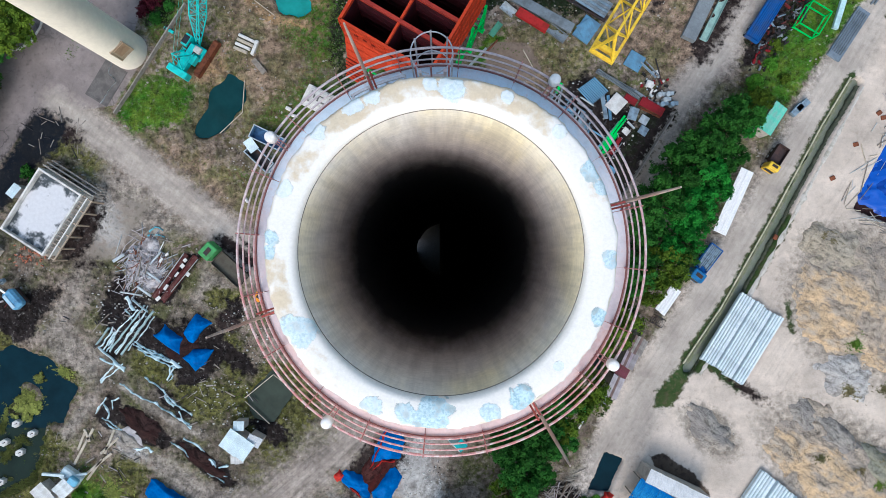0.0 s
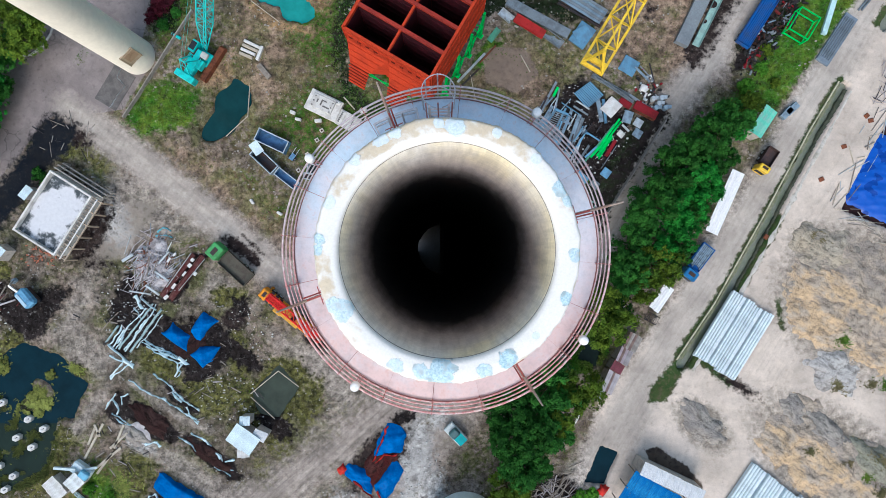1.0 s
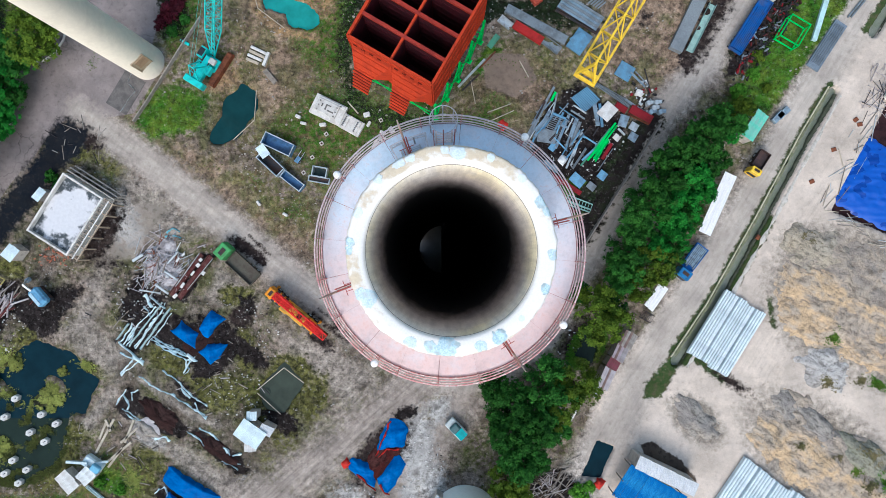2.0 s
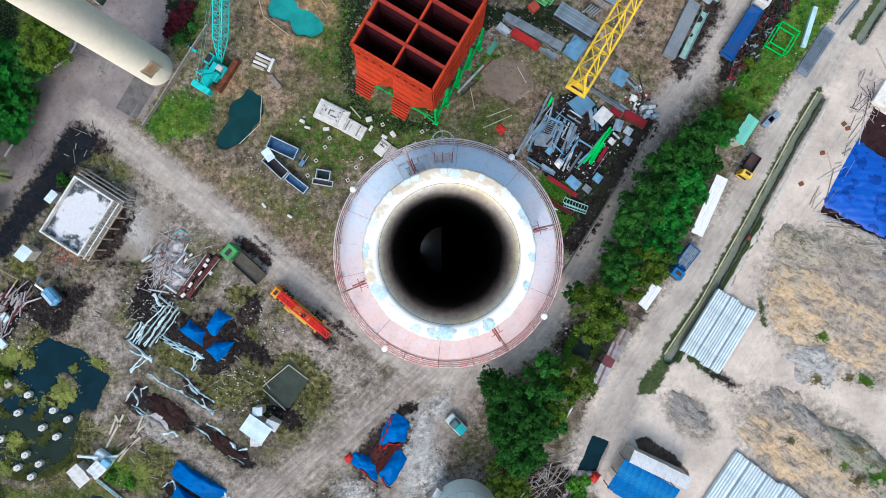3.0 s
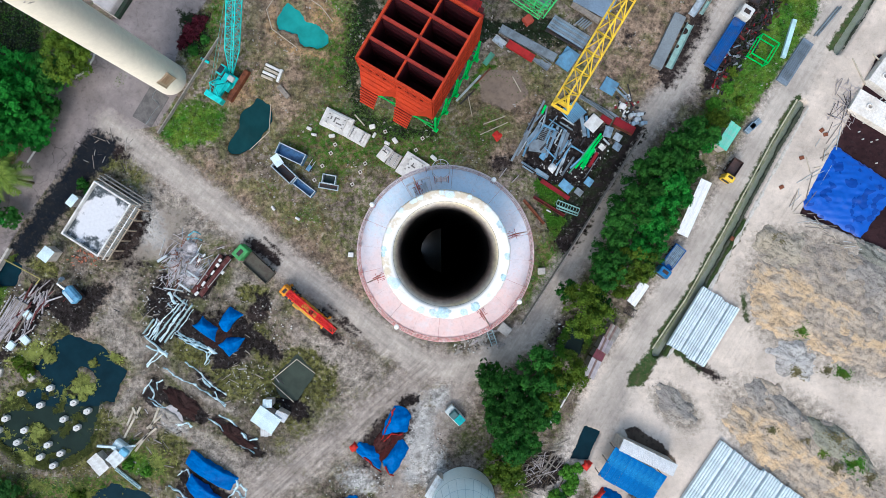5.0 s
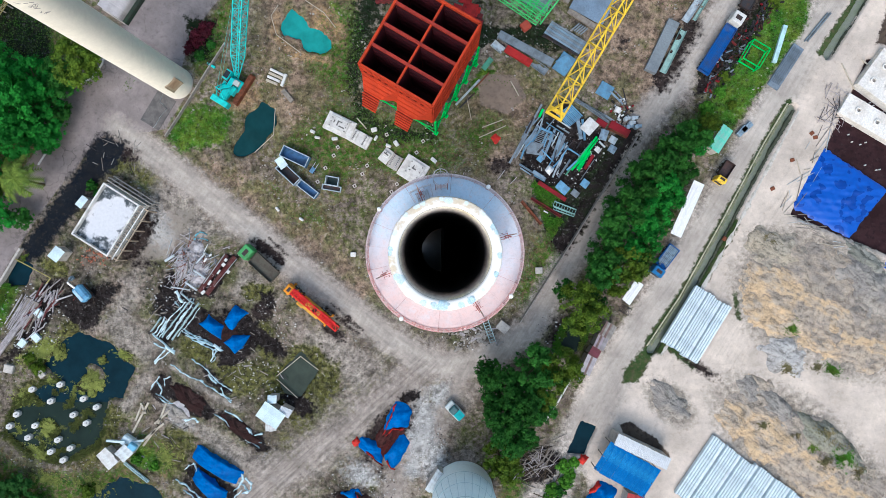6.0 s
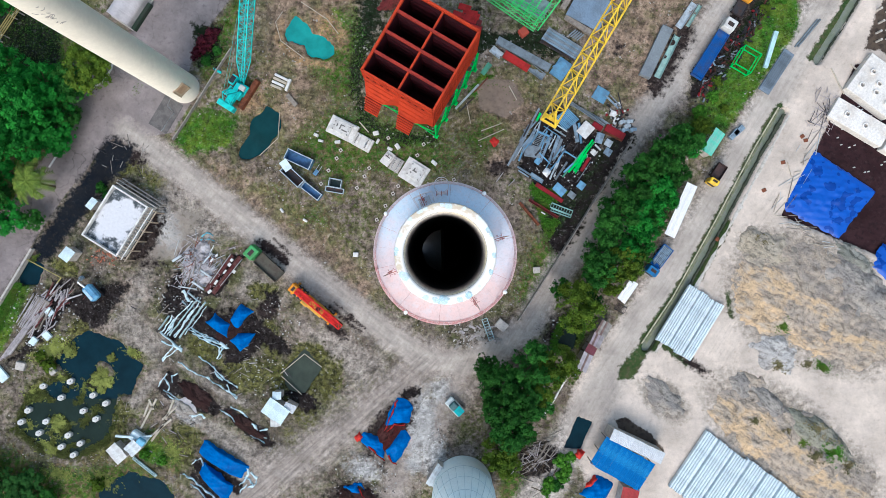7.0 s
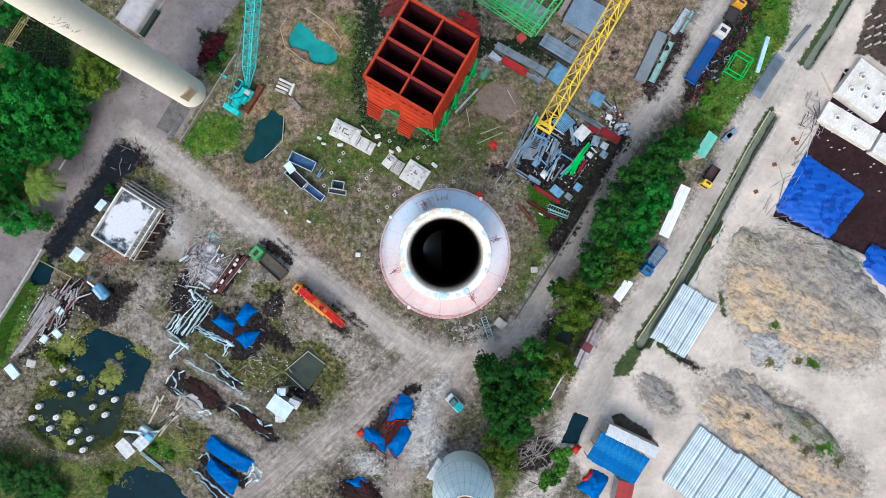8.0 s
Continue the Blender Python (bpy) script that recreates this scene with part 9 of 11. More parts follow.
e = slab("large pale concrete machine base with a raised middle", ((-20, 20.5), (-18.7, 23.2), (-14.3, 20.7), (-15.8, 17.9)), 0.7)
plinth(e, (2.0, 3.4, 0.3), (0.1, 0.2), 0.7, ((-0.7, 0.7, -1.2, 3), (-0.7, 0.7, 1.5, 3)), ((0.15, 0.35, 0.9, 0.22), (-0.25, -0.5, 0.22, 1.0), (0.5, 0.0, 0.16, 0.7), (0.2, 1.0, 0.5, 0.2)))
plinth(e, (0.5, 4.2, 0.18), (1.15, -0.2), 0.7, ((1.15, 1.15, -1.6, 2),))
e = slab("stepped pale concrete base beside the large one", ((-15.8, 18.2), (-14.7, 20.2), (-11.8, 18.5), (-12.8, 16.4)), 0.5)
plinth(e, (2.0, 0.7, 0.15), (0.0, 1.0), 0.5, ((-0.7, 0.7, 1.15, 6),))
plinth(e, (2.0, 0.7, 0.15), (0.0, -0.9), 0.5, ((-0.7, 0.7, -0.75, 6),))
e = slab("square pale concrete machine base with a raised middle", ((-7.8, 12.5), (-5.7, 15.8), (-2.2, 13.7), (-4, 10.3)), 0.8)
plinth(e, (2.6, 2.7, 0.2), (0.2, -0.2), 0.8, ((-0.8, 1.1, -1.2, 3), (-0.8, 1.1, 0.9, 3)), ((0.2, 0.0, 0.25, 0.8), (0.5, 0.2, 0.5, 0.18), (-0.3, 0.5, 0.2, 0.3)))
e = slab("stepped grey concrete base with rows of sleeves", ((-9.4, 13.9), (-8.2, 16), (-6.6, 15), (-7.8, 12.9)), 0.4, (), mat("grey concrete base", (0.42, 0.40, 0.37), (0.3, 0.28, 0.26), 0.85, size=0.9))
plinth(e, (1.9, 0.3, 0.12), (0.0, 0.5), 0.4, ((-0.8, 0.8, 0.5, 6),))
plinth(e, (1.9, 0.3, 0.12), (0.0, -0.4), 0.4, ((-0.8, 0.8, -0.4, 6),))
e = slab("small pale concrete base with a notched top", ((-10.9, 15.1), (-9.4, 17), (-8.2, 16.1), (-9.4, 13.9)), 0.4)
plinth(e, (0.9, 1.3, 0.3), (0.2, 0.1), 0.4, (), ((0.2, 0.1, 0.2, 0.9), (0.35, 0.2, 0.5, 0.16)))
for k in range(4):
    a, b = Vector((*(-28.9, 30.1), 0)).lerp(Vector((*(-29.6, 28.3), 0)), k / 3), Vector((*(-26.4, 28.9), 0)).lerp(Vector((*(-27.7, 27.5), 0)), k / 3)
    bm = bmesh.new()
    box(bm, ((b - a).length, 0.42, 0.4), (0, 0, 0), bevel=0.06)
    ob = obj("concrete_post", bm, PALEWOOD if k % 2 else WHITE)
    ob.matrix_basis = pose((a.x + b.x) / 2, (a.y + b.y) / 2, 0, 0, 0, heading(a, b))
    tagged(ob, "pale square concrete post lying on bare soil", "post", "stacked posts")
slab("single pale concrete post laid across others", ((-27.2, 27.3), (-26.4, 29.3), (-26, 29.1), (-26.8, 27.1)), 0.5, (), WHITE)
slab("dark plank box lying on the soil", ((-27.1, 26.3), (-26.5, 26.8), (-24.9, 24.9), (-25.5, 24.4)), 0.4, (), WOOD)
for at in ((-17.6, 17), (-18.3, 15.6), (-19.7, 13.5), (-21, 11.2), (-12.7, 13.9), (-13.5, 12.5), (-14.8, 10.5), (-7.7, 10.8), (-8.6, 9.5), (-9.9, 7.4), (-11.4, 5), (-9.4, 19.1), (-3.3, 18), (-4.4, 16.1), (1.9, 11.9)):
    e = thing("footing", "small hollow square concrete footing in the grass", "footing", at, random.uniform(20, 40), "column footings")
    for sx, sy, px, py in ((0.56, 0.14, 0, 0.21), (0.56, 0.14, 0, -0.21), (0.14, 0.28, 0.21, 0), (0.14, 0.28, -0.21, 0)):
        bm = bmesh.new()
        box(bm, (sx, sy, 0.3), (px, py, -0.1))
        part("side", bm, CONCRETE, e)
    bm = bmesh.new()
    box(bm, (0.28, 0.28, 0.1), (0, 0, -0.02))
    part("base", bm, MUD, e)
for at, w, l in (((-11.5, 19.9), 0.7, 1.0), ((-7.8, 17.6), 0.7, 1.0), ((-1.5, 14.8), 0.6, 1.1), ((-11.2, 18.5), 0.4, 0.9), ((-9.1, 17.2), 0.5, 0.9), ((-21, 18.6), 0.4, 0.9), ((-18.1, 18.4), 0.5, 1.0), ((-21.8, 19.6), 0.5, 0.8), ((-15, -1), 0.8, 0.9), ((-23.7, 4.9), 0.4, 0.8), ((-27.7, 6.6), 0.4, 0.8), ((10.1, -13.2), 1.6, 2.0), ((16.1, -3.7), 1.1, 1.2), ((-67.3, -20.9), 1.1, 1.4), ((-72.7, -20.1), 1.4, 1.6), ((29.3, 23.2), 1.0, 1.0)):
    bm = bmesh.new()
    box(bm, (l, w, 0.6), (0, 0, -0.1), bevel=0.08)
    ob = obj("concrete_block", bm, CONCRETE if w > 1 else WHITE)
    ob.matrix_basis = pose(*at, 0, 0, 0, random.uniform(-60, 60))
    tagged(ob, "loose pale concrete block lying on the ground", "block", "loose concrete blocks")
for at in ((-69, -23.6), (-64.3, -22.8), (-65.9, -25.6), (-60.4, -25.2), (-58.2, -26.6), (-62.1, -27.9), (-59.9, -29.3), (-71.6, -27.8), (-72.8, -29.8), (-68.5, -29.7), (-69.7, -31.7), (-64.7, -32.1), (-62.6, -33.5), (-65.9, -34.1), (-63.8, -35.5)):
    e = thing("footing", "white six-sided concrete footing standing in water", "footing", at, 30, "footings in the flooded ground")
    bm = bmesh.new()
    lathe(bm, [(0.62, -1.4), (0.62, 0.15), (0.55, 0.24), (0.14, 0.24), (0.12, 0.1), (0.001, 0.1)], 6)
    for v in bm.verts:
        v.co.x, v.co.y = v.co.x * 1.08, v.co.y * 0.86
    part("block", bm, WHITE, e)
    bm = bmesh.new()
    box(bm, (0.16, 0.14, 0.1), (0.22, 0, 0.2))
    part("anchor", bm, DARKSTEEL, e)


# ---- white pipes stacked by the drain ----
PIPE = mat("white pipe coating", (0.68, 0.76, 0.79), (0.52, 0.59, 0.63), 0.4, size=1.5, vary=0.2)


def pipe_stack(pa, pb, pc, pd, count, group, layers=2):
    L, gap = dist(pa, pb) - 0.4, dist(pb, pc) / count
    bm = bmesh.new()
    r = gap * 0.45
    tube(bm, [(-L / 2, 0, 0), (L / 2, 0, 0)], r, 12, caps=False)
    tube(bm, [(L / 2, 0, 0), (-L / 2, 0, 0)], r * 0.86, 12, caps=False)
    first = obj("pipe", bm, PIPE, smooth=True)
    used = False
    step = 0.0
    for k in range(count):
        f = (k + 0.5) / count
        if k % 9 == 0:
            step = random.uniform(-0.35, 0.35)
        for layer in range(layers if k % 7 != 5 else layers - 1):
            ob = first if not used else new("pipe", first.data)
            used = True
            s = step + random.uniform(-0.1, 0.1)
            c = Vector((*pa, 0)).lerp(Vector((*pd, 0)), f).lerp(Vector((*pb, 0)).lerp(Vector((*pc, 0)), f), 0.5)
            d = Vector((pb[0] - pa[0], pb[1] - pa[1], 0)).normalized() * s
            ob.matrix_basis = pose(c.x + d.x, c.y + d.y, r * 0.95 + 1.8 * r * layer, 0, 0, heading(pa, pb))
            tagged(ob, "long white coated steel pipe in a stack", "pipe", group)


pipe_stack((36.4, -15.7), (42.4, -6), (48.5, -9.5), (42.6, -19.3), 17, "stack of white pipes by the drain")
pipe_stack((38.6, -40.9), (45.3, -31), (63.6, -44.4), (56.9, -54.3), 48, "long stack of white pipes")


# ---- steel beams, plates and trusses ----
def beam(a, b, w, h, z, material, label="steel beam lying in the scrap yard", name="steel_beam", group="scrap steel", shape="I"):
    L = dist(a, b)
    bm = bmesh.new()
    if shape == "I":
        for zz in (0.0, h - 0.04):
            box(bm, (L, w, 0.04), (0, 0, zz))
        box(bm, (L, 0.05, h - 0.09), (0, 0, 0.045))
    elif shape == "box":
        box(bm, (L, w, h), (0, 0, 0), bevel=0.03)
    elif shape == "channel":
        box(bm, (L, w, 0.04), (0, 0, 0))
        for s in (-1, 1):
            box(bm, (L, 0.05, h - 0.045), (0, s * (w / 2 - 0.025), 0.044))
    elif shape == "truss":
        lattice(bm, (-L / 2, 0, h / 2), (L / 2, 0, h / 2), w, h, max(3, int(L / max(w * 1.3, 0.6))), 0.1, 0.045)
    elif shape == "ladder":
        for s in (-1, 1):
            bar(bm, (-L / 2, s * w / 2, h / 2), (L / 2, s * w / 2, h / 2), 0.12, h)
        k = int(L / 0.45)
        for i in range(k + 1):
            x = -L / 2 + L * i / k
            bar(bm, (x, -w / 2, h / 2), (x, w / 2, h / 2), 0.08)
    else:
        tube(bm, [(-L / 2, 0, w / 2), (L / 2, 0, w / 2)], w / 2, 10)
    ob = obj(name, bm, material)
    m = mid(a, b)
    ob.matrix_basis = pose(m[0], m[1], z, 0, 0, heading(a, b))
    return tagged(ob, label, "steel", group)


LIGHTGREY = mat("light grey steel", (0.25, 0.29, 0.32), (0.15, 0.165, 0.175), 0.5, 0.3)
BLUEPLATE = mat("blue primed plate", (0.15, 0.31, 0.46), (0.12, 0.2, 0.28), 0.5, 0.2)
GREENSTEEL = mat("dull green steel", (0.10, 0.30, 0.20), (0.08, 0.15, 0.11), 0.55)
BLUESTEEL_ = mat("dull blue section steel", (0.24, 0.33, 0.41), (0.14, 0.18, 0.22), 0.5, 0.2, vary=0.25)
# north yard
beam((9.4, 35.9), (18.4, 31.0), 1.4, 0.5, 0, LIGHTGREY, "wide grey box girder lying on timber", shape="box")
beam((10.6, 33.5), (14.8, 30.9), 1.2, 0.6, 0, REDPAINT, "red girder end beside the grey girder", shape="I")
beam((15, 31.3), (17.4, 29.5), 1.3, 0.4, 0, LIGHTGREY, shape="channel")
beam((8.4, 34.5), (10.1, 33.1), 1.2, 0.4, 0, PALESTEEL, shape="channel")
plate(((18.3, 30.2), (20.2, 32.9), (22.2, 31.6), (20.5, 28.6)), 0.3, 0.35, BLUEPLATE, "stack of blue primed plates")
plate(((18.6, 31.1), (20.6, 32.3), (21.8, 30.9), (20.1, 29.3)), 0.7, 0.1, BLUEPLATE, "blue primed plate on a stack", tilt=3)
plate(((21.2, 40.3), (23.7, 44.9), (29.9, 41.3), (25.6, 37.3)), 0.9, 0.3, mat("faded blue-grey plate", (0.20, 0.27, 0.36), (0.15, 0.19, 0.24), 0.55, size=2.5), "large blue-grey plate on a rack")
plate(((20.1, 41.3), (22, 44.5), (22.8, 44.1), (21, 40.7)), 0.5, 0.5, WOOD, "brown timber rack under the plate")
plate(((25.6, 37.3), (21.2, 40.1), (20.8, 39.4), (25.2, 36.5)), 0.4, 0.4, WOOD, "brown timber rack under the plate")
for k in range(6):
    o = k * 4.2
    beam((18.2, 37.9) if k == 0 else ((18.2, 37.9)[0] - 0.23 * k, (18.2, 37.9)[1] - 0.34 * k), ((24, 34.3)[0] - 0.23 * k, (24, 34.3)[1] - 0.34 * k), 0.36, 0.5, 0.0, BLUESTEEL_ if k % 2 else LIGHTGREY, "blue-grey steel section in a bundle", group="bundle of sections")
for k in range(3):
    beam(((17.2, 36.3)[0] - 0.2 * k, (17.2, 36.3)[1] - 0.3 * k), ((23.4, 32.7)[0] - 0.2 * k, (23.4, 32.7)[1] - 0.3 * k), 0.22, 0.3, 0, DARKSTEEL, "dark steel section on the soil", group="bundle of sections")
for k in range(5):
    beam(((21.6, 36.5)[0] + 0.35 * k, (21.6, 36.5)[1] - 0.2 * k), ((22.8, 37.5)[0] + 0.35 * k, (22.8, 37.5)[1] - 0.2 * k), 0.2, 0.2, 0.52, LIGHTGREY, "short grey angle on a bundle", group="bundle of sections")
plate(((25.6, 26.1), (26.6, 27.8), (28.8, 27.3), (27.8, 24.7)), 0.15, 0.15, BLUEPLATE, "blue plates lying on the soil")
beam((21.8, 25.1), (27.2, 22.1), 0.5, 0.4, 0, LIGHTGREY, "long grey girder lying on the soil", shape="channel")
beam((27.2, 22.3), (30.2, 20.3), 0.35, 0.3, 0, LIGHTGREY)
beam((38.6, 37.9), (34.6, 29.5), 2.0, 0.9, 0, mat("grey tarped stack", (0.22, 0.25, 0.27), (0.16, 0.18, 0.2), 0.6, size=2.0), "long grey stack of steel sections", shape="box")
beam((40.4, 36.6), (36.9, 29.5), 1.1, 0.5, 0, mat("pale green steel", (0.30, 0.46, 0.42), (0.22, 0.3, 0.28), 0.5), "pale green girder beside the grey stack", shape="channel")
beam((43.4, 42.3), (40.6, 38.1), 1.2, 0.5, 0, PALESTEEL, "pale steel channel by the lane", shape="channel")
beam((44.4, 41.9), (42.2, 38.3), 0.6, 0.4, 0, mat("pale green steel", (0, 0, 0)), "pale green girder by the lane", shape="channel")
# green roof truss assembly
for a, b, z in (((5.2, 44.7), (15.8, 37.5), 2.2), ((15.8, 37.5), (21.4, 44.9), 2.2), ((7.4, 45.1), (17.1, 39.3), 1.2), ((12.1, 40.9), (16.1, 46.1), 2.6), ((9.6, 42.3), (13.1, 46.6), 2.6), ((14.1, 39.3), (18.4, 45.6), 1.8)):
    beam(a, b, 1.1, 1.1, z * 0.5, mat("pale bright green paint", (0.13, 0.72, 0.20), (0.08, 0.45, 0.12), 0.5, size=0.8), "bright green lattice truss standing in the yard", "lattice_truss", "green trusses", "truss")
plate(((9.6, 44.1), (11.1, 46.6), (19.1, 42.1), (16.6, 38.9)), 0.25, 0.1, mat("teal grey decking", (0.25, 0.34, 0.34), (0.15, 0.2, 0.2), 0.6), "grey-green deck sheet under the trusses")
plate(((12.9, 37.3), (14, 38.1), (14.8, 37.1), (13.8, 36.1)), 0.0, 0.9, mat("dull red box", (0.4, 0.08, 0.05), (0.25, 0.06, 0.05), 0.6), "dull red steel box on the soil")
# green square frame
gf = thing("gantry_frame", "bright green open steel frame standing on grass", "frame", mid((51.2, 34.4), (54.3, 32.7), (52, 29.7), (49.3, 31.3)), heading((49.3, 31.3), (52, 29.7)))
FW, FD = 3.1, 3.6
for x in (-FW / 2, FW / 2):
    for y in (-FD / 2, FD / 2):
        bm = bmesh.new()
        bar(bm, (x, y, 0), (x, y, 2.0), 0.15)
        part("leg", bm, GREENPAINT, gf)
for z in (0.5, 1.95):
    for a, b in (((-FW / 2, -FD / 2), (FW / 2, -FD / 2)), ((FW / 2, -FD / 2), (FW / 2, FD / 2)), ((FW / 2, FD / 2), (-FW / 2, FD / 2)), ((-FW / 2, FD / 2), (-FW / 2, -FD / 2))):
        bm = bmesh.new()
        bar(bm, (*a, z), (*b, z), 0.15)
        part("rail", bm, GREENPAINT, gf)
beam((57.4, 37.3), (55.5, 31.1), 0.75, 0.5, 0, mat("pale aqua steel", (0.50, 0.72, 0.74), (0.35, 0.5, 0.52), 0.5), "long pale aqua box beam on grass", shape="box")
for k in range(2):
    beam(((64.6, 39.4)[0] + 0.5 * k, (64.6, 39.4)[1]), ((60.7, 34.7)[0] + 0.5 * k, (60.7, 34.7)[1]), 0.32, 0.3, 0, LIGHTGREY, "steel pipe lying by the drain", shape="pipe")
plate(((54.4, 27.5), (58.8, 34.3), (60.6, 33.3), (56.1, 26.5)), 0.0, 0.35, mat("slate steel", (0.20, 0.25, 0.31), (0.14, 0.17, 0.2), 0.55), "slate grey stack of wall frames", "wall_frame")
for k in range(5):
    beam(((55, 27.9)[0] + 0.28 * k, (55, 27.9)[1] - 0.17 * k), ((58.8, 33.7)[0] + 0.28 * k, (58.8, 33.7)[1] - 0.17 * k), 0.1, 0.12, 0.42, LIGHTGREY, "grey bar on a stack of frames", group="frames", shape="box")
# scrap yard beside the wall
SCRAP = random.Random(41)
MAROON_ = mat("maroon channel paint", (0.16, 0.03, 0.03), (0.10, 0.03, 0.03), 0.6)
TARPWHITE = mat("white sack", (0.7, 0.72, 0.72), (0.5, 0.52, 0.52), 0.5)
DEEPRED = mat("dark red scrap paint", (0.22, 0.018, 0.025), (0.12, 0.02, 0.02), 0.55)
BLUESTEEL = mat("blue primed steel", (0.17, 0.35, 0.52), (0.12, 0.2, 0.29), 0.5, 0.2, vary=0.25)
for a, b, w, m, sh in (
    ((16.6, 24.1), (11.2, 14.3), 0.35, LIGHTGREY, "I"), ((15.4, 21.6), (12.1, 15.1), 0.3, LIGHTGREY, "box"), ((15, 21.3), (13.4, 18.5), 0.5, STEEL, "channel"),
    ((16, 20.6), (13.6, 16.5), 0.5, STEEL, "I"), ((16.6, 20.3), (14.6, 17.3), 0.35, BLUESTEEL, "channel"), ((16.4, 20.1), (18.8, 19.1), 0.3, BLUESTEEL, "box"), ((18.8, 19.9), (16.8, 14.9), 0.4, STEEL, "I"), ((18, 20.3), (16, 16.1), 0.3, BLUESTEEL, "box"),
    ((20, 19.3), (18.4, 14.9), 0.55, STEEL, "I"), ((20.5, 18.9), (19, 15.1), 0.45, LIGHTGREY, "channel"), ((20.8, 17.3), (18.4, 11.9), 0.28, PALESTEEL, "I"), ((20.3, 16.1), (19.1, 12.3), 0.22, PALESTEEL, "box"), ((21.4, 14.9), (19.4, 11.9), 0.3, LIGHTGREY, "channel"), ((19.4, 19.4), (18.2, 17.1), 0.22, PALESTEEL, "box"),
    ((19.1, 20.6), (21.2, 19.3), 0.2, LIGHTGREY, "I"), ((19.6, 21.3), (21.4, 20.1), 0.2, PALESTEEL, "box"), ((22, 25.1), (27.8, 21.1), 0.42, LIGHTGREY, "channel"),
    ((22.6, 21.9), (23.2, 18.3), 0.6, STEEL, "box"), ((23.4, 21.6), (23.8, 18.1), 0.35, BLUESTEEL, "channel"),
    ((25.8, 18.7), (21.6, 13.1), 0.3, GREENPAINT, "I"), ((26, 18.3), (22.8, 14.1), 0.25, GREENPAINT, "box"), ((25, 17.9), (20.6, 12.3), 0.25, GREENSTEEL, "I"), ((24.8, 16.3), (22.6, 13.3), 0.5, GREENPAINT, "channel"), ((24.2, 16.1), (22, 13.5), 0.3, GREENPAINT, "I"), ((23.8, 14.5), (22.8, 12.9), 0.2, GREENPAINT, "box"), ((16.8, 23.3), (16.1, 21.9), 0.4, GREENPAINT, "box"),
    ((25.2, 15.6), (23.8, 13.3), 0.5, DEEPRED, "I"), ((25.4, 14.9), (23.1, 11.5), 0.1, LIGHTGREY, "box"), ((26.2, 17.9), (27.2, 16.9), 0.25, PALESTEEL, "box"), ((24.8, 16.3), (25.2, 15.1), 0.15, PALESTEEL, "box"),
    ((16, 11.1), (20.6, 8.1), 0.7, DEEPRED, "box"), ((14.8, 8.4), (19.8, 5.3), 0.5, MAROON_, "channel"), ((13.2, 7.9), (16.5, 4), 0.5, RUST, "channel"), ((16.9, 6.3), (17.6, 5.9), 0.2, WHITE, "box"),
    ((18.6, 7.5), (22.2, 6.1), 0.8, mat("sea green frame", (0.30, 0.52, 0.48), (0.2, 0.35, 0.32), 0.5), "ladder"), ((18.6, 6.7), (22, 5.5), 0.4, mat("sea green frame", (0, 0, 0)), "ladder"),
    ((12.8, 14.1), (15, 12.7), 0.25, STEEL, "channel"), ((13, 13.5), (14.8, 12.3), 0.2, STEEL, "box"), ((15.1, 12.9), (17.2, 11.5), 0.6, STEEL, "box"), ((15.3, 12.3), (17.1, 11.3), 0.25, BLUESTEEL, "channel"),
    ((28, 20.9), (31.2, 19.1), 1.3, DEEPRED, "box"), ((25.8, 21.5), (27.4, 20.5), 1.0, DEEPRED, "box"), ((27.6, 20.1), (30.8, 18.5), 0.3, RUST, "channel"),
    ((10.4, 13.1), (9.2, 11.5), 0.15, GREYWOOD, "box"), ((12.4, 11.9), (11.2, 10.7), 0.12, GREYWOOD, "box"), ((28, 26.3), (30.2, 24.1), 0.2, STEEL, "I"), ((28.8, 26.5), (30.8, 24.3), 0.15, LIGHTGREY, "box"), ((30.2, 26.9), (31, 23.7), 0.15, DARKSTEEL, "box"),
):
    beam(a, b, w, SCRAP.uniform(0.2, 0.4), SCRAP.uniform(0, 0.25), m, {DEEPRED: "dark red painted girder in the scrap yard", GREENPAINT: "bright green girder in the scrap yard", RUST: "rusty channel lying on the soil"}.get(m, "blue-grey steel section in the scrap yard"), shape=sh)
for k in range(11):
    a, b = Vector((*(20, 21.9), 0)).lerp(Vector((*(22.2, 23.5), 0)), k / 10), Vector((*(21.2, 20.3), 0)).lerp(Vector((*(23.4, 22.1), 0)), k / 10)
    beam((a.x - 0.8, a.y + 0.6), (b.x, b.y), 0.2, 0.12, 0.3 + 0.02 * (k % 3), BLUESTEEL, "blue sheet rib in a stack of sheets", "sheet_rib", "stack of blue sheets", "box")
for k in range(12):
    f = k / 11
    a, b = Vector((*(16.2, 20.1), 0)).lerp(Vector((*(14.8, 17.1), 0)), f), Vector((*(18.8, 19.1), 0)).lerp(Vector((*(17.4, 15.9), 0)), f)
    beam((a.x, a.y), (b.x, b.y), 0.1, 0.1, 0.35, LIGHTGREY, "thin rung of a steel rack on the scrap heap", "steel_rod", "rack rungs", "box")
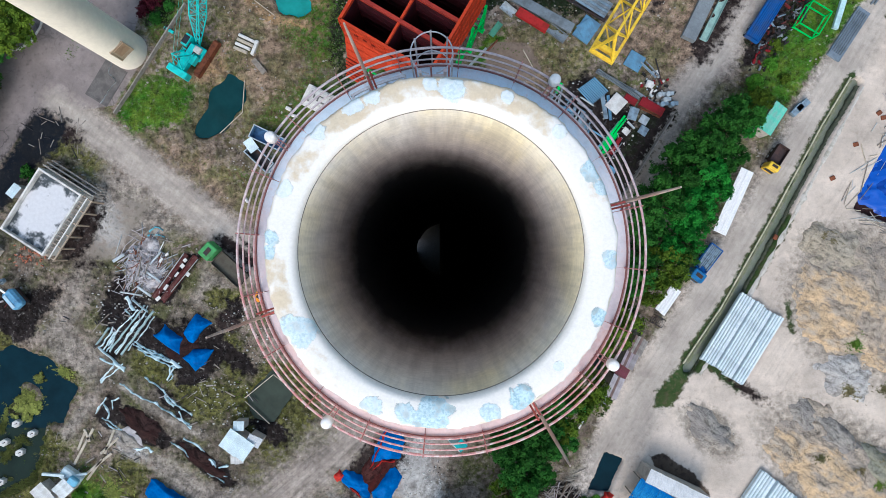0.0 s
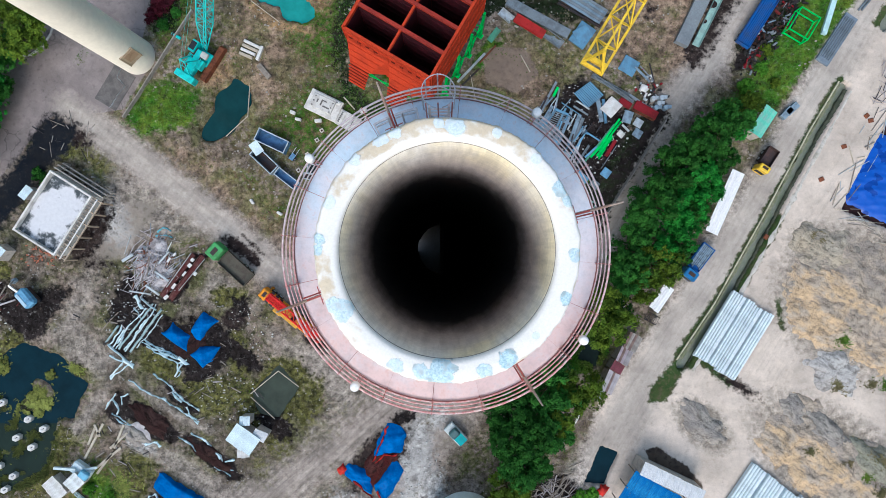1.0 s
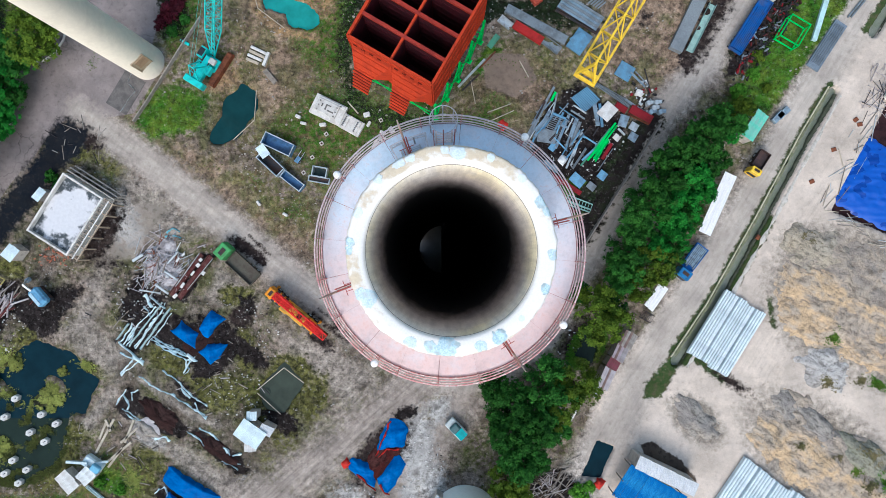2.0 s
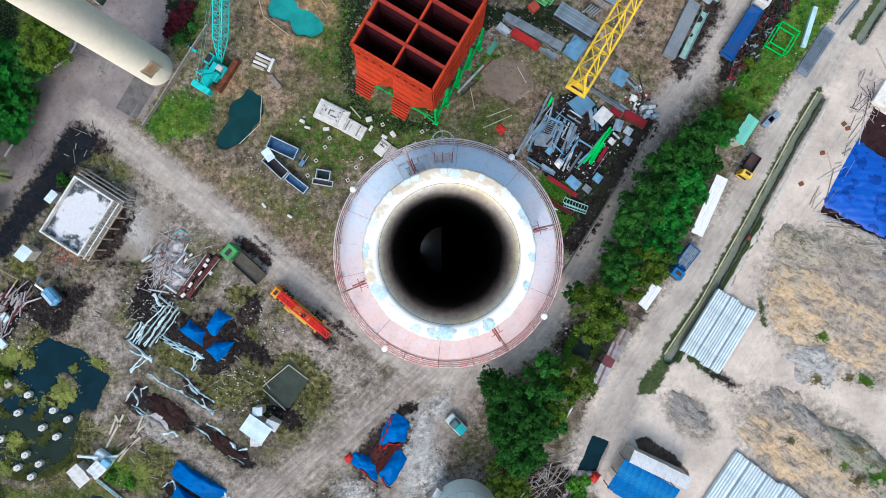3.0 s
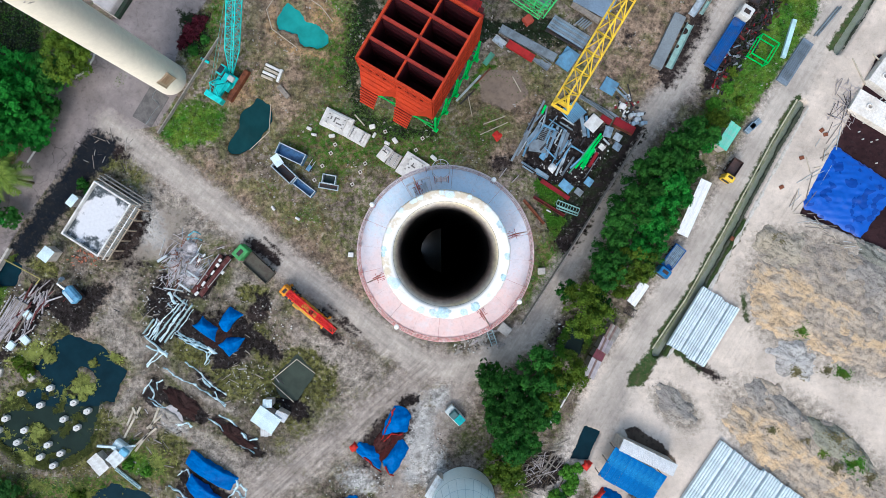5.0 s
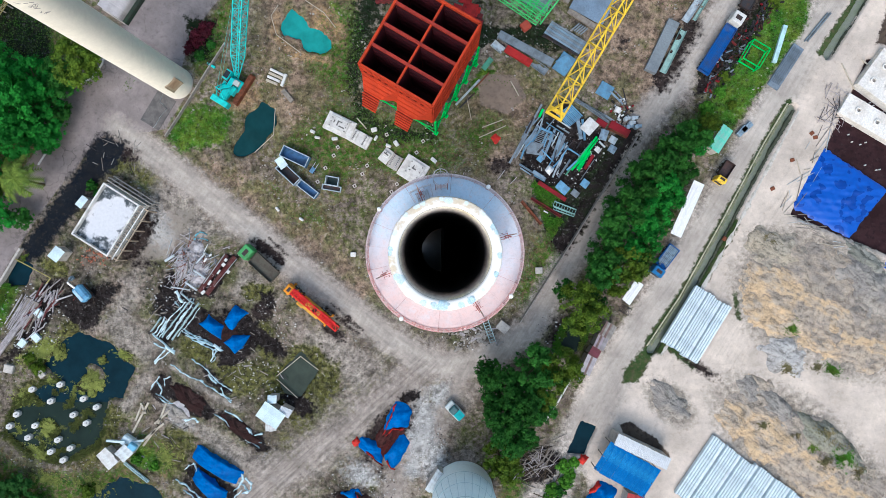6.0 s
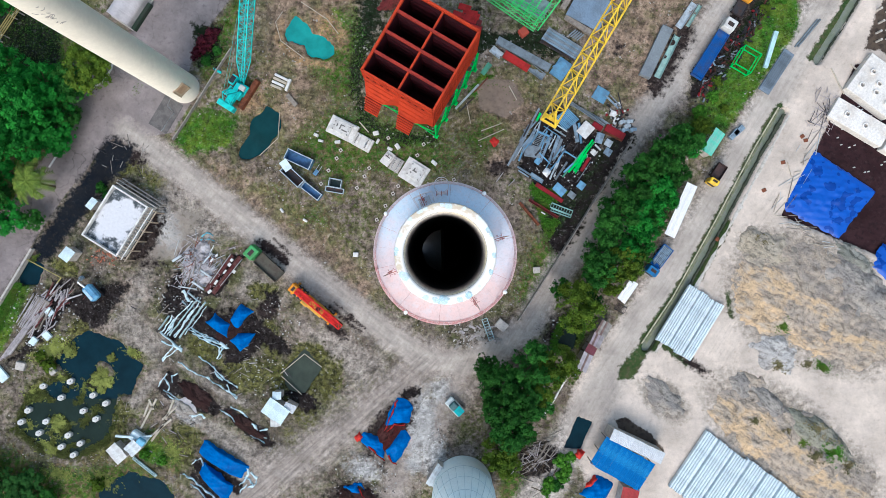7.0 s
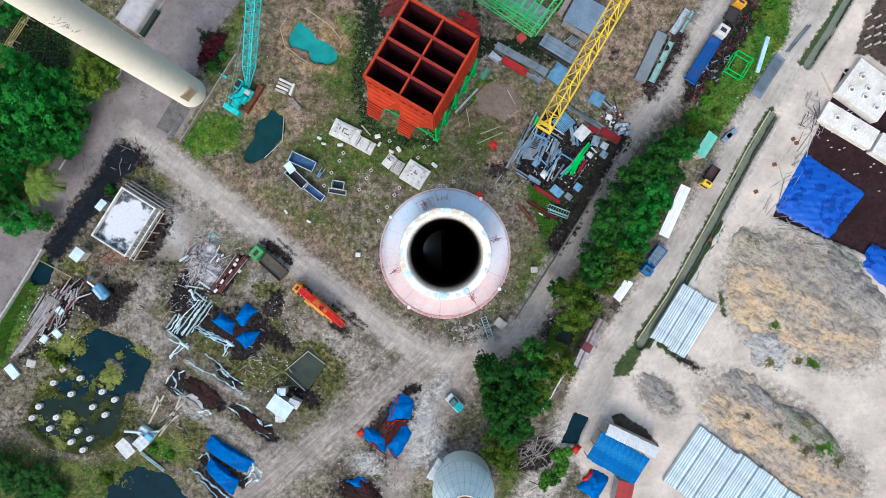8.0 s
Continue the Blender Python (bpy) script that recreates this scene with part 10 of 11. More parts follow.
for cs, m in ((((23.4, 20.6), (24.6, 21.9), (25.9, 20.9), (24.2, 18.1)), WHITE), (((14, 14.9), (14.4, 17.6), (17, 17.7), (16.6, 16.5)), LIGHTGREY), (((15.6, 14.9), (16.4, 15.9), (17.2, 15.3), (16.4, 14.3)), BLUESTEEL), (((18.8, 10.3), (20, 11.7), (21.2, 9.6), (20.2, 8.9)), BLUESTEEL), (((21.4, 9.3), (22, 10.1), (23, 9.1), (22.2, 8.3)), LIGHTGREY), (((22.8, 10.6), (23.6, 11.7), (24.8, 10.9), (23.8, 10.1)), BLUESTEEL), (((27.6, 17.9), (28.2, 18.9), (29.4, 18.3), (28.6, 17.3)), PALESTEEL), (((27.4, 16.3), (28, 17.3), (29.2, 16.9), (28.6, 15.7)), STEEL), (((26, 18.3), (26.6, 20.1), (27.8, 19.5), (27.2, 17.9)), STEEL), (((25.4, 16.6), (26, 17.3), (26.4, 16.3), (25.8, 15.7)), WHITE), (((28.8, 23.1), (29.4, 23.7), (30, 22.9), (29.4, 22.5)), WHITE)):
    plate(cs, SCRAP.uniform(0.3, 0.6), 0.08, m, "loose blue-grey plate on the scrap heap", tilt=SCRAP.uniform(-7, 7))
tarp("white plastic sack among the scrap", ((17.1, 13.1), (17.8, 14.1), (18.8, 13.5), (18, 12.1)), 0.5, TARPWHITE, 61.0, 1.4, 12, "plastic_sack")
for k in range(36):
    u, v = SCRAP.random(), SCRAP.random()
    c = Vector((12.6 + 8.6 * u + 2.6 * v, 17.0 - 4.4 * u + 5.6 * v, 0))
    ang, L = SCRAP.choice((62, 62, 62, -28, 50)) + SCRAP.gauss(0, 9), SCRAP.uniform(0.9, 3.6)
    d = (math.cos(radians(ang)) * L / 2, math.sin(radians(ang)) * L / 2)
    beam((c.x - d[0], c.y - d[1]), (c.x + d[0], c.y + d[1]), SCRAP.uniform(0.1, 0.36), SCRAP.uniform(0.1, 0.3), SCRAP.uniform(0, 0.5), SCRAP.choice((STEEL, BLUESTEEL, BLUESTEEL, LIGHTGREY, DARKSTEEL, DARKSTEEL, PALESTEEL, BLUEPLATE)), "short blue-grey steel offcut in the scrap yard", "steel_offcut", "steel offcuts", SCRAP.choice(("I", "channel", "box")))
for k in range(70):
    c = Vector((*(30.1, 22.9), 0)) + Vector((SCRAP.gauss(0, 1.0), SCRAP.gauss(0, 1.0), 0))
    bm = bmesh.new()
    box(bm, (SCRAP.uniform(0.2, 0.9), SCRAP.uniform(0.1, 0.35), SCRAP.uniform(0.1, 0.4)), (0, 0, 0), bevel=0.03)
    ob = obj("scrap_part", bm, SCRAP.choice((DARKSTEEL, RUBBER, RUBBER, PALESTEEL, WHITE, DARKSTEEL, DEEPRED)))
    ob.matrix_basis = pose(c.x, c.y, -0.02, 0, 0, SCRAP.uniform(0, 180))
    tagged(ob, "dark machine part heaped beside the lane", "scrap", "scrap by the lane")
for k in range(44):
    f = SCRAP.random()
    c = Vector((43.4 + 8.0 * f, 26.2 + 14.2 * f, 0)) + Vector((SCRAP.gauss(0, 0.55), SCRAP.gauss(0, 0.55), 0))
    bm = bmesh.new()
    box(bm, (SCRAP.uniform(0.2, 1.2), SCRAP.uniform(0.1, 0.35), SCRAP.uniform(0.1, 0.4)), (0, 0, 0), bevel=0.03)
    ob = obj("scrap_part", bm, SCRAP.choice((DARKSTEEL, RUBBER, RUBBER, DARKSTEEL, PALESTEEL, STEEL, MAROON_, DARKSTEEL)))
    ob.matrix_basis = pose(c.x, c.y, -0.02, 0, 0, SCRAP.uniform(0, 180))
    tagged(ob, "dark machine part on oily soil behind the lorry", "scrap", "scrap behind the lorry")
for at in ((30.6, 21.6), (31.4, 20.9), (31.8, 21.7), (32.4, 20.3), (31, 20.3)):
    bm = bmesh.new()
    lathe(bm, [(0.001, 0.9), (0.36, 0.88), (0.38, 0.5), (0.4, 0.0)], 12)
    box(bm, (0.9, 0.5, 0.4), (0.5, 0.2, 0))
    ob = obj("scrap_drum", bm, SCRAP.choice((DARKSTEEL, PALESTEEL, STEEL)))
    ob.location = (*at, 0)
    tagged(ob, "oil drum and crate among dark scrap", "drum", "scrap drums")
for a, b, w, m in (((2.2, 24.1), (6.2, 28.3), 0.35, PALESTEEL), ((2.8, 23.6), (5.4, 26.1), 0.25, DARKSTEEL), ((6.8, 30.1), (8.2, 31.9), 0.9, GREENSTEEL), ((5.4, 26.9), (7.8, 29.5), 0.2, RUST), ((6.1, 18.6), (10.6, 20.6), 0.14, PALEWOOD), ((6.6, 20.3), (10.1, 21.6), 0.14, PALEWOOD), ((11.4, 28.1), (12.8, 25.6), 0.14, PALEWOOD), ((4.1, 25.1), (4.8, 21.6), 0.12, PALEWOOD), ((-14.4, 21.9), (-12.8, 20.1), 0.2, PALEWOOD)):
    beam(a, b, w, 0.2, 0, m, "loose bar lying on weedy soil", "loose_bar", "loose bars", "box")

def strip(a, b, w, material, label, rnd, z=0.2, name="torn_sheet", group="torn sheeting"):
    """A long flat strip of stiff sheet, bent here and there, its ends torn off at an angle."""
    a, b = Vector((*a, 0)), Vector((*b, 0))
    o, d = (a + b) / 2, (b - a)
    n = max(3, int(d.length / 0.7))
    side = Vector((-d.y, d.x, 0)).normalized()
    bm = bmesh.new()
    rows = []
    for i in range(n + 1):
        q = a.lerp(b, i / n) - o + side * rnd.gauss(0, 0.05)
        k = w / 2 * rnd.uniform(0.8, 1.12)
        slant = d.normalized() * (rnd.uniform(-0.4, 0.4) * w if i in (0, n) else 0.0)
        lift = rnd.uniform(0.0, 0.14)
        rows.append([bm.verts.new(q + side * (k * t) + slant * t + Vector((0, 0, z + lift + dz))) for t, dz in ((-1, -0.06), (-0.2, 0.05), (0.3, 0.02), (1, -0.08))])
    for p, q in zip(rows, rows[1:]):
        for i in range(3):
            bm.faces.new((p[i], p[i + 1], q[i + 1], q[i]))
    made = bmesh.ops.extrude_face_region(bm, geom=bm.faces[:])
    for v in (g for g in made["geom"] if isinstance(g, bmesh.types.BMVert)):
        v.co.z -= z + 0.12
    bmesh.ops.recalc_face_normals(bm, faces=bm.faces[:])
    ob = obj(name, bm, material)
    ob.location = o
    return tagged(ob, label, "plastic sheet", group)


# torn plastic sheeting round the heaps
def ribbon(points, w, material, label, seed, name="torn_sheet", group="torn sheeting"):
    pts = [Vector((*p, 0)) for p in points]
    path = []
    for a, b in zip(pts, pts[1:]):
        n = max(3, int((b - a).length / 0.28))
        path += [a.lerp(b, k / n) for k in range(n)]
    path.append(pts[-1])
    o = sum(path, Vector()) / len(path)
    bm = bmesh.new()
    rows = []
    for i, p in enumerate(path):
        d = (path[min(i + 1, len(path) - 1)] - path[max(i - 1, 0)]).normalized()
        s = Vector((-d.y, d.x, 0))
        f = noise.noise((p.x * 0.7, p.y * 0.7, seed))
        g = noise.noise((p.x * 1.9, p.y * 1.9, seed + 5))
        c = p - o + s * (0.3 * f + 0.12 * g)
        k = w * max(0.08, 0.3 + 0.9 * abs(noise.noise((p.x * 0.8, p.y * 0.8, seed + 9))) + 0.55 * noise.noise((p.x * 2.7, p.y * 2.7, seed + 2)))
        h = 0.1 + 0.2 * abs(g)
        rows.append([bm.verts.new(c + s * (k * t) + Vector((0, 0, z))) for t, z in ((-0.5, -0.05), (-0.3, h), (0.0, h * 0.55), (0.25, h * 1.1), (0.5, -0.05))])
    for p, q in zip(rows, rows[1:]):
        for i in range(4):
            bm.faces.new((p[i], p[i + 1], q[i + 1], q[i]))
    ob = obj(name, bm, material)
    ob.location = o
    return tagged(ob, label, "plastic sheet", group)


AQUA = mat("chalky aqua steel", (0.44, 0.58, 0.60), (0.25, 0.36, 0.38), 0.6, size=0.6)
TORN = mat("torn white sheeting", (0.70, 0.82, 0.85), (0.42, 0.60, 0.66), 0.45, size=0.8)
for k, (pts, w) in enumerate((
    (((-38.4, -27.7), (-36.4, -29.1), (-35.4, -30.4), (-33.4, -31.1), (-31.9, -32.1), (-30.4, -32.7)), 0.5), (((-36.6, -27.1), (-34.4, -28.5), (-32.9, -30.1), (-31.8, -31.4), (-30.2, -31.1)), 0.6), (((-33.2, -32.1), (-31.6, -32.9), (-30.8, -33.5)), 0.4),
    (((-49.2, -23.7), (-48.4, -22.3), (-47.6, -21.4)), 0.35), (((-48, -22.1), (-47.3, -23.7), (-47.5, -24.5)), 0.4), (((-46.6, -23.1), (-46.8, -21.9), (-45.8, -21.4)), 0.5), (((-48.2, -24.3), (-47, -24.9), (-45.8, -25.9)), 0.5), (((-47.6, -25.1), (-46.6, -25.7), (-45.4, -26.1)), 0.35),
    (((-42.2, -18.5), (-40.6, -19.5), (-39.2, -20.9), (-38.2, -22.1), (-36.6, -23.1), (-35.4, -24)), 0.45), (((-45.6, -19.3), (-43.9, -20.9), (-41.6, -21.9), (-39.4, -23.1), (-37.4, -24.4), (-35.4, -25.5)), 0.5), (((-37.4, -23.4), (-36.6, -24.9), (-35.6, -25.9)), 0.6), (((-39.4, -21.1), (-38.8, -22.1), (-38, -22.7)), 0.6),
    (((-44.4, -28.1), (-43.2, -28.9), (-41.6, -28.7), (-41.2, -29.3)), 0.9), (((-44.9, -38.7), (-43.2, -39.7), (-41.6, -41.1), (-39.2, -43.1), (-37.9, -44.5)), 0.6), (((-43.4, -37.1), (-42.8, -36.3), (-41.8, -35.9)), 0.45), (((-41.8, -36.1), (-41.4, -37.1), (-41.6, -38.5)), 0.4), (((-43.6, -40.5), (-41.8, -41.9), (-39.9, -44.1)), 0.4),
    (((-33.8, -37.7), (-33.4, -38.9), (-34.4, -40.1), (-35.2, -40.7)), 0.5), (((-33.2, -38.5), (-32.2, -39.5), (-32.4, -40.5), (-33.8, -41.1)), 0.7), (((-34.4, -39.3), (-33.4, -39.7), (-32.8, -40.9)), 0.5), (((-33.9, -40.5), (-34.8, -41.5), (-35, -42.1)), 0.4),
    (((-38.4, -18.1), (-38.6, -17.1), (-37.2, -16.5)), 0.5), (((-38.9, -19.1), (-38, -18.3), (-38.6, -17.7)), 0.35), (((-48.4, -19.1), (-47.2, -17.7), (-46.2, -16.5)), 0.6), (((-48.6, -15.9), (-47.2, -16.5), (-45.4, -17.1)), 0.6), (((-43.8, -13.9), (-41.2, -15.3), (-38.4, -16.5)), 0.5), (((-43.2, -14.5), (-40.6, -16.1), (-37.8, -17.3)), 0.4),
    (((-43.9, -13.5), (-41.4, -14.7), (-37.4, -16.7)), 0.4), (((-41.6, 2.1), (-40.8, 2.9), (-39.6, 2.3)), 0.5), (((-41.8, 1.5), (-40.4, 1.9), (-39.4, 1.3)), 0.5),
)):
    ribbon(pts, w, TORN if k < 28 else mat("cyan netting", (0.20, 0.50, 0.60), (0.12, 0.3, 0.36), 0.6), "torn white plastic sheeting along a dark heap" if k < 28 else "crumpled cyan netting on a demolition heap", 40.0 + k)
for pts in (((-10.2, -31.1), (-9.2, -29.4), (-8.4, -27.4), (-7.8, -25.9)), ((-10, -31.5), (-8.4, -30.1), (-6.6, -30.3)), ((-12.9, -33.9), (-10.9, -35.7), (-10, -36.3)), ((-9.4, -35.4), (-8.8, -36.7), (-8, -37.1)), ((-14.4, -41.1), (-13.8, -42.3), (-13.2, -43.1))):
    ribbon(pts, 0.4, REDCLOTH, "frayed red edge of a tarpaulin on a brown heap", 90.0, "red_strip", "red strips").location.z = 0.55
for pts in (((-17.2, -41.1), (-16.2, -40.9), (-14.9, -41.7)), ((-15.6, -40.5), (-14.2, -40.9), (-13.4, -41.7))):
    ribbon(pts, 0.9, BLUETARP, "crumpled strip of blue tarpaulin on dark scrap", 95.0, "tarp_strip", "tarpaulin strips")

# west yard: torn cyan frames, maroon girders, timber

for a, b, w, sh in (
    ((-41.6, -8.5), (-46.4, -15.1), 0.4, "channel"), ((-42.2, -8.3), (-47.2, -14.9), 0.35, "box"), ((-41, -9.1), (-45.4, -15.3), 0.35, "box"), ((-43.2, -8.9), (-47.4, -14.1), 0.4, "channel"), ((-40.8, -9.9), (-44.6, -14.7), 0.3, "channel"), ((-42.8, -10.3), (-46.2, -15.3), 0.3, "box"),
    ((-46.6, -11.5), (-48.7, -14.3), 0.45, "channel"), ((-47.2, -11.5), (-49, -13.9), 0.25, "box"), ((-46.4, -12.1), (-48.1, -14.7), 0.3, "box"), ((-46.6, -13.1), (-47.6, -14.9), 0.3, "channel"), ((-48.8, -14.3), (-45.4, -17.1), 0.25, "box"), ((-45.2, -16.7), (-48.4, -19.3), 0.35, "channel"), ((-46.6, -16.3), (-45, -17.5), 0.7, "box"),
    ((-44.8, -7.1), (-43.8, -9.1), 0.5, "box"), ((-44, -7.5), (-41.8, -9.3), 0.2, "box"), ((-45, -8.9), (-43.8, -10.5), 0.25, "channel"), ((-43.6, -13.5), (-37.8, -16.5), 0.3, "channel"), ((-38.4, -16.1), (-37.2, -17.3), 0.5, "box"), ((-38, -17.1), (-39, -18.9), 0.25, "box"), ((-53.4, -35.9), (-49.4, -39.1), 0.5, "truss"),
):
    if sh == "box":
        strip(a, b, w * SCRAP.uniform(0.7, 1.1), SCRAP.choice((TORN, TORN, AQUA)), "torn pale sheet strip on dark soil", SCRAP, SCRAP.uniform(0.1, 0.3))
        continue
    if sh == "channel":
        m_ = mid((*a, 0), (*b, 0))
        ribbon((a, (m_[0] + SCRAP.gauss(0, 0.15), m_[1] + SCRAP.gauss(0, 0.15)), b), w * SCRAP.uniform(0.9, 1.3), TORN, "ragged white sheet edge on dark soil", SCRAP.uniform(0, 50))
        continue
    beam(a, b, w * 0.7, 0.2, 0.1, AQUA, "chalky aqua steel truss lying on weeds", "frame_piece", "aqua frame pieces", sh)
MAROON = mat("maroon girder paint", (0.10, 0.03, 0.03), (0.17, 0.10, 0.09), 0.7)
for a, b in (((-36.2, -1.1), (-40.8, -7.3)), ((-34.8, -1.4), (-39.6, -7.7))):
    beam(a, b, 0.8, 0.5, 0.1, MAROON, "maroon girder with pale stiffeners", shape="channel")
for a, b, w in (((-36.4, -0.9), (-40, -5.9), 0.16), ((-41.6, -3.6), (-39.6, -5), 0.45), ((-43, -5.6), (-41, -7), 0.45), ((-45.4, -6.4), (-42.2, -6.9), 0.3), ((-46.4, -2.1), (-44.8, -1.1), 0.6), ((-41.2, -2.5), (-39.6, -0.7), 0.35), ((-34.4, -1.7), (-38.2, -6.4), 0.12)):
    beam(a, b, w * 0.7, 0.2, 0.5, PALESTEEL, "pale steel section across a demolition heap", "steel_section", "pale sections", "box")
for at in ((-36.6, -2.7), (-36.2, -1.9), (-37.4, -3.9), (-38.9, -5.7), (-40, -7.3), (-35.8, -3.9), (-38.8, -1.1), (-39.6, -1.9)):
    bm = bmesh.new()
    box(bm, (SCRAP.uniform(0.5, 0.9), SCRAP.uniform(0.3, 0.55), 0.08), (0, 0, 0), bevel=0.03)
    ob = obj("cover_plate", bm, WHITE)
    ob.matrix_basis = pose(*at, 0.62, 3, 2, SCRAP.uniform(30, 60))
    tagged(ob, "pale cover plate on a maroon girder", "plate", "cover plates")
DUST = mat("dusty white strip", (0.44, 0.415, 0.43), (0.26, 0.235, 0.24), 0.8, vary=0.3)
for k in range(295):
    c = Vector((*(-42.2, -2.7), 0)) + Vector((SCRAP.gauss(0, 1.7), SCRAP.gauss(0, 2.0), 0))
    ang, L = SCRAP.choice((SCRAP.gauss(45, 25), SCRAP.uniform(0, 180))), SCRAP.uniform(0.7, 3.0)
    bm = bmesh.new()
    box(bm, (L, SCRAP.uniform(0.05, 0.14), SCRAP.uniform(0.04, 0.1)), (0, 0, 0))
    ob = obj("rubble_piece", bm, SCRAP.choice((DUST, DUST, DUST, PALESTEEL, GREYWOOD, LIGHTGREY, RUST, WOOD)))
    ob.matrix_basis = pose(c.x, c.y, max(0.05, 1.1 - 0.28 * (c - Vector((*(-42.2, -2.7), 0))).length) * SCRAP.random(), SCRAP.uniform(-12, 12), SCRAP.uniform(-12, 12), ang)
    tagged(ob, "pale strip of metal or timber on a demolition heap", "debris", "demolition heap")
heap("grey demolition rubble heap", (-42.2, -2.7), 3.2, 4.0, 0, 0.7, spoil_mat("pale demolition rubble", (0.44, 0.41, 0.41), (0.26, 0.24, 0.24), (0.55, 0.52, 0.52), (0.09, 0.08, 0.08)), 22.0, name="debris_mound")
# timber and steel beside the road
for k in range(70):
    f = SCRAP.random()
    c = Vector((*(-65.4, -6.4), 0)).lerp(Vector((*(-69.9, -13.9), 0)), f) + Vector((SCRAP.gauss(0, 1.3), SCRAP.gauss(0, 0.8), 0))
    ang, L = 57 + SCRAP.gauss(0, 9 if k % 4 else 30), SCRAP.uniform(0.8, 4.0)
    d = (math.cos(radians(ang)) * L / 2, math.sin(radians(ang)) * L / 2)
    beam((c.x - d[0], c.y - d[1]), (c.x + d[0], c.y + d[1]), SCRAP.uniform(0.08, 0.26), SCRAP.uniform(0.1, 0.25), SCRAP.uniform(0, 0.5), SCRAP.choice((GREYWOOD, GREYWOOD, WOOD, DUST, MAROON, GREYWOOD)), "weathered grey beam in a roadside pile", "old_beam", "roadside beams", "box")
for a, b, w in (((-69.2, -11.1), (-75, -18.3), 0.5), ((-70, -10.7), (-75.6, -18.7), 0.45), ((-69.6, -11.5), (-74.4, -18.1), 0.35), ((-70.6, -11.5), (-76.2, -19.1), 0.3)):
    beam(a, b, w, 0.4, SCRAP.uniform(0.05, 0.4), GREYWOOD, "long grey timber in a stack by the wall", "old_beam", "roadside beams", "box")
for k in range(14):
    o = Vector((*(-70.2, -7.7), 0)).lerp(Vector((*(-68.6, -8.9), 0)), k / 13)
    beam((o.x + SCRAP.uniform(-.3, .3), o.y + SCRAP.uniform(-.4, .6)), (o.x - 3.1, o.y - 5.0 + SCRAP.uniform(-.5, .5)), 0.1, 0.1, 0.45, DUST, "thin pale rod bundled by the wall", "steel_rod", "bundled rods", "box")
plate(((-71.6, -11.9), (-69.6, -8.1), (-67.6, -9.1), (-69.4, -12.9)), 0.1, 0.3, WOOD, "grey timber pallet stack by the wall", "pallet_stack")
for cs in (((-69.2, -14.7), (-68.4, -13.9), (-67.2, -14.9), (-68, -15.7)), ((-71.2, -15.9), (-70.4, -14.9), (-69.6, -15.7), (-70.6, -16.7)), ((-77.4, -20.9), (-76.2, -19.9), (-74.8, -22.1), (-76, -23.1)), ((-68.4, -10.7), (-67.6, -9.9), (-66.8, -10.9), (-67.8, -11.7))):
    plate(cs, 0.05, 0.4, SCRAP.choice((BLUESHEET, PALESTEEL)), "pale crate lid beside old beams", "crate")
for a, b in (((-71.5, -1.7), (-65.6, -4.9)), ((-65.6, -4.9), (-66.4, -5.9))):
    beam(a, b, 0.2, 0.2, 0.3, mat("dull yellow pipe", (0.40, 0.35, 0.13), (0.22, 0.19, 0.07), 0.7), "dull yellow pipe along a ditch", "pipe", "yellow pipes", "pipe")
for a, b in (((-52.1, -30.9), (-49.4, -25.8)), ((-51.2, -32.9), (-46.8, -29.3)), ((-48.4, -29.4), (-45.8, -27.1)), ((-50.7, -25.9), (-49.9, -27.7)), ((-48.1, -30.1), (-50.3, -33.1)), ((-46.4, -25.9), (-47.8, -29.4)), ((-51.6, -28.9), (-50.6, -26.4))):
    beam(a, b, 0.35, 0.2, 0.0, PALEWOOD, "pale sawn plank lying on weeds", "plank", "planks", "box")
for k in range(4):
    beam(((-72.7, 41.1)[0] + 0.33 * k, (-72.7, 41.1)[1] - 0.15 * k), ((-76.4, 35.5)[0] + 0.33 * k, (-76.4, 35.5)[1] - 0.15 * k), 0.17, 0.17, 1.6, mat("dull yellow pipe", (0, 0, 0)), "yellow pipe in a raised pipe rack", "pipe", "yellow pipes", "pipe")
for f in (0.15, 0.85):
    a, b = (-72.7, 41.1), (-76.4, 35.5)
    bm = bmesh.new()
    box(bm, (1.6, 0.2, 0.15), (0, 0, 1.45))
    for s in (-0.7, 0.7):
        box(bm, (0.15, 0.15, 1.46), (s, 0, 0))
    ob = obj("pipe_rack", bm, CONCRETE)
    ob.matrix_basis = pose(a[0] + (b[0] - a[0]) * f + 0.5, a[1] + (b[1] - a[1]) * f - 0.25, 0, 0, 0, 30)
    tagged(ob, "low concrete trestle under yellow pipes", "trestle", "pipe trestles")
plate(((-54.8, 39), (-52, 43.3), (-49.6, 41.7), (-53.2, 37.5)), 0.0, 0.8, mat("dark green tank lid", (0.03, 0.05, 0.035), (0.05, 0.05, 0.045), 0.5), "dark green sunken tank by the chimney", "sump")
# by the tank
for k in range(16):
    c = Vector((*(-55.8, 17.3), 0)) + Vector((SCRAP.uniform(-3.5, 4.5), SCRAP.uniform(-4.0, 1.5), 0))
    ang, L = SCRAP.uniform(0, 180), SCRAP.uniform(0.8, 2.6)
    d = (math.cos(radians(ang)) * L / 2, math.sin(radians(ang)) * L / 2)
    beam((c.x - d[0], c.y - d[1]), (c.x + d[0], c.y + d[1]), 0.1, 0.1, 0.0, SCRAP.choice((WOOD, WOOD, DARKSTEEL, STONE)), "broken concrete or timber piece by the tank", "rubble_piece", "pieces by the tank", "box")

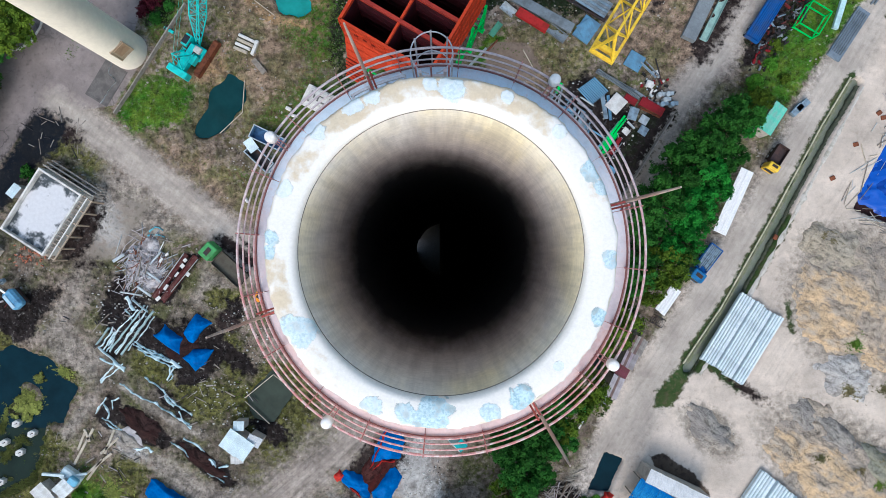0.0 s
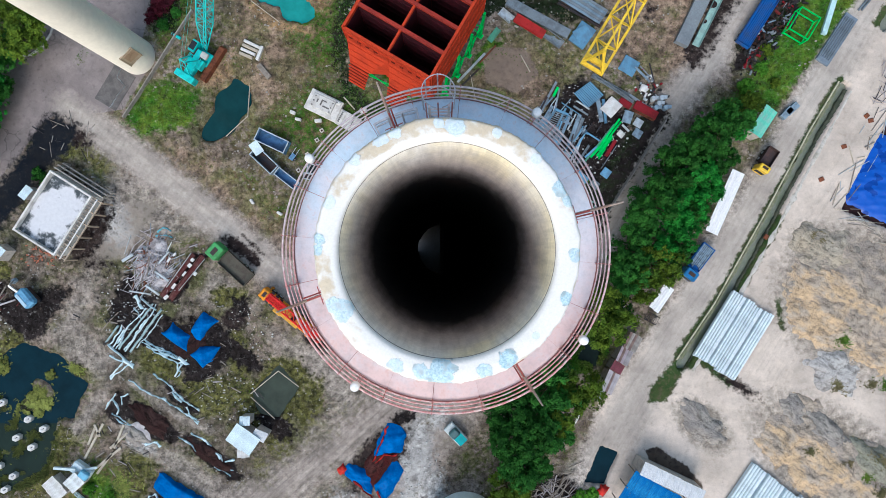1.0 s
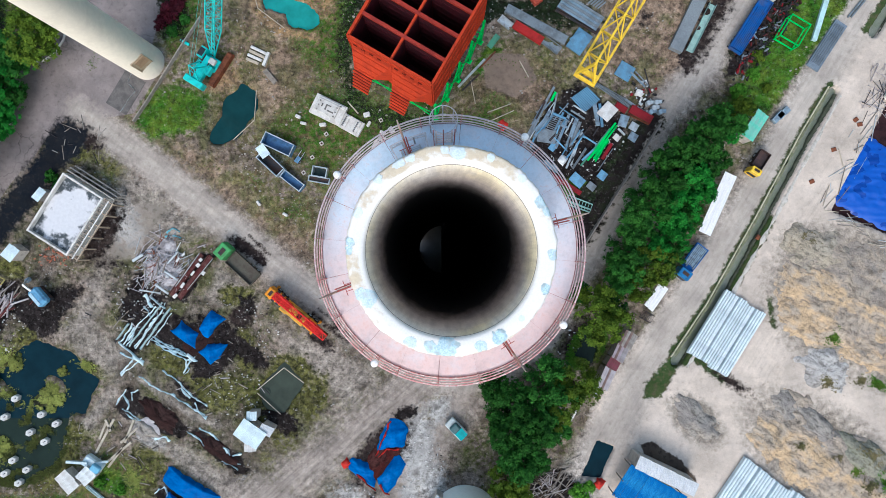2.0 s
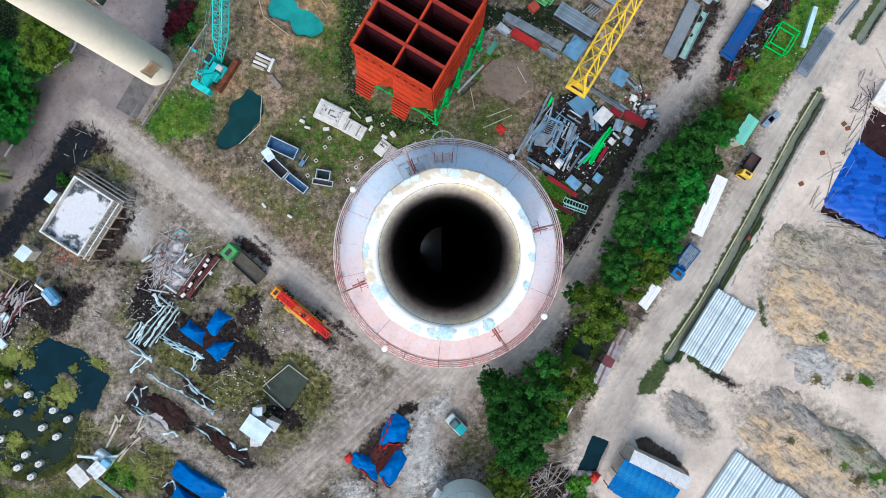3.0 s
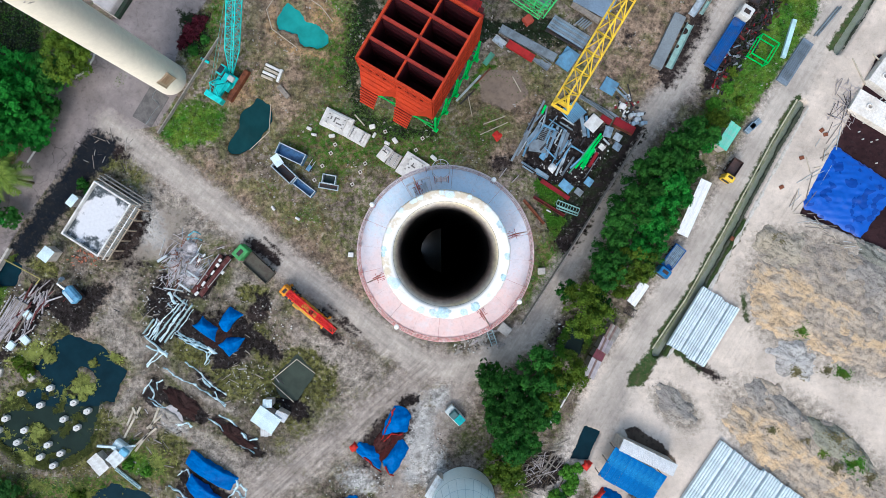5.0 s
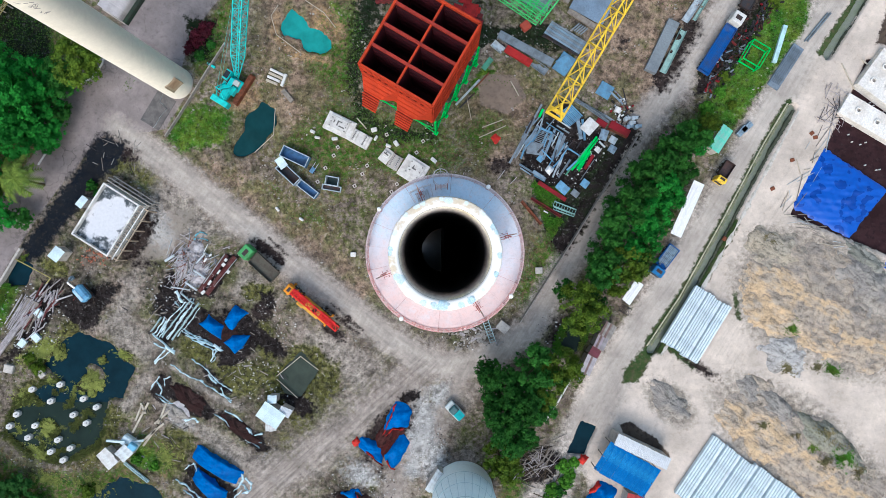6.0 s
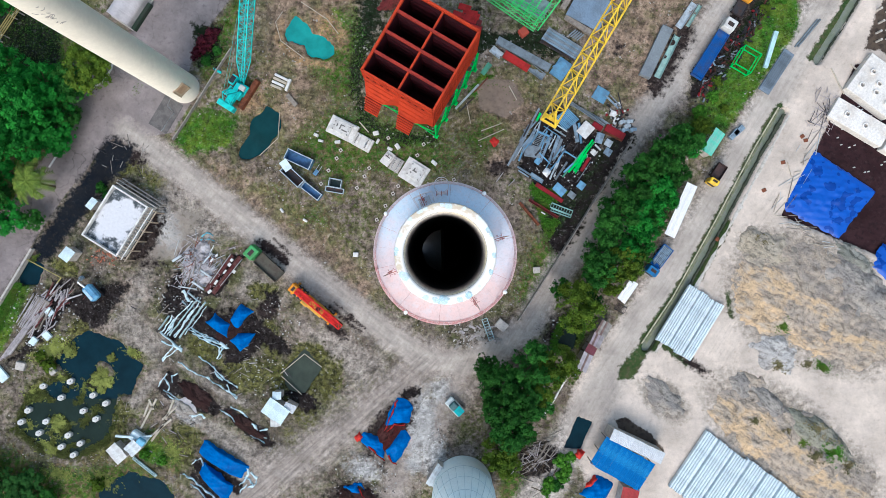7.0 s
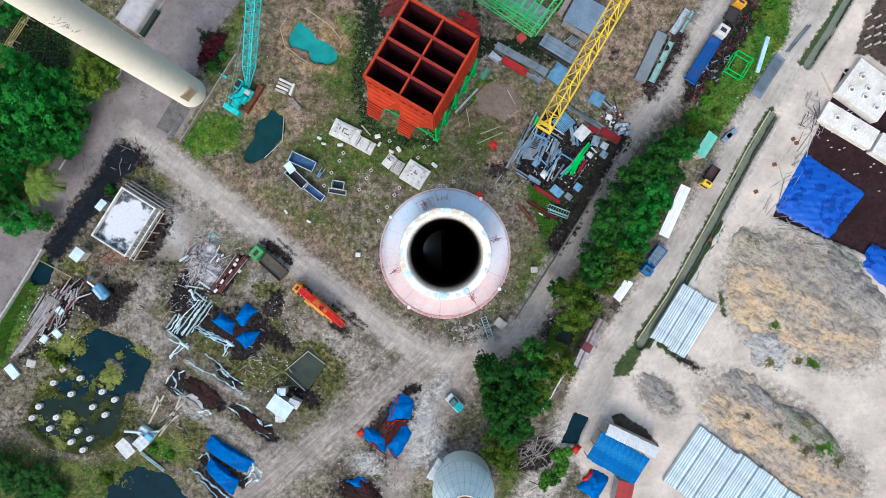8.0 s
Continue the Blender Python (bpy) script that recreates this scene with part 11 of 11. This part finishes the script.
# log pile and rubble south of the trees
for k in range(110):
    c = Vector((*(15.8, -36.1), 0)) + Vector((SCRAP.gauss(0, 2.0), SCRAP.gauss(0, 1.7), 0))
    ang, L = SCRAP.choice((20, 35, 140, 60)) + SCRAP.gauss(0, 14), SCRAP.uniform(1.0, 3.6)
    d = (math.cos(radians(ang)) * L / 2, math.sin(radians(ang)) * L / 2)
    beam((c.x - d[0], c.y - d[1]), (c.x + d[0], c.y + d[1]), SCRAP.uniform(0.07, 0.18), 0.2, SCRAP.uniform(0, 0.35), SCRAP.choice((GREYWOOD, WOOD, BARK, WOOD)), "grey log in a loose wood pile", "log", "wood pile", "pipe")
for k in range(80):
    c = Vector((*(5.4, -14.7), 0)) + Vector((SCRAP.gauss(0, 2.2), SCRAP.gauss(0, 0.9), 0))
    if (c - Vector((CX, CY, 0))).length < 4.6:
        continue
    bm = bmesh.new()
    box(bm, (SCRAP.uniform(0.3, 1.2), SCRAP.uniform(0.12, 0.4), SCRAP.uniform(0.1, 0.3)), (0, 0, 0), bevel=0.02)
    ob = obj("rubble_piece", bm, SCRAP.choice((STONE, STONE, WOOD, WOOD, GREYWOOD)))
    ob.matrix_basis = pose(c.x, c.y, -0.02, SCRAP.uniform(-8, 8), SCRAP.uniform(-8, 8), SCRAP.uniform(0, 180))
    tagged(ob, "broken concrete or timber piece at the chimney foot", "debris", "debris by the chimney")
beam((7.1, -12.1), (8.4, -15.7), 0.9, 0.5, 0.0, AQUA, "aqua ladder frame among debris", "frame_piece", "aqua frame pieces", "ladder")
# poles round the ponds and pits
for pts in (((-27.9, -21.4), (-23.9, -18.1), (-20.9, -20.4)), ((-27.9, -21.9), (-24.4, -25.1)), ((-27.6, 40.9), (-28.8, 39.1), (-27.9, 35.9), (-23.9, 32.9)), ((-24.4, 42.6), (-19.9, 39.6), (-18, 37.1)), ((-28.1, 23.6), (-28.4, 19.1), (-31.6, 16.1))):
    for a, b in zip(pts, pts[1:]):
        beam(a, b, 0.14, 0.14, 0.02, PALEWOOD, "thin pale pole laid along a bank", "pole", "bank poles", "pipe")
for k in range(40):
    side = [((65.6, 20.6), (57.8, 6.6)), ((57.8, 6.6), (69.6, 0.1)), ((50.6, -0.4), (51.6, -0.9)), ((66.1, 38.1), (62.1, 26.1))][k % 2]
    c = Vector((*side[0], 0)).lerp(Vector((*side[1], 0)), SCRAP.random()) + Vector((SCRAP.gauss(-0.6, 0.8), SCRAP.gauss(-0.3, 0.7), 0))
    ang, L = heading(*side) + SCRAP.gauss(0, 25), SCRAP.uniform(1.0, 4.5)
    d = (math.cos(radians(ang)) * L / 2, math.sin(radians(ang)) * L / 2)
    beam((c.x - d[0], c.y - d[1]), (c.x + d[0], c.y + d[1]), SCRAP.uniform(0.06, 0.14), 0.12, 0.02, SCRAP.choice((PALEWOOD, WOOD, PALESTEEL)), "thin pole or rod along the pit's edge", "pole", "poles by the pit", "pipe")
for at in ((62.6, 18.6), (58.7, 14.8), (55.4, 10), (47.3, 1.6), (62, 19.3)):
    bm = bmesh.new()
    box(bm, (0.7, 0.6, 0.25), (0, 0, -0.05), bevel=0.05)
    ob = obj("crate", bm, RUST)
    ob.matrix_basis = pose(*at, 0, 0, 0, SCRAP.uniform(0, 90))
    tagged(ob, "small rusty steel crate on the sand", "crate", "rusty crates")
# bent bars standing out of the broken pile cap
for k in range(60):
    c = Vector((*(66.4, 26.9), 0)).lerp(Vector((*(64.6, 20.6), 0)), SCRAP.random()) + Vector((SCRAP.gauss(0, 0.9), SCRAP.gauss(0, 0.6), 0))
    ang, L = SCRAP.choice((-35, -20, 60, 75)) + SCRAP.gauss(0, 18), SCRAP.uniform(0.8, 3.0)
    d = (math.cos(radians(ang)) * L / 2, math.sin(radians(ang)) * L / 2)
    beam((c.x - d[0], c.y - d[1]), (c.x + d[0], c.y + d[1]), SCRAP.uniform(0.05, 0.1), 0.08, SCRAP.uniform(0.0, 0.12), SCRAP.choice((GREYWOOD, DUST, DARKSTEEL, GREYWOOD)), "bent reinforcing bar beside a pile cap", "steel_bar", "reinforcing bars", "box")
# clutter along the parked lorries
for k in range(260):
    f = SCRAP.random()
    c = Vector((*(43.1, 26.6), 0)).lerp(Vector((*(54.1, 42.6), 0)), f) + Vector((SCRAP.gauss(1.5, 0.7), SCRAP.gauss(-0.7, 0.8), 0))
    bm = bmesh.new()
    s = (SCRAP.uniform(0.2, 1.0), SCRAP.uniform(0.1, 0.32), SCRAP.uniform(0.12, 0.45))
    box(bm, s, (0, 0, 0), bevel=0.05)
    if k % 3 == 0:
        tube(bm, [(0, 0, s[2]), (0.2, 0.1, s[2] + 0.3)], 0.1, 8)
    ob = obj("scrap_part", bm, SCRAP.choice((DARKSTEEL, DARKSTEEL, RUBBER, LIGHTGREY, DEEPRED, MAROON, DARKSTEEL, RUBBER, DARKSTEEL, DARKSTEEL, RUBBER, RUBBER, MUD)))
    ob.matrix_basis = pose(c.x, c.y, -0.02, 0, 0, SCRAP.uniform(0, 180))
    tagged(ob, "dark machine part in a row of scrap", "scrap", "machine scrap")
for a, b in (((50.7, 20.3), (49.4, 18.9)), ((51.6, 20.9), (50.1, 19.5))):
    beam(a, b, 0.9, 0.7, 0, STEEL, "grey steel box beside the lane", "steel_box", "steel boxes", "box")
beam((31.2, -10.7), (29.8, -9.9), 1.2, 0.8, 0, DARKSTEEL, "dark trestle table by the awning", "trestle", "trestles", "truss")
# pale sheet and small timber round the dark heaps
plate(((-48.3, 26.8), (-45.3, 25.0), (-47.1, 19.7), (-50.4, 21.3)), 0.0, 0.07, mat("dark weathered slab", (0.15, 0.14, 0.135), (0.08, 0.078, 0.075), 0.9, size=1.3, wear=0.55), "dark weathered concrete slab beside the wall", "concrete_slab")
ribbon(((-47.0, 26.0), (-47.3, 24.6), (-46.5, 23.4), (-48.5, 20.3)), 0.22, PALESTEEL, "thin pale strip lying on a dark slab", 57.0, "pale_strip", "pale strips")
for a, b in (((67.0, 31.1), (69.2, 26.6)), ((70.4, 31.7), (71.9, 30.3))):
    beam(a, b, 0.22, 0.16, 0.0, PALEWOOD, "pale timber lying over the pit's edge", "timber", "loose timbers", "box")
tarp("crumpled dusty white sheet beside a dark heap", ((-45.5, -25.7), (-43.7, -25.4), (-42.1, -28.8), (-45.1, -29.3)), 0.12, mat("dusty white sheet", (0.50, 0.47, 0.47), (0.36, 0.33, 0.32), 0.7, size=0.6), 77, name="dust_sheet")
WEST = random.Random(31)
for o, sx, sy, n in (((-35.8, -21.8), 3.2, 3.0, 14), ((-31.8, -18.7), 4.0, 2.6, 12), ((-46.7, -10.4), 3.0, 2.0, 26), ((-46.2, -30.5), 3.0, 2.5, 24)):
    for k in range(n):
        c = Vector((o[0] + WEST.gauss(0, sx), o[1] + WEST.gauss(0, sy), 0))
        ang, L = WEST.choice((50, 50, 140, 150, 20)) + WEST.gauss(0, 18), WEST.uniform(0.4, 1.9)
        d = (math.cos(radians(ang)) * L / 2, math.sin(radians(ang)) * L / 2)
        beam((c.x - d[0], c.y - d[1]), (c.x + d[0], c.y + d[1]), WEST.uniform(0.06, 0.2), 0.1, 0.0, WEST.choice((GREYWOOD, WOOD, WOOD, DARKSTEEL, DARKSTEEL)), "small broken board lying on oily soil", "broken_board", "broken boards", "box")
# red panels and maroon scrap stacked beyond the hopper
RED = random.Random(19)
for k in range(16):
    x, y = 4.6 + RED.gauss(0, 0.8), 39.4 + RED.gauss(0, 0.9)
    u, v = RED.uniform(0.9, 1.6), RED.uniform(0.35, 0.7)
    plate(((x - u, y - v + 0.3), (x - u + 0.3, y + v + 0.3), (x + u, y + v - 0.3), (x + u - 0.3, y - v - 0.3)), 0.05 + 0.06 * (k % 5), 0.06, RED.choice((DEEPRED, REDPAINT, MAROON_)), "red painted steel panel in a loose stack", "red_sheet", "red panels", RED.uniform(-5, 5))
# broken orange bricks under the tank wall
BRICK = mat("orange brick", (0.36, 0.14, 0.085), (0.22, 0.10, 0.07), 0.85, size=0.3, vary=0.3)
for k in range(46):
    bm = bmesh.new()
    box(bm, (RED.uniform(0.2, 0.6), RED.uniform(0.1, 0.2), 0.1), (0, 0, 0), bevel=0.015)
    ob = obj("brick_piece", bm, BRICK)
    ob.matrix_basis = pose(-58.4 + RED.gauss(0, 1.5), -1.3 + RED.gauss(0, 0.7), 0.0, 0, 0, RED.uniform(0, 180))
    tagged(ob, "broken orange brick lying below the tank wall", "brick", "broken bricks")
